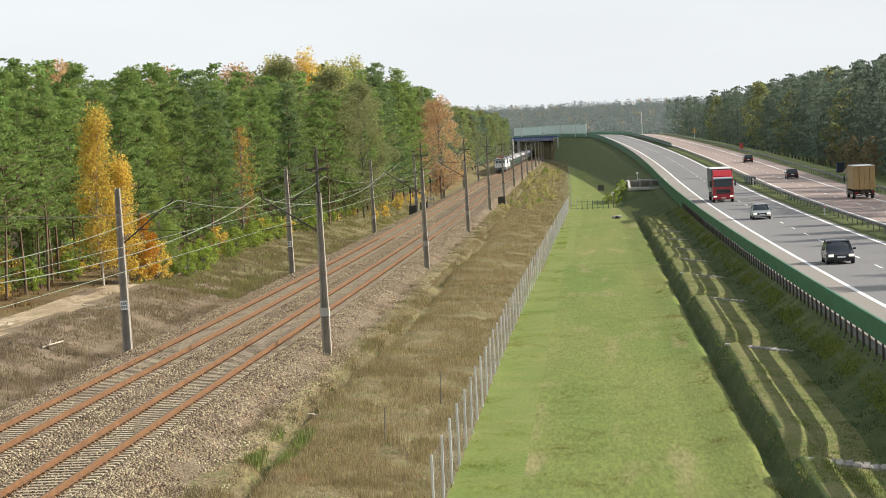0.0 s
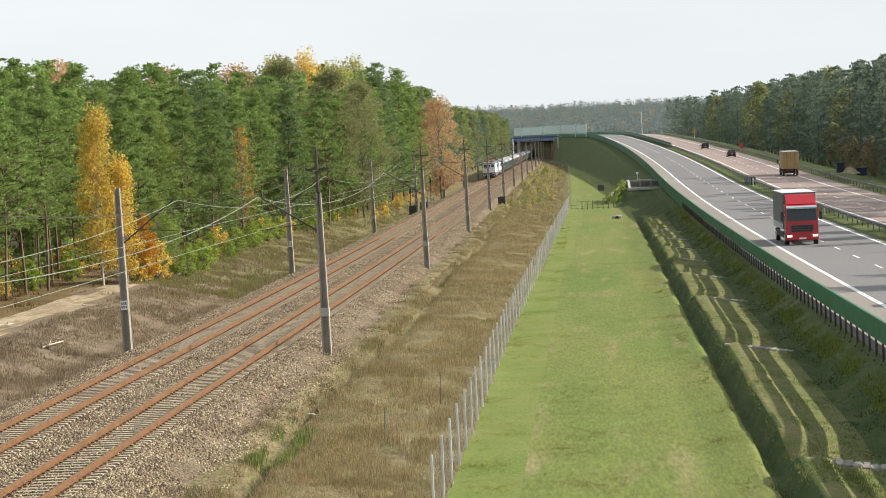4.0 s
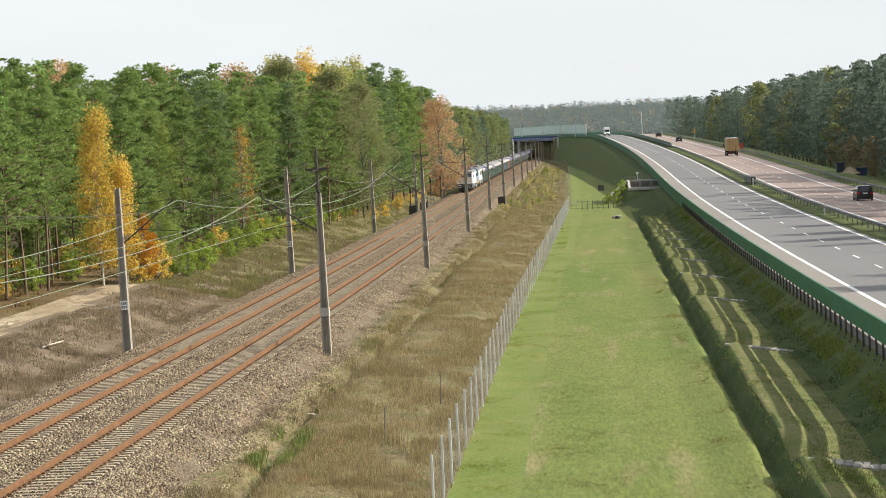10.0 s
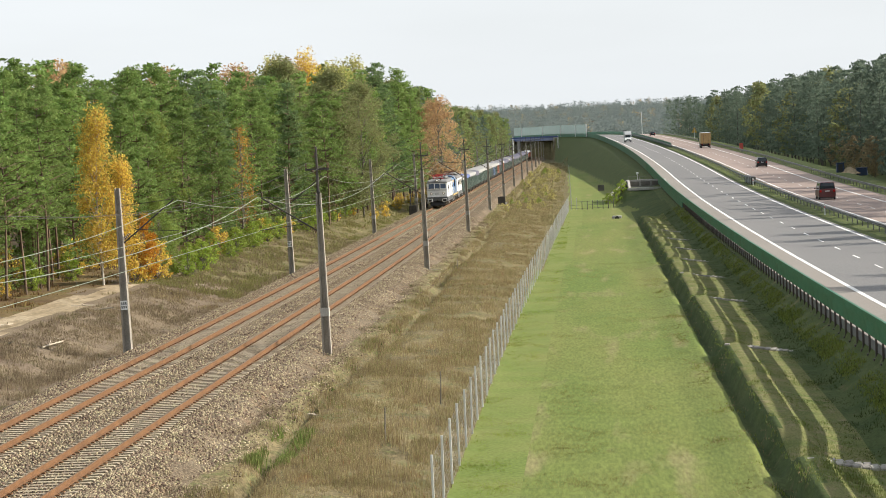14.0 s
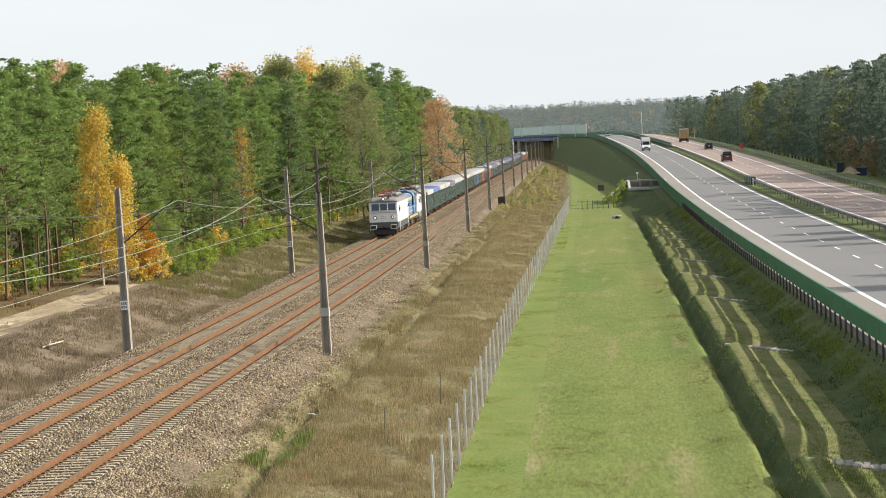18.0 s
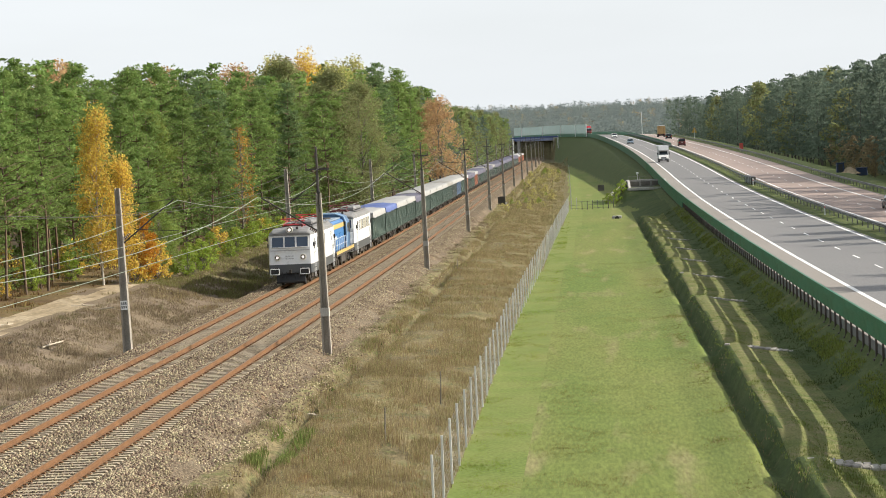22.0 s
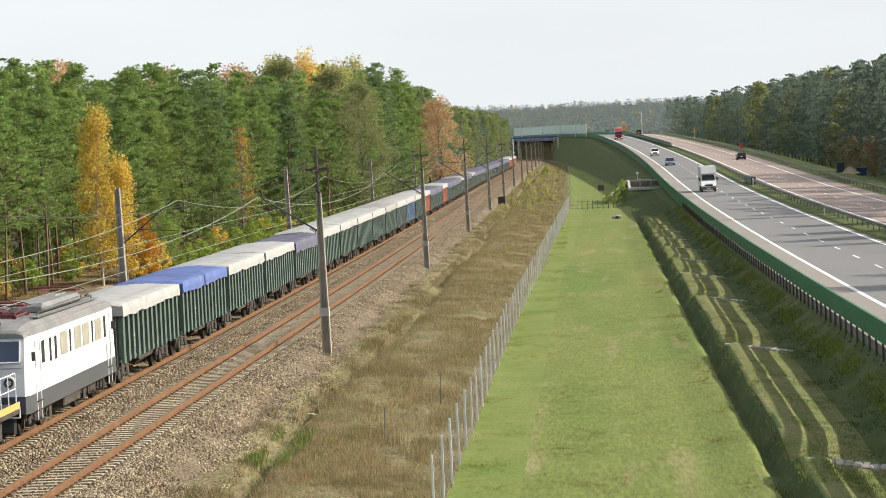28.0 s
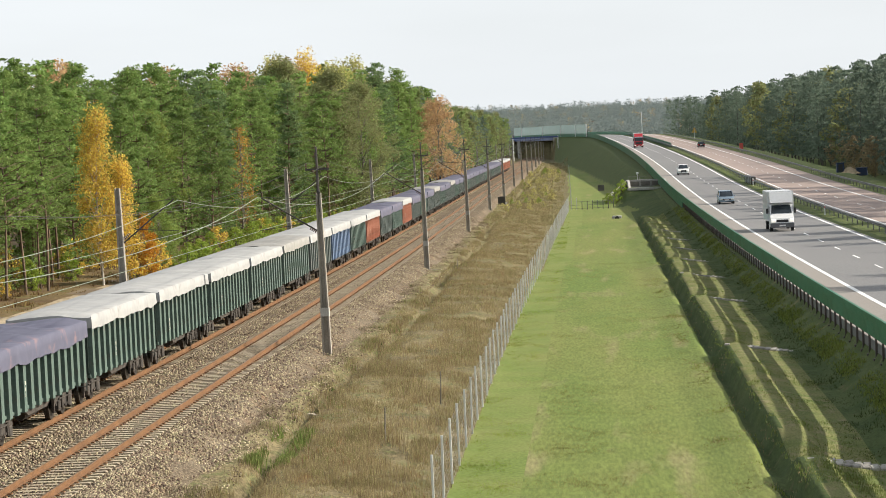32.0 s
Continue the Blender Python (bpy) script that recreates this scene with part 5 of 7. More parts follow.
    # hill ground wears the same hazy leaf colour as its trees
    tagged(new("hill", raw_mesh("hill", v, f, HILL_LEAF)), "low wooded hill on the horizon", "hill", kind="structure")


def grasses():
    """Dry tufts between track and fence, heath on the left bank, short blades on the lawn."""
    rng = np.random.default_rng(9)

    def field(name, label, n, xr, yr, hgt, wid, material, dens, lean=0.35):
        y = yr[0] + (rng.random(n) ** 1.5) * (yr[1] - yr[0])
        x = rng.uniform(*xr, n)
        keep = np.array([noise.noise((a * 0.5, b * 0.25, 5.0)) + 0.5 * noise.noise((a * 1.7, b * 0.8, 9.0)) > rng.random() * 0.9 - dens for a, b in zip(x, y)])
        x, y = x[keep], y[keep]
        if xr[0] < -4.9:
            x = x + np.array([rail_x(float(b)) + 20.21 for b in y])
        z = np.array([ground_z(float(a), float(b)) for a, b in zip(x, y)])
        P = np.repeat(np.stack([x, y, z], 1), 5, 0) + rng.normal(size=(len(x) * 5, 3)) * (0.09, 0.09, 0)
        m = len(P)
        big = np.array([noise.noise((a * 0.35, b * 0.16, 2.0)) + 0.6 * noise.noise((a * 1.3, b * 0.6, 6.0)) for a, b in zip(x, y)])
        h = hgt * rng.uniform(0.45, 1.25, m) * np.repeat(np.clip(0.95 + 1.1 * big, 0.35, 1.9), 5)
        t = rng.random(m) * 6.28
        tip = np.stack([np.cos(t) * h * lean * rng.random(m), np.sin(t) * h * lean * rng.random(m), h], 1)
        w = np.stack([np.cos(t + 1.57), np.sin(t + 1.57), 0 * t], 1) * wid
        V = np.stack([P - w - (0, 0, 0.05), P + w - (0, 0, 0.05), P + tip], 1).reshape(-1, 3)
        tagged(new(name, raw_mesh(name, V, np.arange(3 * m).reshape(m, 3), material)), label, "grass", kind="stuff")

    field("dry_grass", "tall straw-coloured dry grass between railway and fence", 84000, (-11.6, -4.85), (66, 380), 0.22, 0.011, STRAW, 0.5, 0.6)
    field("sparse_tufts", "sparse short brown tufts on bare earth beside the ballast", 26000, (-13.0, -10.6), (66, 300), 0.12, 0.015, STRAW_BROWN, 0.1, 0.9)
    field("turf_tufts", "dark mossy tufts on the bare earth beside the ballast", 3600, (-13.0, -11.0), (66, 260), 0.12, 0.03, BLADE_DARK, -0.3, 0.9)
    field("bleached_patches", "bleached straw patches in the dry grass", 30000, (-11.0, -4.9), (66, 330), 0.22, 0.011, STRAW_PALE, -0.05, 0.7)
    field("green_grass_tufts", "green grass tufts among the dry grass", 26000, (-12.2, -4.9), (66, 330), 0.24, 0.014, BLADE_OLIVE, 0.0)
    field("heath_stalks", "brown dry heath on the bank beside the railway", 44000, (-29.4, -23.8), (85, 250), 0.2, 0.012, STRAW_BROWN, 0.5, 0.9)
    field("bank_grass", "yellowish green grass on the bank beside the railway", 22000, (-31.0, -23.9), (160, 380), 0.3, 0.018, BLADE_OLIVE, 0.3, 0.7)
    field("bank_straw", "straw tufts on the bank beside the railway", 12000, (-31.0, -23.9), (150, 380), 0.26, 0.016, STRAW, 0.1, 0.8)
    field("forest_litter", "brown bracken and litter on the forest floor", 16000, (-44.0, -32.8), (96, 200), 0.22, 0.03, LITTER, 0.1, 1.0)
    field("lawn_blades", "short mown grass", 30000, (-4.6, 4.6), (66, 200), 0.03, 0.014, BLADE_OLIVE, 0.4, 0.9)
    field("fringe_grass", "fresh green grass along the foot of the fence", 16000, (-4.75, -2.8), (68, 300), 0.05, 0.018, FRESH_LIT, 0.2, 0.9)
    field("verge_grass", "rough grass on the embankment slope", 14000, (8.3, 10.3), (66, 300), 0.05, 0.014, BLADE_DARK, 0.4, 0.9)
    field("basin_grass", "rough grass in the terraced basins of the ditch", 22000, (5.7, 8.6), (64, 300), 0.05, 0.016, BLADE, 0.35, 0.9)
    field("lip_grass", "long bleached grass along the lip of the ditch", 6000, (3.7, 6.3), (64, 300), 0.055, 0.014, STRAW, -0.05, 0.9)
    field("lip_green", "fresh green tufts beside the sills", 5000, (4.1, 5.2), (64, 300), 0.05, 0.018, FRESH, -0.1, 0.9)
    # sunlit tips of the crest grass are put into paler blades
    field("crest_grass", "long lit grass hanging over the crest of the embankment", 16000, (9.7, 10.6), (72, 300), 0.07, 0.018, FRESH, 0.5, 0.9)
    field("green_clump", "dark green weeds in the trough beside the ballast", 1500, (-11.5, -10.2), (77, 86), 0.3, 0.02, BLADE, 0.5, 0.8)
    field("trough_grass", "green grass along the edge of the trough", 5000, (-11.6, -9.9), (90, 240), 0.16, 0.016, BLADE, -0.05, 0.8)
    field("mown_straw", "bleached clippings on the lawn beside the ditch", 5200, (1.6, 4.9), (64, 260), 0.03, 0.012, STRAW_PALE, -0.15, 1.6)
    field("rusty_weeds", "rusty brown weeds among the dry grass", 5200, (-11.0, -5.0), (66, 250), 0.32, 0.014, RUSTY, -0.28)
    field("far_dry_grass", "pale dry grass on the strip towards the bridge", 46000, (-12.5, -3.0), (290, 900), 0.3, 0.028, STRAW_FAR, 0.2, 0.7)


def strip_bushes():
    rnd = random.Random(21)
    for k in range(80):
        y = 340 + rnd.random() ** 1.3 * 360
        x = rail_x(y) + 20.21 + rnd.uniform(-12.0, -4.4)
        plant(rnd.choice(["bush_pale", "bush_pale", "bush_green", "bush_pale", "bush_pale"]), x, y, h=rnd.uniform(0.5, 1.5), group="strip bushes", turn=rnd.uniform(0, 360))
    for x, y, h in ((3.4, 368, 2.2), (4.6, 372, 1.9), (2.2, 366, 1.6)):
        plant("bush_green", x, y, h=h, group="strip bushes", turn=x * 50)
    for k in range(9):
        y = 300 + 14 * k
        plant("bush_gold", rail_x(y) + 20.21 - 26.5 + rnd.uniform(-1, 1), y, h=rnd.uniform(0.8, 1.6), group="bushes", turn=k * 40)


def fallen_branches():
    rnd = random.Random(4)
    for k in range(14):
        y = 104 + rnd.random() * 70
        x = rail_x(y) + 20.21 - rnd.uniform(26.3, 33.5)
        z = ground_z(x, y) + 0.06
        th = thing("fallen_branch", "pale dry fallen branch on the heath bank", "branch", "fallen branches", m=pose(x, y, z, 0, 0, rnd.uniform(0, 360)))
        L = rnd.uniform(0.8, 2.4)
        part("stem", MB().line([(0, 0, 0), (L * 0.4, 0.05, 0.05), (L, -0.04, 0.1)], 0.045, 5), BARK_PALE, th)
        part("twig", MB().line([(L * 0.4, 0.05, 0.05), (L * 0.65, 0.25, 0.2)], 0.02, 4), BARK_PALE, th)


def strip_items():
    """Two marker stakes, a pale plank and a dark heap of weeds on the dry strip."""
    for x, y, h in ((-11.0, 192.0, 1.0), (-6.4, 96.0, 1.3), (-7.6, 84.0, 1.1)):
        z = ground_z(x, y)
        th = thing("stake", "thin dark wooden stake in the dry grass", "stake", "stakes", m=pose(x, y, z, 3, 2, 0))
        part("shaft", MB().tube((0, 0, -0.2), (0, 0, h), 0.03, 0.022, 6), BARK_GREY, th)
        part("tip", MB().tube((0, 0, h), (0, 0, h + 0.06), 0.022, 0.004, 6), BARK_GREY, th)
    for x, y, a in ((-12.6, 186.0, 70), (-10.9, 92.0, 30)):
        th = thing("plank", "pale weathered plank lying on the ground", "plank", m=pose(x, y, ground_z(x, y) + 0.06, 0, 0, a))
        part("board", MB().box(-0.07, 0.07, -0.8, 0.8, 0, 0.04, 0.008), BARK_PALE, th)
        part("batten", MB().box(-0.1, 0.1, 0.4, 0.5, 0.04, 0.07, 0.006), BARK_PALE, th)


BARK_PALE = mat("bleached wood", (0.36, 0.31, 0.23), (0.46, 0.4, 0.31), 2, 0.9)


# ---------- train ----------
CAB_GLASS = glass("bluish cab glass", (0.05, 0.075, 0.12), 0.08)
LOCO_SLIT = paint("grey glazed slit", (0.2, 0.21, 0.22), 0.2)
LOCO_WHITE = paint("white locomotive paint", (0.8, 0.8, 0.8), 0.35)
LOCO_GREY = paint("dark grey locomotive paint", (0.085, 0.09, 0.095), 0.4)
LOCO_ROOF = mat("grey locomotive roof", (0.17, 0.17, 0.165), (0.23, 0.225, 0.22), 0.8, 0.6, grain=0.15, c3=(0.14, 0.12, 0.1), spots=0.1)
RED_EQUIP = paint("red roof equipment", (0.42, 0.03, 0.035), 0.5)
RED_DARK = paint("sooty dark red roof equipment", (0.12, 0.025, 0.025), 0.6)
CREAM = paint("cream lamp ring", (0.6, 0.57, 0.48), 0.35)
LAMP_DIM = glow("lit lamp behind ribbed glass", (1.0, 0.9, 0.84), 0.55)
BLUE_HOOD = paint("bright blue locomotive paint", (0.05, 0.18, 0.42), 0.4, dirt=0.4)
PALE_BLUE = paint("blue cab paint", (0.05, 0.12, 0.24), 0.4)
RIM_BLUE = paint("light blue cab edge", (0.3, 0.45, 0.62), 0.4)
SOOT = mat("sooty brown steel", (0.05, 0.038, 0.028), (0.09, 0.07, 0.05), 1.5, 0.8, grain=0.25)
HOOD_TOP = mat("dusty grey-blue hood roof", (0.17, 0.22, 0.28), (0.24, 0.29, 0.34), 0.7, 0.6, grain=0.15, c3=(0.1, 0.09, 0.08), spots=0.12)
YELLOW = paint("yellow stripe paint", (0.58, 0.4, 0.13), 0.45)
BOGIE = mat("grimy bogie steel", (0.028, 0.024, 0.02), (0.075, 0.062, 0.05), 2.5, 0.75, grain=0.4, c3=(0.15, 0.11, 0.08), spots=0.14)
WHEEL = mat("wheel steel", (0.04, 0.034, 0.028), (0.07, 0.058, 0.046), 3, 0.55, metal=0.5, grain=0.15)


def bogie(th, y, base=2.5, wheels=2):
    """A bogie centred at y with its wheelsets."""
    mb = MB()
    for s in (-1, 1):
        x = s * 1.0
        mb.prism([(y - base / 2 - 0.55, 0.62), (y - base / 2 + 0.3, 0.5), (y - 0.5, 0.42), (y + 0.5, 0.42), (y + base / 2 - 0.3, 0.5), (y + base / 2 + 0.55, 0.62), (y + base / 2 + 0.5, 0.8), (y - base / 2 - 0.5, 0.8)], "x", x - 0.06, x + 0.06)
        for k in (-1, 1):
            mb.box(x + s * 0.02 - 0.12, x + s * 0.02 + 0.12, y + k * base / 2 - 0.16, y + k * base / 2 + 0.16, 0.3, 0.66, 0.03)
            for j in (-0.25, 0.25):
                mb.tube((x, y + k * base / 2 + j, 0.5), (x, y + k * base / 2 + j, 0.85), 0.08, 0.08, 8)
        mb.box(x - 0.1, x + 0.1, y - 0.3, y + 0.3, 0.45, 0.9, 0.03)
    mb.box(-0.95, 0.95, y - 0.25, y + 0.25, 0.5, 0.85)
    for s in (-1, 1):
        for k in (-1, 1):
            mb.box(s * 1.0 - 0.05, s * 1.0 + 0.05, y + k * (base / 2 + 0.5) - 0.05, y + k * (base / 2 + 0.5) + 0.05, 0.28, 0.9)
            mb.tube((s * 1.12, y + k * base * 0.28, 0.38), (s * 1.12, y + k * base * 0.28, 0.8), 0.05, 0.05, 6)
            mb.tube((s * 1.08, y + k * base * 0.1, 0.36), (s * 1.08, y + k * base * 0.42, 0.58), 0.03, 0.03, 5)
        mb.tube((s * 1.1, y - base / 2, 0.72), (s * 1.1, y + base / 2, 0.72), 0.035, 0.035, 6)
    b = part("bogie", mb, BOGIE, th, "grimy steel bogie")
    for k in range(wheels):
        yy = y - base / 2 + base * k / (wheels - 1)
        mb = MB()
        mb.tube((-1.0, yy, 0.46), (1.0, yy, 0.46), 0.075, 0.075, 8)
        for s in (-1, 1):
            mb.tube((s * 0.69, yy, 0.46), (s * 0.82, yy, 0.46), 0.46, 0.46, 20)
            mb.tube((s * 0.66, yy, 0.46), (s * 0.69, yy, 0.46), 0.49, 0.49, 20)
        part("wheelset", mb, WHEEL, b)
    return b


def buffers(th, y, s):
    for x in (-0.875, 0.875):
        mb = MB().tube((x, y, 1.06), (x, y + s * 0.45, 1.06), 0.1, 0.09, 10)
        mb.tube((x, y + s * 0.45, 1.06), (x, y + s * 0.5, 1.06), 0.22, 0.21, 14)
        part("buffer", mb, BOGIE, th)
    part("coupling", MB().box(-0.08, 0.08, min(y, y + s * 0.4), max(y, y + s * 0.4), 0.9, 1.1), BOGIE, th)


def electric_loco(name, label, windows, lit):
    """Box-shaped electric locomotive, nose towards -y, its front buffers at y = 0."""
    th = thing(name, label, "locomotive", "train")
    L, W = 15.9, 1.48
    y0, y1 = 0.55, L - 0.55
    # body: rings along y, with slanting cab fronts
    body = MB()
    sec = lambda w, zt: [(-w, 1.45), (w, 1.45), (w, zt - 0.06), (w - 0.08, zt), (-w + 0.08, zt), (-w, zt - 0.06)]
    rings = []
    for y, w, lean in ((y0, 1.36, 0.0), (y0 + 0.25, 1.47, 0.0), (y0 + 1.2, W, 0), (y1 - 1.2, W, 0), (y1 - 0.25, 1.47, 0), (y1, 1.36, 0.0)):
        r = []
        for x, z in sec(w, 3.42):
            slant = max(0, z - 2.35) * 0.26
            dy = slant if y < 2 else (-slant if y > L - 2 else 0)
            r.append((x, y + dy * (1 if y < 1.2 or y > L - 1.2 else 0.5), z))
        rings.append(r)
    body.loft(rings)
    part("body", body, LOCO_WHITE, th, "white painted body")
    band = MB()
    band.loft([[(x, y, z) for x, z in ((-w, 0.86), (w, 0.86), (w, 1.45), (-w, 1.45))] for y, w in ((y0 - 0.02, 1.38), (y0 + 0.25, 1.49), (y1 - 0.25, 1.49), (y1 + 0.02, 1.38))])
    part("lower_band", band, LOCO_GREY, th, "dark grey lower band")
    roof = MB()
    rs = []
    for y, w, top in ((y0 + 0.2, 1.37, 3.56), (y0 + 0.28, 1.41, 3.66), (y0 + 0.6, 1.45, 3.8), (y0 + 1.5, 1.47, 3.92), (y1 - 1.5, 1.47, 3.92), (y1 - 0.6, 1.45, 3.8), (y1 - 0.28, 1.41, 3.66), (y1 - 0.2, 1.37, 3.56)):
        zb = 3.36
        rs.append([(-w, y, zb), (w, y, zb), (w - 0.03, y, zb + (top - zb) * 0.4), (w * 0.82, y, zb + (top - zb) * 0.8), (0, y, top), (-w * 0.82, y, zb + (top - zb) * 0.8), (-w + 0.03, y, zb + (top - zb) * 0.4)])
    part("roof", roof.loft(rs), LOCO_ROOF, th, "grimy grey roof", smooth=False)
    part("roof_hood", MB().box(-0.2, 1.05, 5.4, 11.4, 3.8, 4.2, 0.12), LOCO_ROOF, th, "long grey roof hood")
    part("roof_hood", MB().box(-1.05, -0.5, 6.2, 9.4, 3.8, 4.1, 0.1), LOCO_ROOF, th)
    part("roof_walkway", MB().box(1.08, 1.36, 3.0, 13.0, 3.86, 3.89), LOCO_ROOF, th)
    part("roof_rail", MB().line([(1.2, 3.4, 3.8), (1.2, 3.5, 4.0), (1.2, 12.4, 4.0), (1.2, 12.5, 3.8)], 0.022), STEEL_DARK, th)
    # cab windows, front and rear
    for end, s in ((y0, -1), (y1, 1)):
        for xa, xb in ((-1.22, -0.42), (-0.36, 0.36), (0.42, 1.22)):
            q = []
            for x, z in ((xa, 2.58), (xb, 2.58), (xb, 3.28), (xa, 3.28)):
                off = (z - 2.35) * 0.26
                e = 0.045 * (abs(x) > 0.9)
                q.append((x, end - s * (off - 0.0) + s * (0.025 - 3 * e * 0.3), z))
            q2 = [(x, y - s * 0.06, z) for x, y, z in q]
            w = part("cab_window", MB().loft([q, q2]), CAB_GLASS, th, "bluish dark cab window")
            fr = MB()
            for a, b in zip(q, q[1:] + q[:1]):
                fr.tube(a, b, 0.028, 0.028, 5)
            part("window_frame", fr, LOCO_WHITE, w)
        lampm = LAMP_DIM if lit and s < 0 else LAMP_OFF
        for x in (-0.86, 0.86):
            hl = part("headlamp", MB().tube((x, end + s * 0.0, 1.92), (x, end + s * 0.09, 1.92), 0.22, 0.2, 18), CREAM, th, "round headlamp with a cream ring")
            part("lamp_bowl", MB().tube((x, end + s * 0.088, 1.92), (x, end + s * 0.096, 1.92), 0.16, 0.15, 16), STEEL_DARK, hl)
            part("lamp_glass", MB().tube((x, end + s * 0.085, 1.92), (x, end + s * 0.104, 1.92), 0.1, 0.09, 14), lampm, hl)
        hl = part("top_lamp", MB().tube((0, end - s * 0.5, 3.74), (0, end - s * 0.12, 3.74), 0.22, 0.22, 16), CREAM, th, "round roof lamp")
        part("lamp_bowl", MB().tube((0, end - s * 0.125, 3.74), (0, end - s * 0.112, 3.74), 0.17, 0.16, 16), STEEL_DARK, hl)
        part("lamp_glass", MB().tube((0, end - s * 0.115, 3.74), (0, end - s * 0.105, 3.74), 0.11, 0.1, 14), lampm, hl)
        part("horn", MB().tube((0.5, end - s * 0.6, 3.84), (0.5, end - s * 0.3, 3.84), 0.05, 0.1, 10), STEEL_DARK, th)
        for x in (-1.0, 1.0):
            fr = MB()
            for a, b in (((x - .29, .82), (x + .29, .82)), ((x + .29, .82), (x + .29, 1.18)), ((x + .29, 1.18), (x - .29, 1.18)), ((x - .29, 1.18), (x - .29, .82))):
                fr.tube((a[0], end + s * 0.53, a[1]), (b[0], end + s * 0.53, b[1]), 0.03, 0.03, 5)
            bp = part("buffer_plate", MB().box(x - 0.28, x + 0.28, min(end + s * 0.47, end + s * 0.53), max(end + s * 0.47, end + s * 0.53), 0.83, 1.17, 0.015), BLACK, th, "black rectangular buffer plate")
            part("white_rim", fr, LOCO_WHITE, bp, "white painted rim")
        mb = MB()
        for i in range(3):
            mb.box(-0.32 + i * 0.2, -0.18 + i * 0.2, end + s * 0.012 - 0.006, end + s * 0.012 + 0.006, 1.97, 2.03)
            mb.box(-0.32 + i * 0.2, -0.18 + i * 0.2, end + s * 0.012 - 0.006, end + s * 0.012 + 0.006, 1.8, 1.86)
        part("number_marks", mb, LOCO_MARK, th, "unreadable grey marks")
        mb = MB().prism([(end + s * 0.05, 0.2), (end + s * 0.1, 0.3), (end - s * 0.1, 0.8), (end - s * 0.4, 0.8), (end - s * 0.3, 0.2)], "x", -0.95, 0.95)
        part("snow_plough", mb, BLACK, th, "dark snow plough")
        part("wiper", MB().tube((-0.8, end - s * 0.08, 2.52), (-0.6, end - s * 0.2, 2.95), 0.012, 0.012, 4), BLACK, th)
        for x in (-1.5, 1.5):
            for dy in (0.0, 0.62):
                part("grab_rail", MB().tube((x, end - s * (1.15 + dy), 0.55), (x, end - s * (1.15 + dy), 2.1), 0.022, 0.022, 6), LOCO_WHITE, th, "pale grab rail")
            for z in (0.5, 0.85, 1.15):
                part("cab_step", MB().box(x - 0.12, x + 0.06, min(end - s * 1.1, end - s * 1.85), max(end - s * 1.1, end - s * 1.85), z, z + 0.03), STEEL_DARK, th)
            part("mirror", MB().box(x - 0.1, x + 0.1, end - s * 0.75 - 0.03, end - s * 0.75 + 0.03, 2.55, 2.85, 0.015), BLACK, th)
        part("waist_line", MB().box(-1.3, 1.3, min(end + s * 0.015, end - s * 0.02), max(end + s * 0.015, end - s * 0.02), 2.36, 2.41), LOCO_MARK, th)
        for x in (-0.55, -0.3, 0.3, 0.55):
            part("hose", MB().line([(x, end + s * 0.05, 0.95), (x + 0.03, end + s * 0.2, 0.7), (x, end + s * 0.12, 0.5)], 0.025), BLACK, th)
        for x in (-1.42, 1.42):
            part("handrail", MB().tube((x, end - s * 0.55, 1.3), (x, end - s * 0.55, 2.3), 0.02, 0.02, 6), GALV, th)
    for s in (-1, 1):
        for (a, b, za, zb, door) in windows:
            mb = MB().box(min(s * W, s * (W + 0.02)), max(s * W, s * (W + 0.02)), a, b, za, zb, 0.006)
            part("side_window", mb, BLIND if door == 2 else LOCO_SLIT if door == 3 else DARK_GLASS, th, "cream blind behind side window" if door == 2 else "grey side window slit" if door == 3 else "dark side window")
        for y in (1.75, L - 2.45):
            mb = MB()
            for q in (y, y + 0.7):
                mb.box(min(s * W, s * (W + 0.012)), max(s * W, s * (W + 0.012)), q - 0.012, q + 0.012, 1.2, 3.2)
            part("cab_door_seam", mb, LOCO_GREY, th)
        part("underframe_box", MB().box(min(s * 0.75, s * 1.3), max(s * 0.75, s * 1.3), 6.6, 9.3, 0.45, 1.0, 0.04), BOGIE, th, "equipment boxes under the frame")
    # pantographs and roof gear
    for y, up in ((3.6, 0), (12.2, 0)):
        mb = MB()
        for x in (-0.62, 0.62):
            mb.line([(x, y - 0.9, 4.02), (x * 0.9, y + 1.0, 4.22), (x * 1.1, y - 0.6, 4.36)], 0.03)
            mb.tube((x, y - 1.0, 3.95), (x, y + 1.0, 3.95), 0.04, 0.04, 6)
        for yy in (y - 0.62, y - 0.35):
            mb.tube((-0.85, yy, 4.4), (0.85, yy, 4.4), 0.035, 0.035, 6)
        mb.tube((-0.62, y - 0.9, 4.0), (0.62, y - 0.9, 4.0), 0.05, 0.05, 6)
        mb.tube((-0.62, y + 1.0, 4.2), (0.62, y + 1.0, 4.2), 0.04, 0.04, 6)
        part("pantograph", mb, RED_EQUIP if lit else RED_DARK, th, "lowered red pantograph")
        part("arcing_horn", MB().line([(-0.85, y - 0.5, 4.4), (-1.1, y - 0.5, 4.3)], 0.02).line([(0.85, y - 0.5, 4.4), (1.1, y - 0.5, 4.3)], 0.02), STEEL_DARK, th)
        part("base_frame", MB().box(-0.7, 0.7, y - 1.0, y - 0.86, 3.9, 3.97).box(-0.7, 0.7, y + 0.86, y + 1.0, 3.9, 3.97).box(-0.12, 0.12, y - 0.5, y + 0.4, 3.92, 4.1), RED_DARK, th)
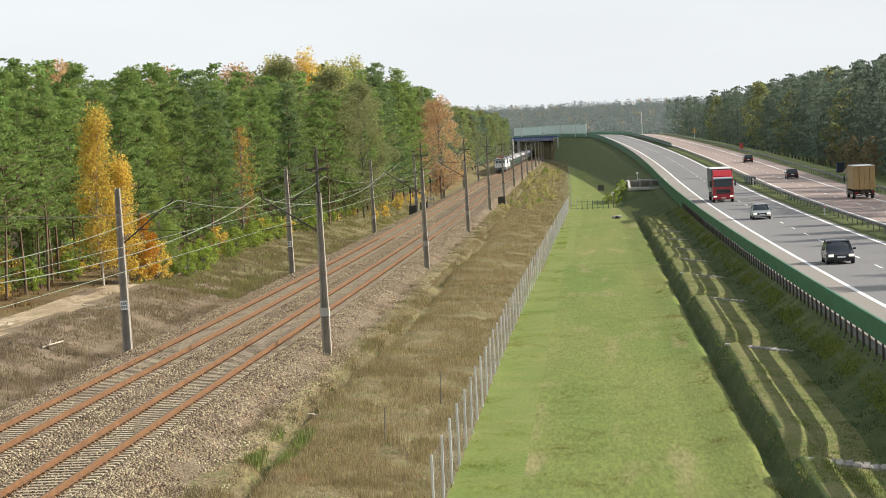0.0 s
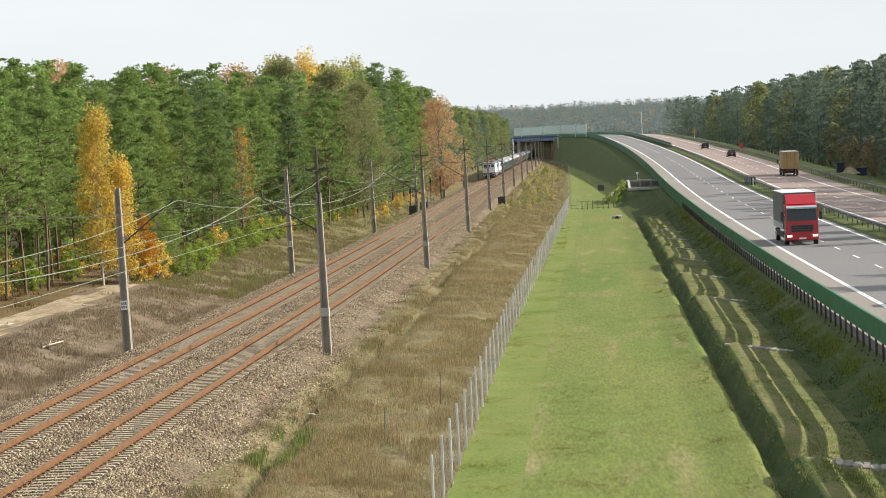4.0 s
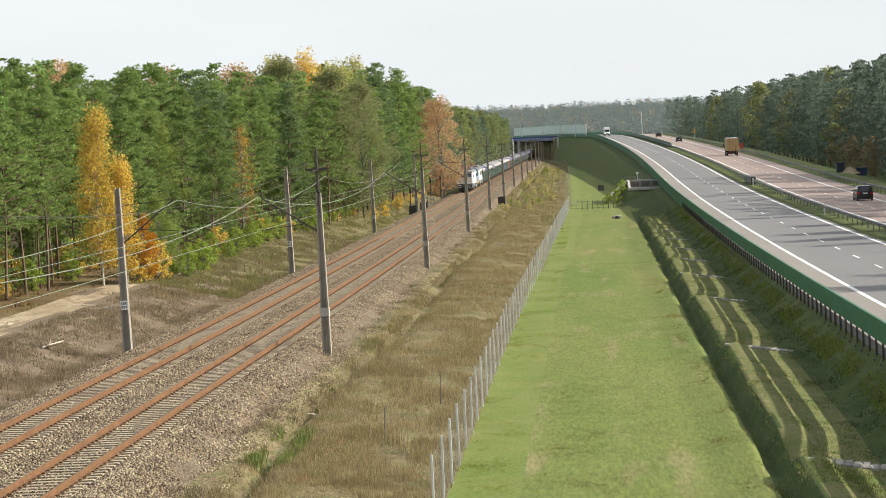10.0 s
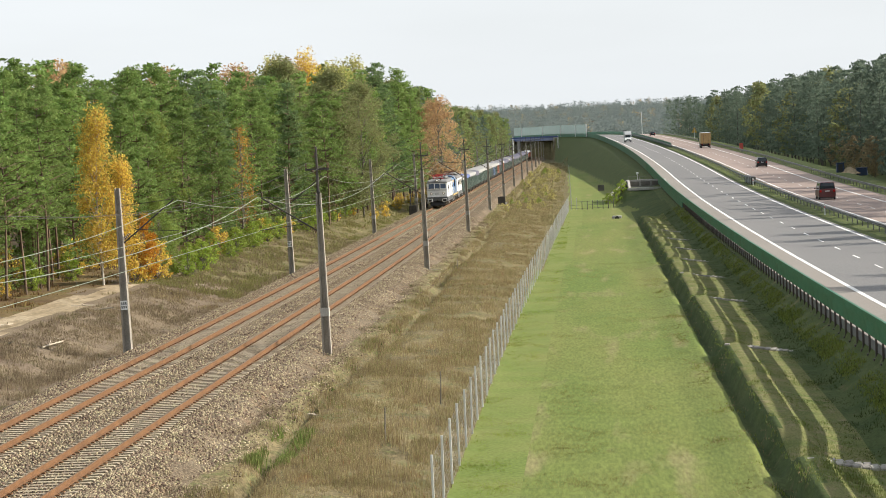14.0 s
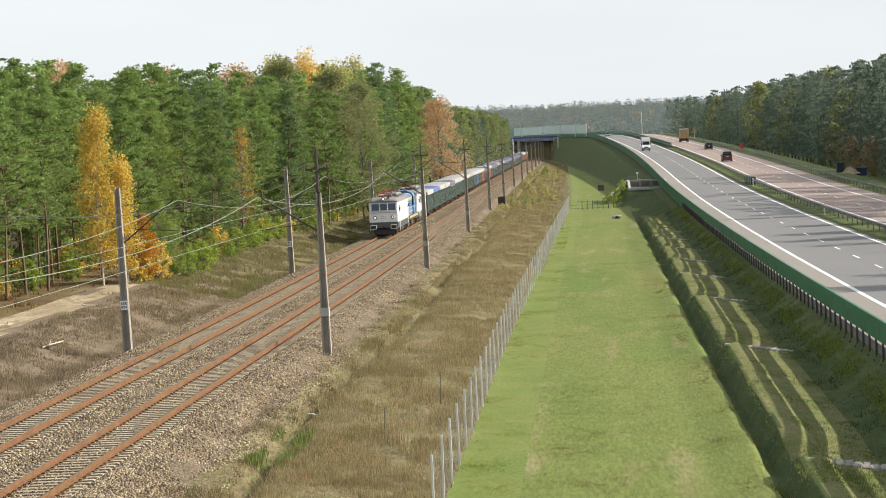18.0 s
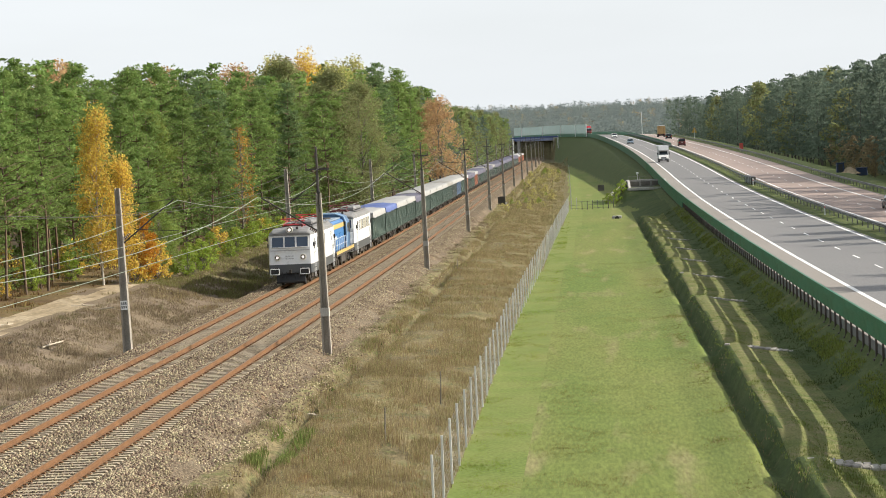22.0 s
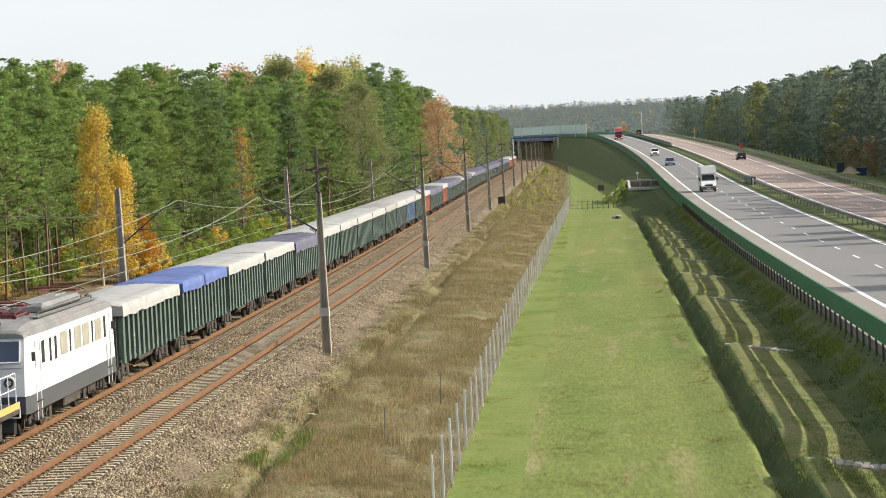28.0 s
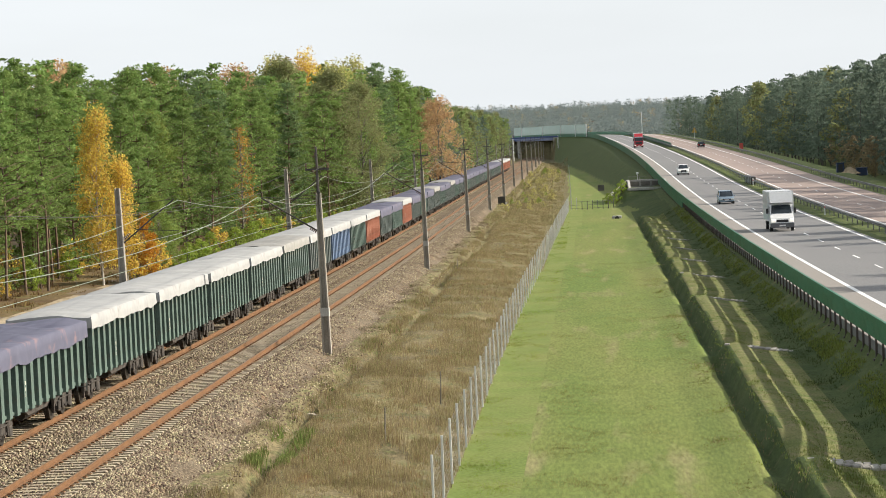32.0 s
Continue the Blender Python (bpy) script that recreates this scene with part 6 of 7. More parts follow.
        for x in (-0.62, 0.62):
            for yy in (y - 0.9, y + 0.9):
                part("insulator", MB().tube((x, yy, 3.66), (x, yy, 3.94), 0.09, 0.07, 8), RED_EQUIP if lit else RED_DARK, th)
    part("roof_busbar", MB().tube((-0.3, 4.6, 4.14), (-0.3, 11.4, 4.14), 0.025, 0.025, 6), STEEL_DARK, th)
    for yy in (9.6, 10.6):
        part("roof_cylinder", MB().tube((0.45, yy, 4.05), (0.45, yy + 0.7, 4.05), 0.17, 0.17, 10), GALV, th, "pale roof cylinder")
    bogie(th, 3.6, 3.05)
    bogie(th, L - 3.6, 3.05)
    buffers(th, 0.55, -1)
    buffers(th, L - 0.55, 1)
    return th


LOCO_MARK = paint("faded grey lettering", (0.4, 0.4, 0.4), 0.4)
BLIND = mat("cream blind", (0.27, 0.255, 0.2), (0.34, 0.32, 0.25), 2, 0.6, grain=0.1)


def diesel_loco():
    th = thing("diesel_locomotive", "blue hood-type diesel locomotive with yellow stripe and white railings", "locomotive", "train")
    L = 14.6
    part("frame", MB().box(-1.45, 1.45, 0.55, L - 0.55, 1.02, 1.32, 0.03), BOGIE, th, "dark frame")
    for s in (-1, 1):
        part("walkway_edge", MB().box(min(s * 1.45, s * 1.47), max(s * 1.45, s * 1.47), 0.6, L - 0.6, 1.2, 1.42), YELLOW, th, "orange-yellow walkway edge")
    hood = part("hood", MB().box(-1.2, 1.2, 0.95, 9.0, 1.32, 3.6, 0.14), BLUE_HOOD, th, "bright blue engine hood")
    for s in (-1, 1):
        part("stripe", MB().box(min(s * 1.2, s * 1.212), max(s * 1.2, s * 1.212), 1.1, 8.9, 3.02, 3.36), YELLOW, hood, "yellow stripe")
        for i in range(7):
            y = 1.3 + i * 1.05
            mb = MB()
            for k in range(8):
                mb.box(min(s * 1.2, s * 1.22), max(s * 1.2, s * 1.22), y, y + 0.8, 1.6 + k * 0.14, 1.66 + k * 0.14)
            part("louvre", mb, BLUE_HOOD, hood)
    part("hood_roof", MB().box(-1.0, 1.0, 1.2, 8.8, 3.6, 3.72, 0.05), HOOD_TOP, th, "dusty grey-blue hood roof")
    part("exhaust", MB().tube((-0.2, 2.2, 3.7), (-0.2, 2.2, 4.2), 0.55, 0.5, 16), SOOT, th, "sooty brown exhaust stack")
    part("front_grille", MB().box(-0.8, 0.8, 0.92, 0.96, 1.6, 3.0, 0.01), BLACK, hood)
    for s in (-1, 1):
        gl = MB()
        for k in range(9):
            gl.box(min(s * 1.2, s * 1.235), max(s * 1.2, s * 1.235), 1.1, 1.9, 1.6 + k * 0.13, 1.68 + k * 0.13)
        part("radiator_grille", gl, BLACK, hood)
    part("fan_housing", MB().tube((0, 5.6, 3.7), (0, 5.6, 3.82), 0.6, 0.58, 18), STEEL_DARK, th, "dark round fan housing")
    cab = MB()
    out = [(-1.42, 1.32), (1.42, 1.32), (1.42, 3.3), (1.2, 3.75), (0.6, 4.0), (-0.6, 4.0), (-1.2, 3.75), (-1.42, 3.3)]
    cab.prism(out, "y", 9.0, 11.6)
    c = part("cab", cab, PALE_BLUE, th, "blue cab with rounded roof")
    rimm = MB()
    for a, b in zip(out[1:], out[2:]):
        rimm.tube((a[0], 8.98, a[1]), (b[0], 8.98, b[1]), 0.07, 0.07, 6)
    part("cab_rim", rimm, RIM_BLUE, c, "light blue arched edge of the cab")
    for y, s in ((8.99, -1), (11.61, 1)):
        for x in (-1.1, 1.1):
            part("cab_window", MB().box(x - 0.24, x + 0.24, y - 0.015, y + 0.015, 2.3, 3.4, 0.01), DARK_GLASS, c)
    for s in (-1, 1):
        for y in (9.3, 10.5):
            part("cab_window", MB().box(min(s * 1.42, s * 1.44), max(s * 1.42, s * 1.44), y, y + 0.8, 2.5, 3.25, 0.008), DARK_GLASS, c)
    part("rear_hood", MB().box(-0.95, 0.95, 11.6, 13.7, 1.32, 2.9, 0.08), BLUE_HOOD, th, "short blue rear hood")
    for s in (-1, 1):
        mb = MB()
        for y in [0.7 + i * 1.35 for i in range(7)] + [11.9, 12.9, 13.9]:
            mb.tube((s * 1.38, y, 1.35), (s * 1.38, y, 2.35), 0.02, 0.02, 5)
        for z in (1.85, 2.35):
            mb.tube((s * 1.38, 0.7, z), (s * 1.38, 8.9, z), 0.02, 0.02, 5)
            mb.tube((s * 1.38, 11.8, z), (s * 1.38, 13.9, z), 0.02, 0.02, 5)
        part("handrail", mb, LOCO_WHITE, th, "white railing")
        mb = MB()
        for k in range(3):
            mb.box(min(s * 1.2, s * 1.225), max(s * 1.2, s * 1.225), 2.2 + k * 0.5, 1.85 + k * 0.5, 2.2, 2.5)
        part("white_mark", mb, LOCO_WHITE, th, "plain white mark")
    part("fuel_tank", MB().box(-1.3, 1.3, 5.4, 8.6, 0.4, 1.0, 0.08), BOGIE, th)
    for x in (-0.8, 0.8):
        part("headlamp", MB().tube((x, 0.95, 1.7), (x, 0.86, 1.7), 0.13, 0.12, 12), LAMP_OFF, th)
    bogie(th, 3.3, 2.6)
    bogie(th, L - 3.3, 2.6)
    buffers(th, 0.55, -1)
    buffers(th, L - 0.55, 1)
    return th


def tarp_mat(name, c, dirt):
    return mat(name, c, tuple(v * 0.86 for v in c), 0.5, 0.75, fine=6, grain=0.08, c3=dirt, spots=0.12, bump=0.02)


TARPS = {"white": tarp_mat("off-white tarpaulin", (0.37, 0.368, 0.355), (0.25, 0.24, 0.22)),
         "grey": tarp_mat("greyish soiled tarpaulin", (0.3, 0.29, 0.265), (0.2, 0.185, 0.165)),
         "blue": tarp_mat("blue tarpaulin", (0.085, 0.13, 0.33), (0.16, 0.18, 0.26)),
         "purple": tarp_mat("grey-violet patched tarpaulin", (0.1, 0.1, 0.145), (0.24, 0.15, 0.15))}
# Green and dark panels carry the shade between the ribs in their paint.
WAGONS = {"green": paint("shade-darkened green wagon paint", (0.018, 0.034, 0.026), 0.6, dirt=0.2), "brown": paint("red-brown wagon paint", (0.3, 0.1, 0.05), 0.6, dirt=0.4),
          "blue": paint("dull blue wagon paint", (0.07, 0.12, 0.24), 0.6, dirt=0.5), "dark": paint("shade-darkened blackish green wagon paint", (0.02, 0.028, 0.026), 0.65, dirt=0.3)}
# Ribs and rails lightened: their sunlit faces are put into the paint.
RIB_LIT = {k: mat(k + " lit wagon rib", tuple(min(1, a * 1.25 + 0.025) for a in c), tuple(a * 1.0 + 0.02 for a in c), 1.2, 0.65, grain=0.2, c3=(0.12, 0.1, 0.075), spots=0.12) for k, c in
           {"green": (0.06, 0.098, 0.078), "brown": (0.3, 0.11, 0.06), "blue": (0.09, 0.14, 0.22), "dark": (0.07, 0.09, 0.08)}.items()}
WAGON_CACHE = {}
RIB_YS = [0.86 + i * (14.04 - 1.72) / 12 for i in range(13)]


def wagon_mesh(paintkey):
    if paintkey in WAGON_CACHE:
        return WAGON_CACHE[paintkey]
    p = WAGONS[paintkey]
    y0, y1 = 0.6, 13.44
    body = MB()
    for s in (-1, 1):
        body.box(min(s * 1.3, s * 1.365), max(s * 1.3, s * 1.365), y0, y1, 1.1, 3.18)
    for y in (y0, y1 - 0.06):
        body.box(-1.36, 1.36, y, y + 0.06, 1.25, 3.18)
    body.box(-1.4, 1.4, y0, y1, 1.16, 1.25)
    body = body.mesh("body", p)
    rim = MB()
    for s in (-1, 1):
        rim.box(min(s * 1.34, s * 1.5), max(s * 1.34, s * 1.5), y0, y1, 3.12, 3.24, 0.015)
        rim.box(min(s * 1.3, s * 1.44), max(s * 1.3, s * 1.44), y0, y1, 1.04, 1.16, 0.015)
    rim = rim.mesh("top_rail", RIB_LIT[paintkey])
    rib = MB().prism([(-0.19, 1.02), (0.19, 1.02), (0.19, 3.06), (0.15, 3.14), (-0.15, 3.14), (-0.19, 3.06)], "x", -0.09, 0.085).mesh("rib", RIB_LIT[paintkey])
    und = MB()
    und.box(-0.35, 0.35, 0.6, 13.44, 0.85, 1.16)
    und.box(-1.3, 1.3, 0.55, 0.75, 0.92, 1.2)
    und.box(-1.3, 1.3, 13.29, 13.49, 0.92, 1.2)
    for s in (-1, 1):
        und.prism([(4.6, 1.14), (9.4, 1.14), (8.4, 0.72), (5.6, 0.72)], "x", s * 1.15 - 0.05, s * 1.15 + 0.05)
        und.tube((s * 0.8, 6.0, 0.7), (s * 0.8, 8.0, 0.7), 0.2, 0.2, 10)
    und = und.mesh("underframe", BOGIE)
    WAGON_CACHE[paintkey] = (body, rim, rib, und)
    return WAGON_CACHE[paintkey]


def tarp_mesh(seed, key):
    """A sheet over the load: sagging top, flaps hanging over the rim."""
    rng = random.Random(seed)
    ny, prof = 41, [(-1.63, 2.84), (-1.62, 3.05), (-1.6, 3.33), (-1.5, 3.38), (-0.9, 3.42), (-0.3, 3.45), (0.3, 3.45), (0.9, 3.42), (1.5, 3.38), (1.6, 3.33), (1.62, 3.05), (1.63, 2.84)]
    if key == "purple":
        prof = [(x, z - 0.1 if 0 < i < 11 else z - 0.25) for i, (x, z) in enumerate(prof)]
    v = []
    for j in range(ny):
        y = 0.45 + (14.04 - 0.9) * j / (ny - 1)
        for i, (x, z) in enumerate(prof):
            n = noise.noise((x * 0.8 + seed, y * 0.5, seed * 3.1))
            n2 = noise.noise((x * 2.2 + seed, y * 1.8, seed * 1.7))
            if i in (0, len(prof) - 1):
                z = z + 0.1 * n + 0.05 * n2 + 0.04 * abs(math.sin(y * 1.5 + seed))
            elif 3 < i < 8:
                z = z + (0.13 * n + 0.05 * n2 if key != "purple" else 0.16 * n + 0.13 * n2)
            end = 0.1 if j in (0, ny - 1) and 2 < i < 9 else 0
            v.append((x + ((0.05 if i in (0, 11) else 0.025) * n2 if i < 3 or i > 8 else 0), y, z - end))
    n = len(prof)
    f = [(j * n + i, j * n + i + 1, (j + 1) * n + i + 1, (j + 1) * n + i) for j in range(ny - 1) for i in range(n - 1)]
    me = MB().add(v, f)
    for j in (0, ny - 1):
        ring = v[j * n:(j + 1) * n]
        low = [(x, y, min(z, 3.0) - 0.1) for x, y, z in ring]
        me.add(ring + low, [(i, i + 1, n + i + 1, n + i) for i in range(n - 1)])
    return me.mesh("tarpaulin", TARPS[key], True)


def wagon(paintkey, tarp, seed, label):
    th = thing("freight_wagon", label, "freight wagon", "train")
    body, rim, rib, und = wagon_mesh(paintkey)
    b = part("body", body, None, th)
    part("top_rail", rim, None, th)
    part("underframe", und, None, th)
    for s in (-1, 1):
        for y in RIB_YS:
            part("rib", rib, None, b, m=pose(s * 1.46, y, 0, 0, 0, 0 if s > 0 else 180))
    part("tarpaulin", tarp, None, th)
    if "ladder" not in WAGON_CACHE:
        mb = MB()
        for x in (-0.18, 0.18):
            mb.tube((x, 0, 0.6), (x, 0, 2.9), 0.02, 0.02, 5)
        for k in range(6):
            mb.tube((-0.18, 0, 0.75 + 0.4 * k), (0.18, 0, 0.75 + 0.4 * k), 0.016, 0.016, 5)
        WAGON_CACHE["ladder"] = mb.mesh("ladder", RIB_LIT["dark"])
        mk = MB()
        for k in range(3):
            mk.box(1.548, 1.552, 0.0, 0.05 + 0.03 * k, 1.5 + 0.2 * k, 1.62 + 0.2 * k)
        WAGON_CACHE["marks"] = mk.mesh("marks", CREAM)
    for x, y in ((1.1, 0.52), (-1.1, 13.52)):
        part("ladder", WAGON_CACHE["ladder"], None, th, m=pose(x, y, 0))
    part("stencil_marks", WAGON_CACHE["marks"], None, b, "unreadable pale stencil marks", m=pose(0, RIB_YS[2 + seed % 3] - 0.05, 0))
    return th


def wagon_undercarriage(th):
    for y in (2.5, 11.54):
        key = "bogie%g" % y
        if key not in WAGON_CACHE:
            WAGON_CACHE[key] = bogie(th, y, 1.8)
        else:
            src = WAGON_CACHE[key]
            b = part("bogie", src.data, None, th, "grimy steel bogie")
            for c in src.children:
                part("wheelset", c.data, None, b)
    for y, s in ((0.55, -1), (13.49, 1)):
        for x in (-0.875, 0.875):
            key = "buf%d%d" % (s, x > 0)
            if key not in WAGON_CACHE:
                mb = MB().tube((x, y, 1.06), (x, y + s * 0.42, 1.06), 0.09, 0.085, 8)
                mb.tube((x, y + s * 0.42, 1.06), (x, y + s * 0.47, 1.06), 0.2, 0.19, 10)
                WAGON_CACHE[key] = mb.mesh("buffer", BOGIE)
            part("buffer", WAGON_CACHE[key], None, th)


TARP_WORDS = {"white": "an off-white tarpaulin", "grey": "a soiled grey tarpaulin", "blue": "a blue tarpaulin", "purple": "a crumpled grey-violet tarpaulin"}


def train():
    """All vehicles with their distance behind the leading buffers."""
    cars = []
    side1 = [(1.8, 2.15, 2.4, 3.05, 3), (2.7, 2.95, 2.6, 2.85, 1), (3.7, 4.0, 2.4, 3.1, 3), (8.2, 8.5, 2.45, 3.15, 3), (12.6, 12.95, 2.45, 3.15, 3)]
    side2 = [(2.7, 3.1, 2.35, 3.1, 1), (3.9, 4.15, 2.3, 3.1, 1), (4.7, 5.0, 2.3, 3.1, 1), (5.6, 6.7, 2.35, 3.15, 2), (7.1, 7.3, 2.35, 3.15, 1), (7.9, 9.0, 2.35, 3.15, 2), (9.3, 10.4, 2.35, 3.15, 2), (10.9, 11.1, 2.35, 3.15, 1), (11.5, 12.6, 2.35, 3.15, 2), (13.1, 13.4, 2.35, 3.15, 1)]
    cars.append((electric_loco("electric_locomotive", "white electric locomotive with lit lamps and red pantographs", side1, True), 0.0))
    cars.append((diesel_loco(), 15.95))
    cars.append((electric_loco("electric_locomotive", "white electric locomotive with many side windows", side2, False), 30.6))
    seq = ["white", "blue", "white", "white", "purple", "white", "white", "white", "white", "grey", "white", "white", "white", "white", "purple", "purple", "white", "purple", "purple", "purple", "grey", "purple", "purple", "grey", "purple"]
    tarps = {(k, i): tarp_mesh(7 * i + len(k), k) for k in TARPS for i in range(2 if k in ("blue", "grey") else 3)}
    d = 46.5
    for i in range(47):
        t = seq[i] if i < len(seq) else ("purple" if i < 41 else "white")
        pk = "green" if i < 9 else {10: "dark", 11: "blue", 13: "brown", 16: "brown"}.get(i, "dark" if i % 3 else "green")
        if i >= 41:
            pk = "brown"
        w = wagon(pk, tarps[t, i % (2 if t in ("blue", "grey") else 3)], i, "%s open freight wagon covered by %s" % ({"green": "dark green ribbed", "brown": "red-brown ribbed", "blue": "dull blue ribbed", "dark": "blackish green ribbed"}[pk], TARP_WORDS[t]))
        wagon_undercarriage(w)
        cars.append((w, d))
        d += 14.04
    return cars


FRONT = ((0, 636.0), (3, 572.0), (6, 509.0), (9, 446.0), (11, 403.0), (13, 359.0), (15, 308.0), (17, 258.5), (19, 216.5), (21, 177.5), (23, 141.3), (25, 104.4), (28, 46.9), (30, 8.6), (32, -29.2))


# ---------- road vehicles ----------
def wheel(th, x, y, r, w, s):
    t = part("wheel", MB().tube((x - s * w, y, r), (x, y, r), r, r, 18), TYRE, th, "black tyre")
    part("rim", MB().tube((x - s * 0.02, y, r), (x + s * 0.012, y, r), r * 0.62, r * 0.55, 14), RIM, t)


def car(name, label, colour, kind="saloon", lit=False):
    """A car, its nose towards -y, centred on the origin."""
    th = thing(name, label, "car", "cars")
    p = colour
    L, W, H = {"saloon": (4.5, 0.88, 1.43), "suv": (4.6, 0.92, 1.68), "van": (5.0, 0.96, 2.0), "estate": (4.5, 0.88, 1.46)}[kind]
    a, b = -L / 2, L / 2
    hood = 0.78 if kind == "saloon" or kind == "estate" else 0.98
    if kind == "van":
        hood = 1.1
    low = [(a, 0.3), (b, 0.32), (b, hood + 0.1), (b - 0.1, hood + 0.16), (a + 1.25, hood + 0.08), (a + 0.35, hood - 0.02), (a, hood - 0.18)]
    body = MB()
    n = len(low)
    def station(q, inset, drop):
        return [(q * W, y + (inset if y < a + 0.5 else -inset * 0.7 if y > b - 0.3 else 0.0), z - (drop if z > 0.6 else -0.04 * (drop > 0))) for y, z in low]
    body.loft([station(-1.0, 0.3, 0.07), station(-0.96, 0.16, 0.03), station(-0.7, 0.05, 0.0), station(0.0, 0.0, 0.0), station(0.7, 0.05, 0.0), station(0.96, 0.16, 0.03), station(1.0, 0.3, 0.07)])
    part("body", body, p, th)
    part("lower_sill", MB().box(-W * 0.97, W * 0.97, a + 0.3, b - 0.25, 0.2, 0.34, 0.03), BLACK, th, "black lower sill")
    rear = b - (0.75 if kind == "saloon" else 0.15)
    cb = MB()
    wa, wb = W - 0.06, W - 0.2
    y = (a + 1.1, a + 1.85, rear - (0.5 if kind == "saloon" else 0.25), rear) if kind != "van" else (a + 0.75, a + 1.4, rear - 0.1, rear)
    lo, hi = hood + 0.05, H
    def band(w, f0, r0, z):
        """One level of the glasshouse, bowed at the front and the back."""
        return [(-w, f0 + 0.16, z), (-w * 0.55, f0 + 0.03, z), (0, f0 - 0.03, z), (w * 0.55, f0 + 0.03, z), (w, f0 + 0.16, z), (w, r0 - 0.12, z), (w * 0.5, r0, z), (-w * 0.5, r0, z), (-w, r0 - 0.12, z)]
    wm = (wa + wb) / 2 + 0.03
    cb.loft([band(wa, y[0], y[3], lo), band(wm, (y[0] + y[1]) / 2 - 0.04, (y[2] + y[3]) / 2 + 0.06, (lo + hi) / 2), band(wb, y[1], y[2], hi - 0.03)])
    part("glasshouse", cb, DARK_GLASS, th, "dark tinted windows")
    rf = MB().add([(-wb - 0.02, y[1] - 0.05, hi - 0.04), (wb + 0.02, y[1] - 0.05, hi - 0.04), (wb + 0.02, y[2] + 0.05, hi - 0.04), (-wb - 0.02, y[2] + 0.05, hi - 0.04), (-wb + 0.1, y[1] + 0.15, hi + 0.02), (wb - 0.1, y[1] + 0.15, hi + 0.02), (wb - 0.1, y[2] - 0.1, hi + 0.02), (-wb + 0.1, y[2] - 0.1, hi + 0.02)],
                  [(0, 1, 5, 4), (1, 2, 6, 5), (2, 3, 7, 6), (3, 0, 4, 7), (4, 5, 6, 7)])
    part("roof", rf, p, th)
    for s in (-1, 1):
        mb = MB()
        mb.tube((s * wa, y[0], lo), (s * wb, y[1], hi - 0.03), 0.035, 0.035, 4)
        mb.tube((s * wa, y[3], lo + 0.05), (s * wb, y[2], hi - 0.03), 0.045, 0.045, 4)
        ym = (y[1] + y[2]) / 2
        mb.tube((s * (wa + 0.005), ym, lo), (s * (wb + 0.005), ym, hi - 0.03), 0.03, 0.03, 4)
        part("pillars", mb, p, th)
        part("headlamp", MB().box(s * W * 0.72 - 0.17, s * W * 0.72 + 0.17, a - 0.02, a + 0.12, hood - 0.3, hood - 0.14, 0.02), HEADLAMP if lit else LAMP_OFF, th)
        part("tail_lamp", MB().box(s * W * 0.8 - 0.12, s * W * 0.8 + 0.12, b - 0.08, b + 0.02, hood - 0.22, hood + 0.02, 0.02), TAIL, th)
        part("mirror", MB().box(s * (W + 0.1) - 0.09, s * (W + 0.1) + 0.09, y[0] + 0.25, y[0] + 0.37, lo + 0.02, lo + 0.16, 0.02), p, th)
        r = 0.32 if kind != "suv" else 0.36
        for yy in (a + 0.85, b - 0.85):
            wheel(th, s * (W + 0.01), yy, r, 0.2, s)
    part("grille", MB().box(-0.45, 0.45, a - 0.015, a + 0.05, 0.45, hood - 0.16, 0.01), BLACK, th)
    for yy in (a - 0.02, b + 0.02):
        part("number_plate", MB().box(-0.26, 0.26, yy - 0.008, yy + 0.008, 0.42 if yy < 0 else hood - 0.15, 0.53 if yy < 0 else hood - 0.04), PLATE, th, "plain white plate")
    return th


PLATE = mat("plate white", (0.7, 0.7, 0.68), (0.75, 0.75, 0.73), 3, 0.5)


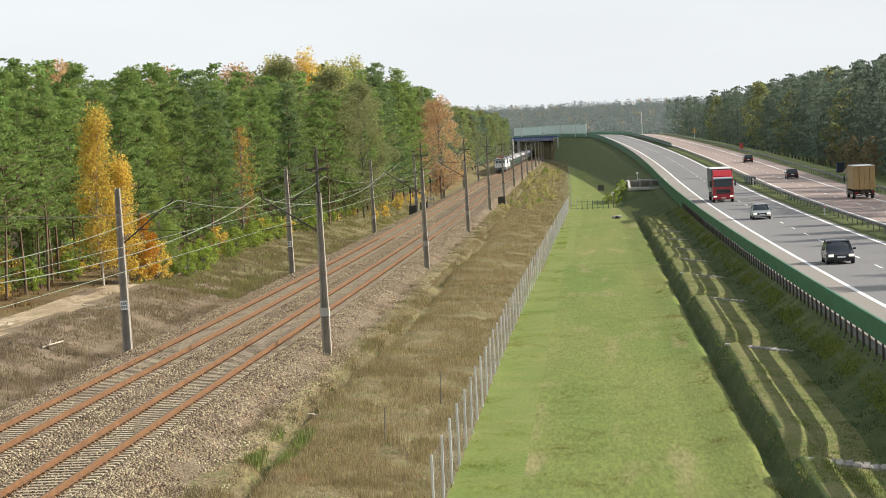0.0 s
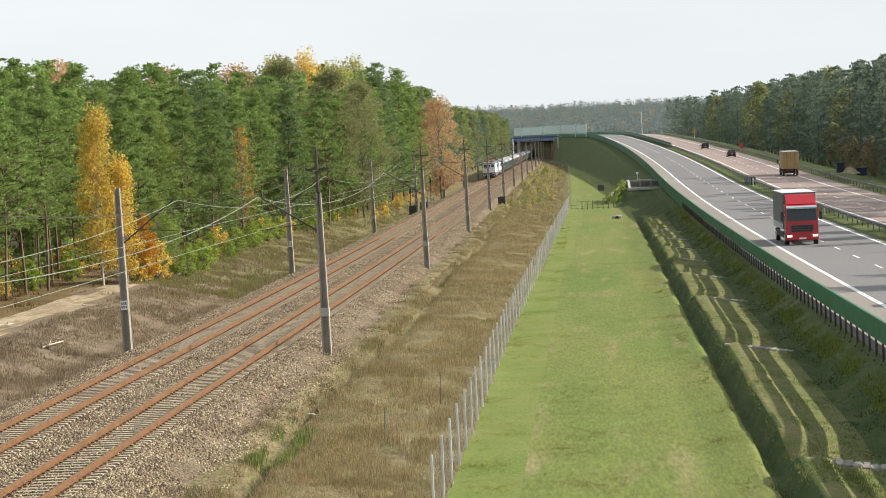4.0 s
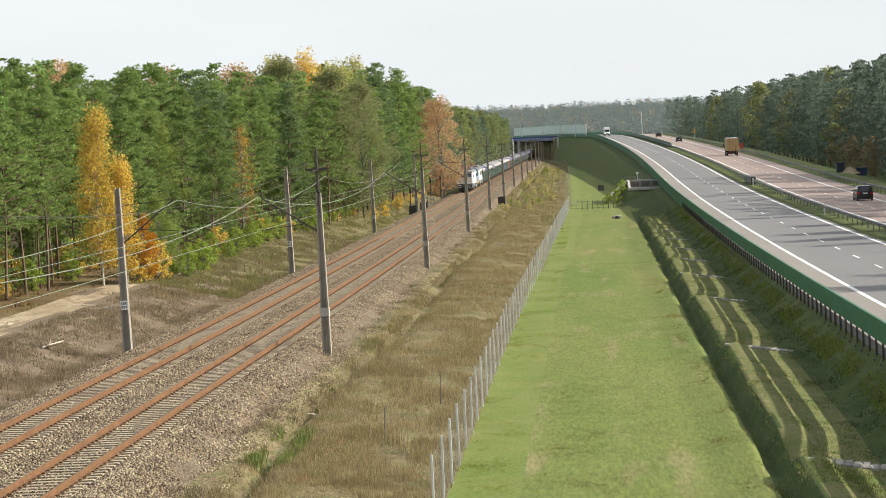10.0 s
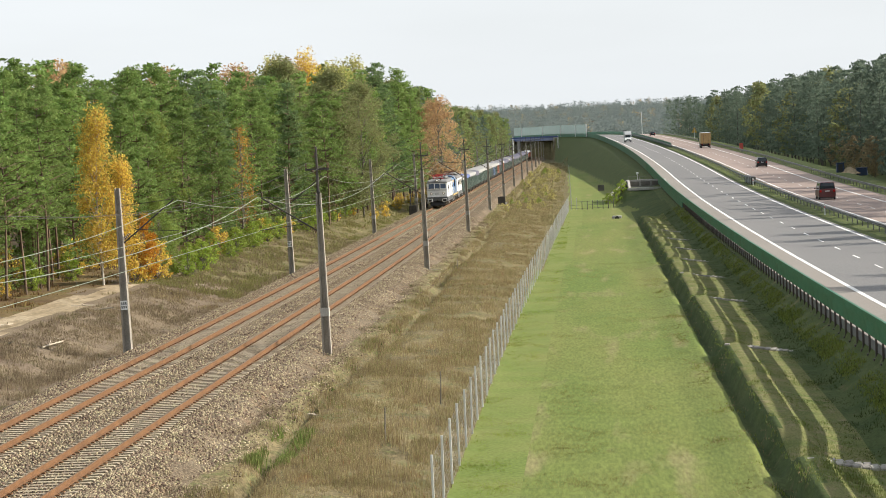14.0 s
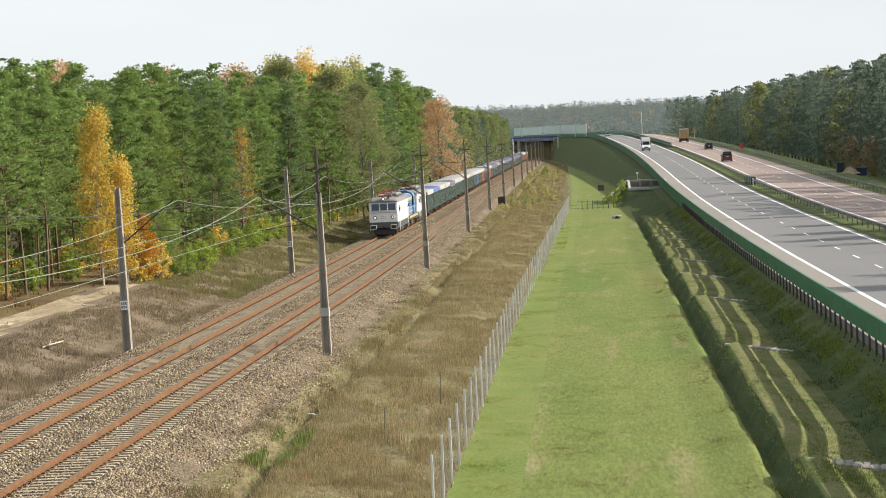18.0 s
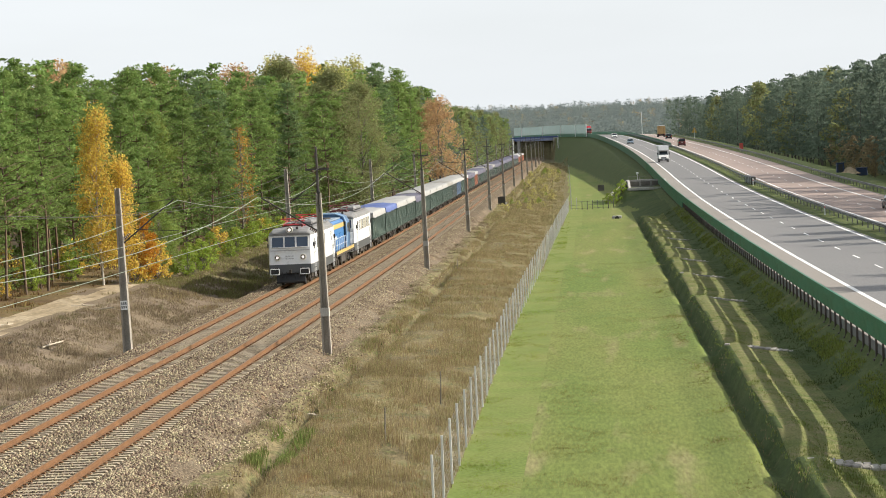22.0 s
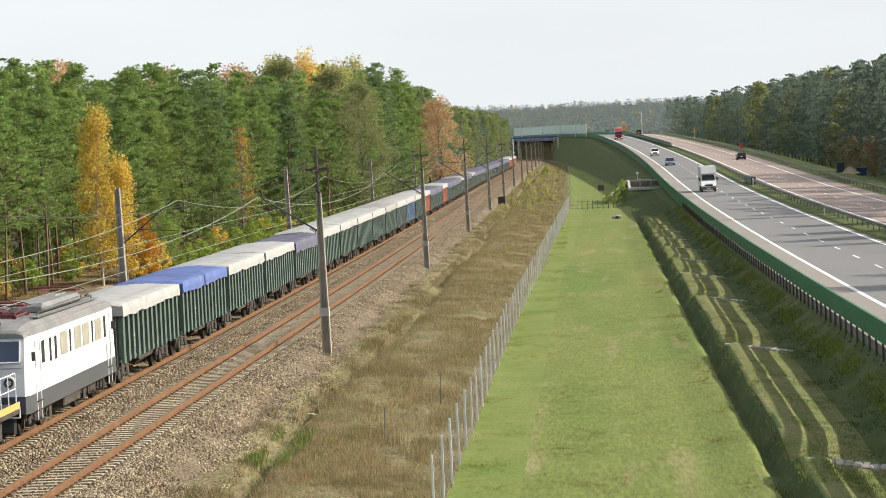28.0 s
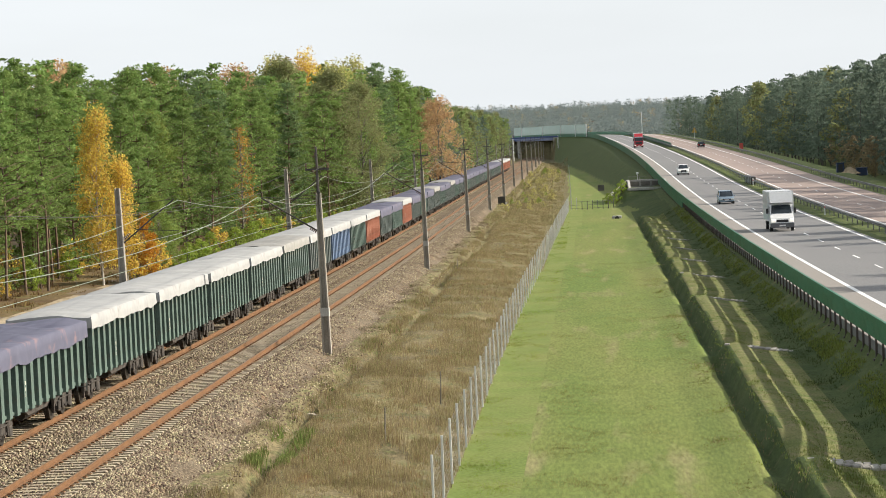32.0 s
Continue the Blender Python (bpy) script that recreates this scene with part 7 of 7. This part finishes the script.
def truck(name, label, cab_paint, box_side, box_roof, lit=False, length=8.0, bands=True, size=1.0):
    """A box lorry, its nose towards -y, its front at -length/2."""
    th = thing(name, label, "truck", "lorries")
    th.scale = (size, size, size)
    a, b = -length / 2, length / 2
    W = 1.25
    cabo = [(a, 0.45), (a + 1.75, 0.45), (a + 1.75, 3.05), (a + 0.5, 3.05), (a + 0.2, 2.9), (a + 0.03, 1.75)]
    c = part("cab", MB().prism(cabo, "x", -1.2, 1.2), cab_paint, th)
    part("roof_deflector", MB().prism([(a + 0.4, 3.05), (a + 1.7, 3.05), (a + 1.7, 3.75), (a + 1.3, 3.7)], "x", -1.1, 1.1), cab_paint, th)
    ws = MB().add([(-1.1, a + 0.02, 1.8), (1.1, a + 0.02, 1.8), (1.06, a + 0.165, 2.72), (-1.06, a + 0.165, 2.72), (-1.1, a + 0.06, 1.8), (1.1, a + 0.06, 1.8), (1.06, a + 0.2, 2.72), (-1.06, a + 0.2, 2.72)], [(0, 1, 2, 3), (3, 2, 6, 7), (0, 4, 5, 1), (0, 3, 7, 4), (1, 5, 6, 2)])
    part("windscreen", ws, DARK_GLASS, th, "dark windscreen")
    gr = part("grille", MB().box(-0.85, 0.85, a - 0.02, a + 0.05, 1.0, 1.5, 0.02), GRILLE_GREY, th, "grey grille")
    part("sun_visor", MB().prism([(a + 0.1, 2.74), (a - 0.12, 2.7), (a - 0.12, 2.82), (a + 0.15, 2.92)], "x", -1.12, 1.12), VISOR, th, "pale tinted sun visor")
    for k in range(3):
        part("slat", MB().box(-0.8, 0.8, a - 0.035, a - 0.02, 1.01 + 0.165 * k, 1.14 + 0.165 * k), BLACK, gr)
    part("bumper", MB().box(-1.22, 1.22, a - 0.08, a + 0.3, 0.35, 0.85, 0.06), cab_paint, th)
    part("number_plate", MB().box(-0.26, 0.26, a - 0.095, a - 0.08, 0.45, 0.56), PLATE, th)
    for s in (-1, 1):
        part("headlamp", MB().box(s * 0.95 - 0.2, s * 0.95 + 0.2, a - 0.095, a - 0.06, 0.6, 0.78, 0.015), HEADLAMP if lit else LAMP_OFF, th)
        part("side_window", MB().box(min(s * 1.2, s * 1.212), max(s * 1.2, s * 1.212), a + 0.35, a + 1.25, 1.85, 2.6, 0.005), DARK_GLASS, th)
        part("mirror", MB().box(s * 1.42 - 0.1, s * 1.42 + 0.1, a + 0.12, a + 0.25, 1.85, 2.5, 0.03), BLACK, th)
        part("side_skirt", MB().box(min(s * 1.2, s * 1.24), max(s * 1.2, s * 1.24), a + 2.0, b - 2.6, 0.5, 0.95, 0.02), BOGIE, th)
    bx = part("box_body", MB().box(-W, W, a + 1.9, b, 1.15, 3.85, 0.03), box_side, th)
    part("box_roof", MB().box(-W - 0.005, W + 0.005, a + 1.88, b + 0.01, 3.852, 3.9, 0.015), box_roof, bx)
    if bands:
        for s in (-1, 1):
            part("drop_side", MB().box(min(s * W, s * (W + 0.02)), max(s * W, s * (W + 0.02)), a + 1.95, b - 0.02, 1.15, 1.55, 0.006), DROP, bx, "pale drop side board")
    dm = MB()
    for x in (-0.6, 0.6):
        dm.tube((x, b + 0.02, 1.2), (x, b + 0.02, 3.8), 0.025, 0.025, 5)
    dm.box(-0.01, 0.01, b + 0.002, b + 0.012, 1.2, 3.8)
    part("door_bars", dm, STEEL_DARK, bx)
    part("chassis", MB().box(-0.45, 0.45, a + 1.0, b, 0.75, 1.15), BOGIE, th)
    part("rear_bumper", MB().box(-1.15, 1.15, b - 0.15, b - 0.05, 0.45, 0.6), BOGIE, th)
    for s in (-1, 1):
        part("tail_lamp", MB().box(s * 0.95 - 0.18, s * 0.95 + 0.18, b - 0.04, b + 0.015, 0.75, 0.9), TAIL, th)
        for yy in (a + 1.05, b - 1.9):
            wheel(th, s * 1.22, yy, 0.5, 0.3, s)
    return th


VISOR = glass("pale tinted visor", (0.35, 0.42, 0.46), 0.15)
GRILLE_GREY = mat("dark grey plastic", (0.09, 0.09, 0.095), (0.12, 0.12, 0.125), 2, 0.55, grain=0.1)
DROP = mat("pale aluminium board", (0.5, 0.5, 0.5), (0.58, 0.58, 0.58), 1, 0.5, metal=0.3)


def box_van(name, label, body_paint, box_paint):
    """A delivery van with a tall box body that reaches over the cab, its nose towards -y."""
    th = thing(name, label, "van", "lorries")
    a, b = -3.4, 3.4
    nose = [(a, 0.4), (a + 2.1, 0.4), (a + 2.1, 2.25), (a + 1.35, 2.25), (a + 0.75, 1.45), (a + 0.12, 1.12), (a, 0.9)]
    part("cab", MB().prism(nose, "x", -0.98, 0.98), body_paint, th, "white van cab")
    ws = [(-0.88, a + 0.80, 1.5), (0.88, a + 0.80, 1.5), (0.78, a + 1.3, 2.18), (-0.78, a + 1.3, 2.18)]
    part("windscreen", MB().loft([[(x, y - 0.03, z + 0.02) for x, y, z in ws], [(x, y + 0.05, z - 0.02) for x, y, z in ws]]), DARK_GLASS, th, "dark windscreen")
    bx = part("box_body", MB().box(-1.1, 1.1, a + 1.55, b, 0.85, 3.35, 0.05), box_paint, th, "white box body")
    part("over_cab", MB().prism([(a + 0.75, 2.42), (a + 1.6, 2.3), (a + 1.6, 3.3), (a + 1.15, 3.3)], "x", -0.95, 0.95), body_paint, th, "white over-cab fairing")
    part("fairing_mark", MB().box(-0.1, 0.55, a + 0.86, a + 0.9, 2.5, 2.62), BLACK, th, "plain dark mark")
    part("box_edge", MB().box(-1.12, 1.12, a + 1.53, a + 1.58, 0.85, 3.37).box(-1.0, 1.0, a + 1.5, a + 1.6, 0.95, 3.2), GALV, bx)
    part("bumper", MB().box(-1.0, 1.0, a - 0.06, a + 0.25, 0.32, 0.72, 0.05), GRILLE_GREY, th, "dark grey bumper")
    part("grille", MB().box(-0.5, 0.5, a - 0.02, a + 0.05, 0.78, 1.0, 0.02), BLACK, th)
    part("number_plate", MB().box(-0.26, 0.26, a - 0.075, a - 0.06, 0.45, 0.56), PLATE, th, "plain white plate")
    for s in (-1, 1):
        part("headlamp", MB().box(s * 0.76 - 0.18, s * 0.76 + 0.18, a - 0.03, a + 0.2, 0.78, 1.06, 0.03), HEADLAMP, th, "lit headlamp")
        part("mirror", MB().box(s * 1.17 - 0.1, s * 1.17 + 0.1, a + 0.95, a + 1.07, 1.5, 1.95, 0.03), BLACK, th)
        part("side_window", MB().box(min(s * 0.98, s * 0.992), max(s * 0.98, s * 0.992), a + 1.0, a + 1.5, 1.5, 2.1, 0.005), DARK_GLASS, th)
        part("tail_lamp", MB().box(s * 0.95 - 0.08, s * 0.95 + 0.08, b - 0.03, b + 0.015, 0.9, 1.2), TAIL, th)
        for yy in (a + 0.95, b - 1.4):
            wheel(th, s * 1.0, yy, 0.36, 0.24, s)
    part("chassis", MB().box(-0.7, 0.7, a + 1.0, b - 0.1, 0.5, 0.85), BOGIE, th)
    return th


def vehicles():
    red = paint("red cab paint", (0.4, 0.02, 0.028), 0.3)
    redbox = paint("dark red lorry paint", (0.36, 0.04, 0.04), 0.4)
    grey = mat("slate grey lorry tarpaulin", (0.11, 0.125, 0.14), (0.15, 0.165, 0.18), 0.8, 0.6, fine=6, grain=0.15, bump=0.02)
    white = paint("white vehicle paint", (0.72, 0.72, 0.72), 0.35)
    whitegrey = paint("greyish white box", (0.55, 0.56, 0.58), 0.45)
    ochre = mat("ochre lorry tarpaulin", (0.36, 0.24, 0.1), (0.43, 0.29, 0.13), 0.8, 0.65, fine=6, grain=0.12)
    silver = paint("silver car paint", (0.42, 0.44, 0.45), 0.3, 0.5)
    dark = paint("dark blue-black car paint", (0.02, 0.022, 0.03), 0.25, 0.2)
    maroon = paint("dark maroon van paint", (0.1, 0.025, 0.025), 0.35)
    black = paint("black car paint", (0.018, 0.018, 0.02), 0.25, 0.1)
    bluegrey = paint("blue-grey car paint", (0.2, 0.27, 0.34), 0.3, 0.3)
    A = []
    # thing, lane offset, heading sign, and rows of (time, place along the road)
    A.append((truck("truck", "red-cabbed lorry with slate grey tarpaulin body", red, grey, white, True, 11.2), 1.9, -1, ((0, 289.8), (2, 235.3), (6, 140.8), (12, 1), (32, -460))))
    A.append((car("car", "silver saloon car with lit headlamps", silver, "saloon", True), 2.6, -1, ((0, 234.5), (2, 176), (3, 146), (32, -640))))
    A.append((car("car", "dark saloon car with lit headlamps", dark, "saloon", True), 1.9, -1, ((0, 156), (1, 128), (26, -600), (32, -640))))
    A.append((box_van("box_van", "small white box van with dark windscreen and lit headlamps", white, whitegrey), ((0, 2.2), (16, 2.4), (21, 1.6), (25, 1.6), (28, 2.1), (32, 2.4)), -1, ((0, 1190), (6, 1036), (9, 950), (13, 783), (17, 643), (21, 522), (23, 467), (28, 326), (32, 209))))
    A.append((car("car", "white sport utility car with lit headlamps", white, "suv", True), 1.9, -1, ((0, 1740), (15, 1160), (21, 905), (23, 775), (28, 551), (32, 406))))
    A.append((car("car", "blue-grey estate car with dark windows", bluegrey, "estate", False), 1.9, -1, ((0, 1600), (15, 1020), (21, 764), (23, 667), (28, 467), (32, 280))))
    A.append((truck("truck", "red-cabbed lorry with a whitish box body", red, whitegrey, white, True, 8.0, False), 1.9, -1, ((0, 1690), (14, 1230), (19, 1069), (23, 960), (28, 807), (32, 657))))
    A.append((truck("truck", "white box lorry with pale cab on the bridge", white, white, white, False, 8.0, False), 1.9, -1, ((0, 1740), (20, 1500), (26, 1310), (32, 1128))))
    A.append((truck("truck", "lorry with ochre tarpaulin body", dark, ochre, whitegrey, False, 8.4, False), 17.9, 1, ((0, 285), (2, 336), (6, 436), (9, 507), (13, 603), (17, 696), (19, 744), (23, 868), (32, 1090))))
    A.append((car("car", "dark saloon car driving away", dark, "saloon"), 17.0, 1, ((0, 371), (2, 446), (6, 591), (9, 694), (20, 1090), (32, 1480))))
    A.append((car("car", "black estate car driving away", black, "estate"), 17.0, 1, ((0, 470), (2, 545), (6, 682), (9, 800), (18, 1130), (32, 1600))))
    A.append((car("van", "dark maroon van driving away", maroon, "van"), 13.6, 1, ((0, -370), (13, 235), (14, 283), (17, 433), (19, 527), (21, 615), (23, 700), (32, 1060))))
    A.append((car("car", "black sport utility car driving away", black, "suv"), 17.3, 1, ((0, -110), (13, 398), (14, 439), (17, 560), (19, 649), (21, 742), (32, 1190))))
    A.append((car("car", "black estate car driving away", black, "estate"), 17.3, 1, ((0, -610), (23, 290), (25, 368), (28, 494), (32, 634))))
    return A


def smooth_rows(keys, step):
    """Monotone interpolation between the key times."""
    ts = [k[0] for k in keys]
    vs = [k[1] for k in keys]
    d = [(vs[i + 1] - vs[i]) / (ts[i + 1] - ts[i]) for i in range(len(ts) - 1)]
    m = [d[0]] + [(d[i - 1] * (ts[i + 1] - ts[i]) + d[i] * (ts[i] - ts[i - 1])) / (ts[i + 1] - ts[i - 1]) for i in range(1, len(d))] + [d[-1]]
    rows, t = [], 0.0
    while t < 32.01:
        i = max(k for k in range(len(ts) - 1) if ts[k] <= t + 1e-9)
        h = ts[i + 1] - ts[i]
        u = (t - ts[i]) / h
        rows.append((t, (2 * u ** 3 - 3 * u * u + 1) * vs[i] + (u ** 3 - 2 * u * u + u) * h * m[i] + (3 * u * u - 2 * u ** 3) * vs[i + 1] + (u ** 3 - u * u) * h * m[i + 1]))
        t += step
    return rows


def motions():
    front = smooth_rows(FRONT, 1.0)
    for th, d in CARS:
        rows = []
        for t, y in front:
            y0 = y + d
            h = (rail_x(y0 + 12) - rail_x(y0)) / 12
            rows.append((t, pose(rail_x(y0), y0, 0, 0, 0, math.degrees(math.atan(-h)))))
        walk(th, rows)
    for th, o, s, keys in VEHICLES:
        rows = []
        for t, y in smooth_rows(keys, 1.0):
            p, h = road_at(y, o if isinstance(o, float) else float(np.interp(t, *zip(*o))), 0.005)
            g = math.degrees(math.atan((road_z(y + 2) - road_z(y - 2)) / 4))
            rows.append((t, Matrix.Translation(p) @ (pose(0, 0, 0, 0, 0, math.degrees(h)) @ pose(0, 0, 0, g, 0, 0) @ pose(0, 0, 0, 0, 0, 0 if s < 0 else 180))))
        walk(th, rows)


ground()
roads()
tracks()
catenary()
fence()
barrier()
rails_of_road()
median_screen()
viaduct()
sills()
culvert()
roadside_items()
woods()
grasses()
strip_bushes()
fallen_branches()
strip_items()
CARS = train()
VEHICLES = vehicles()
motions()
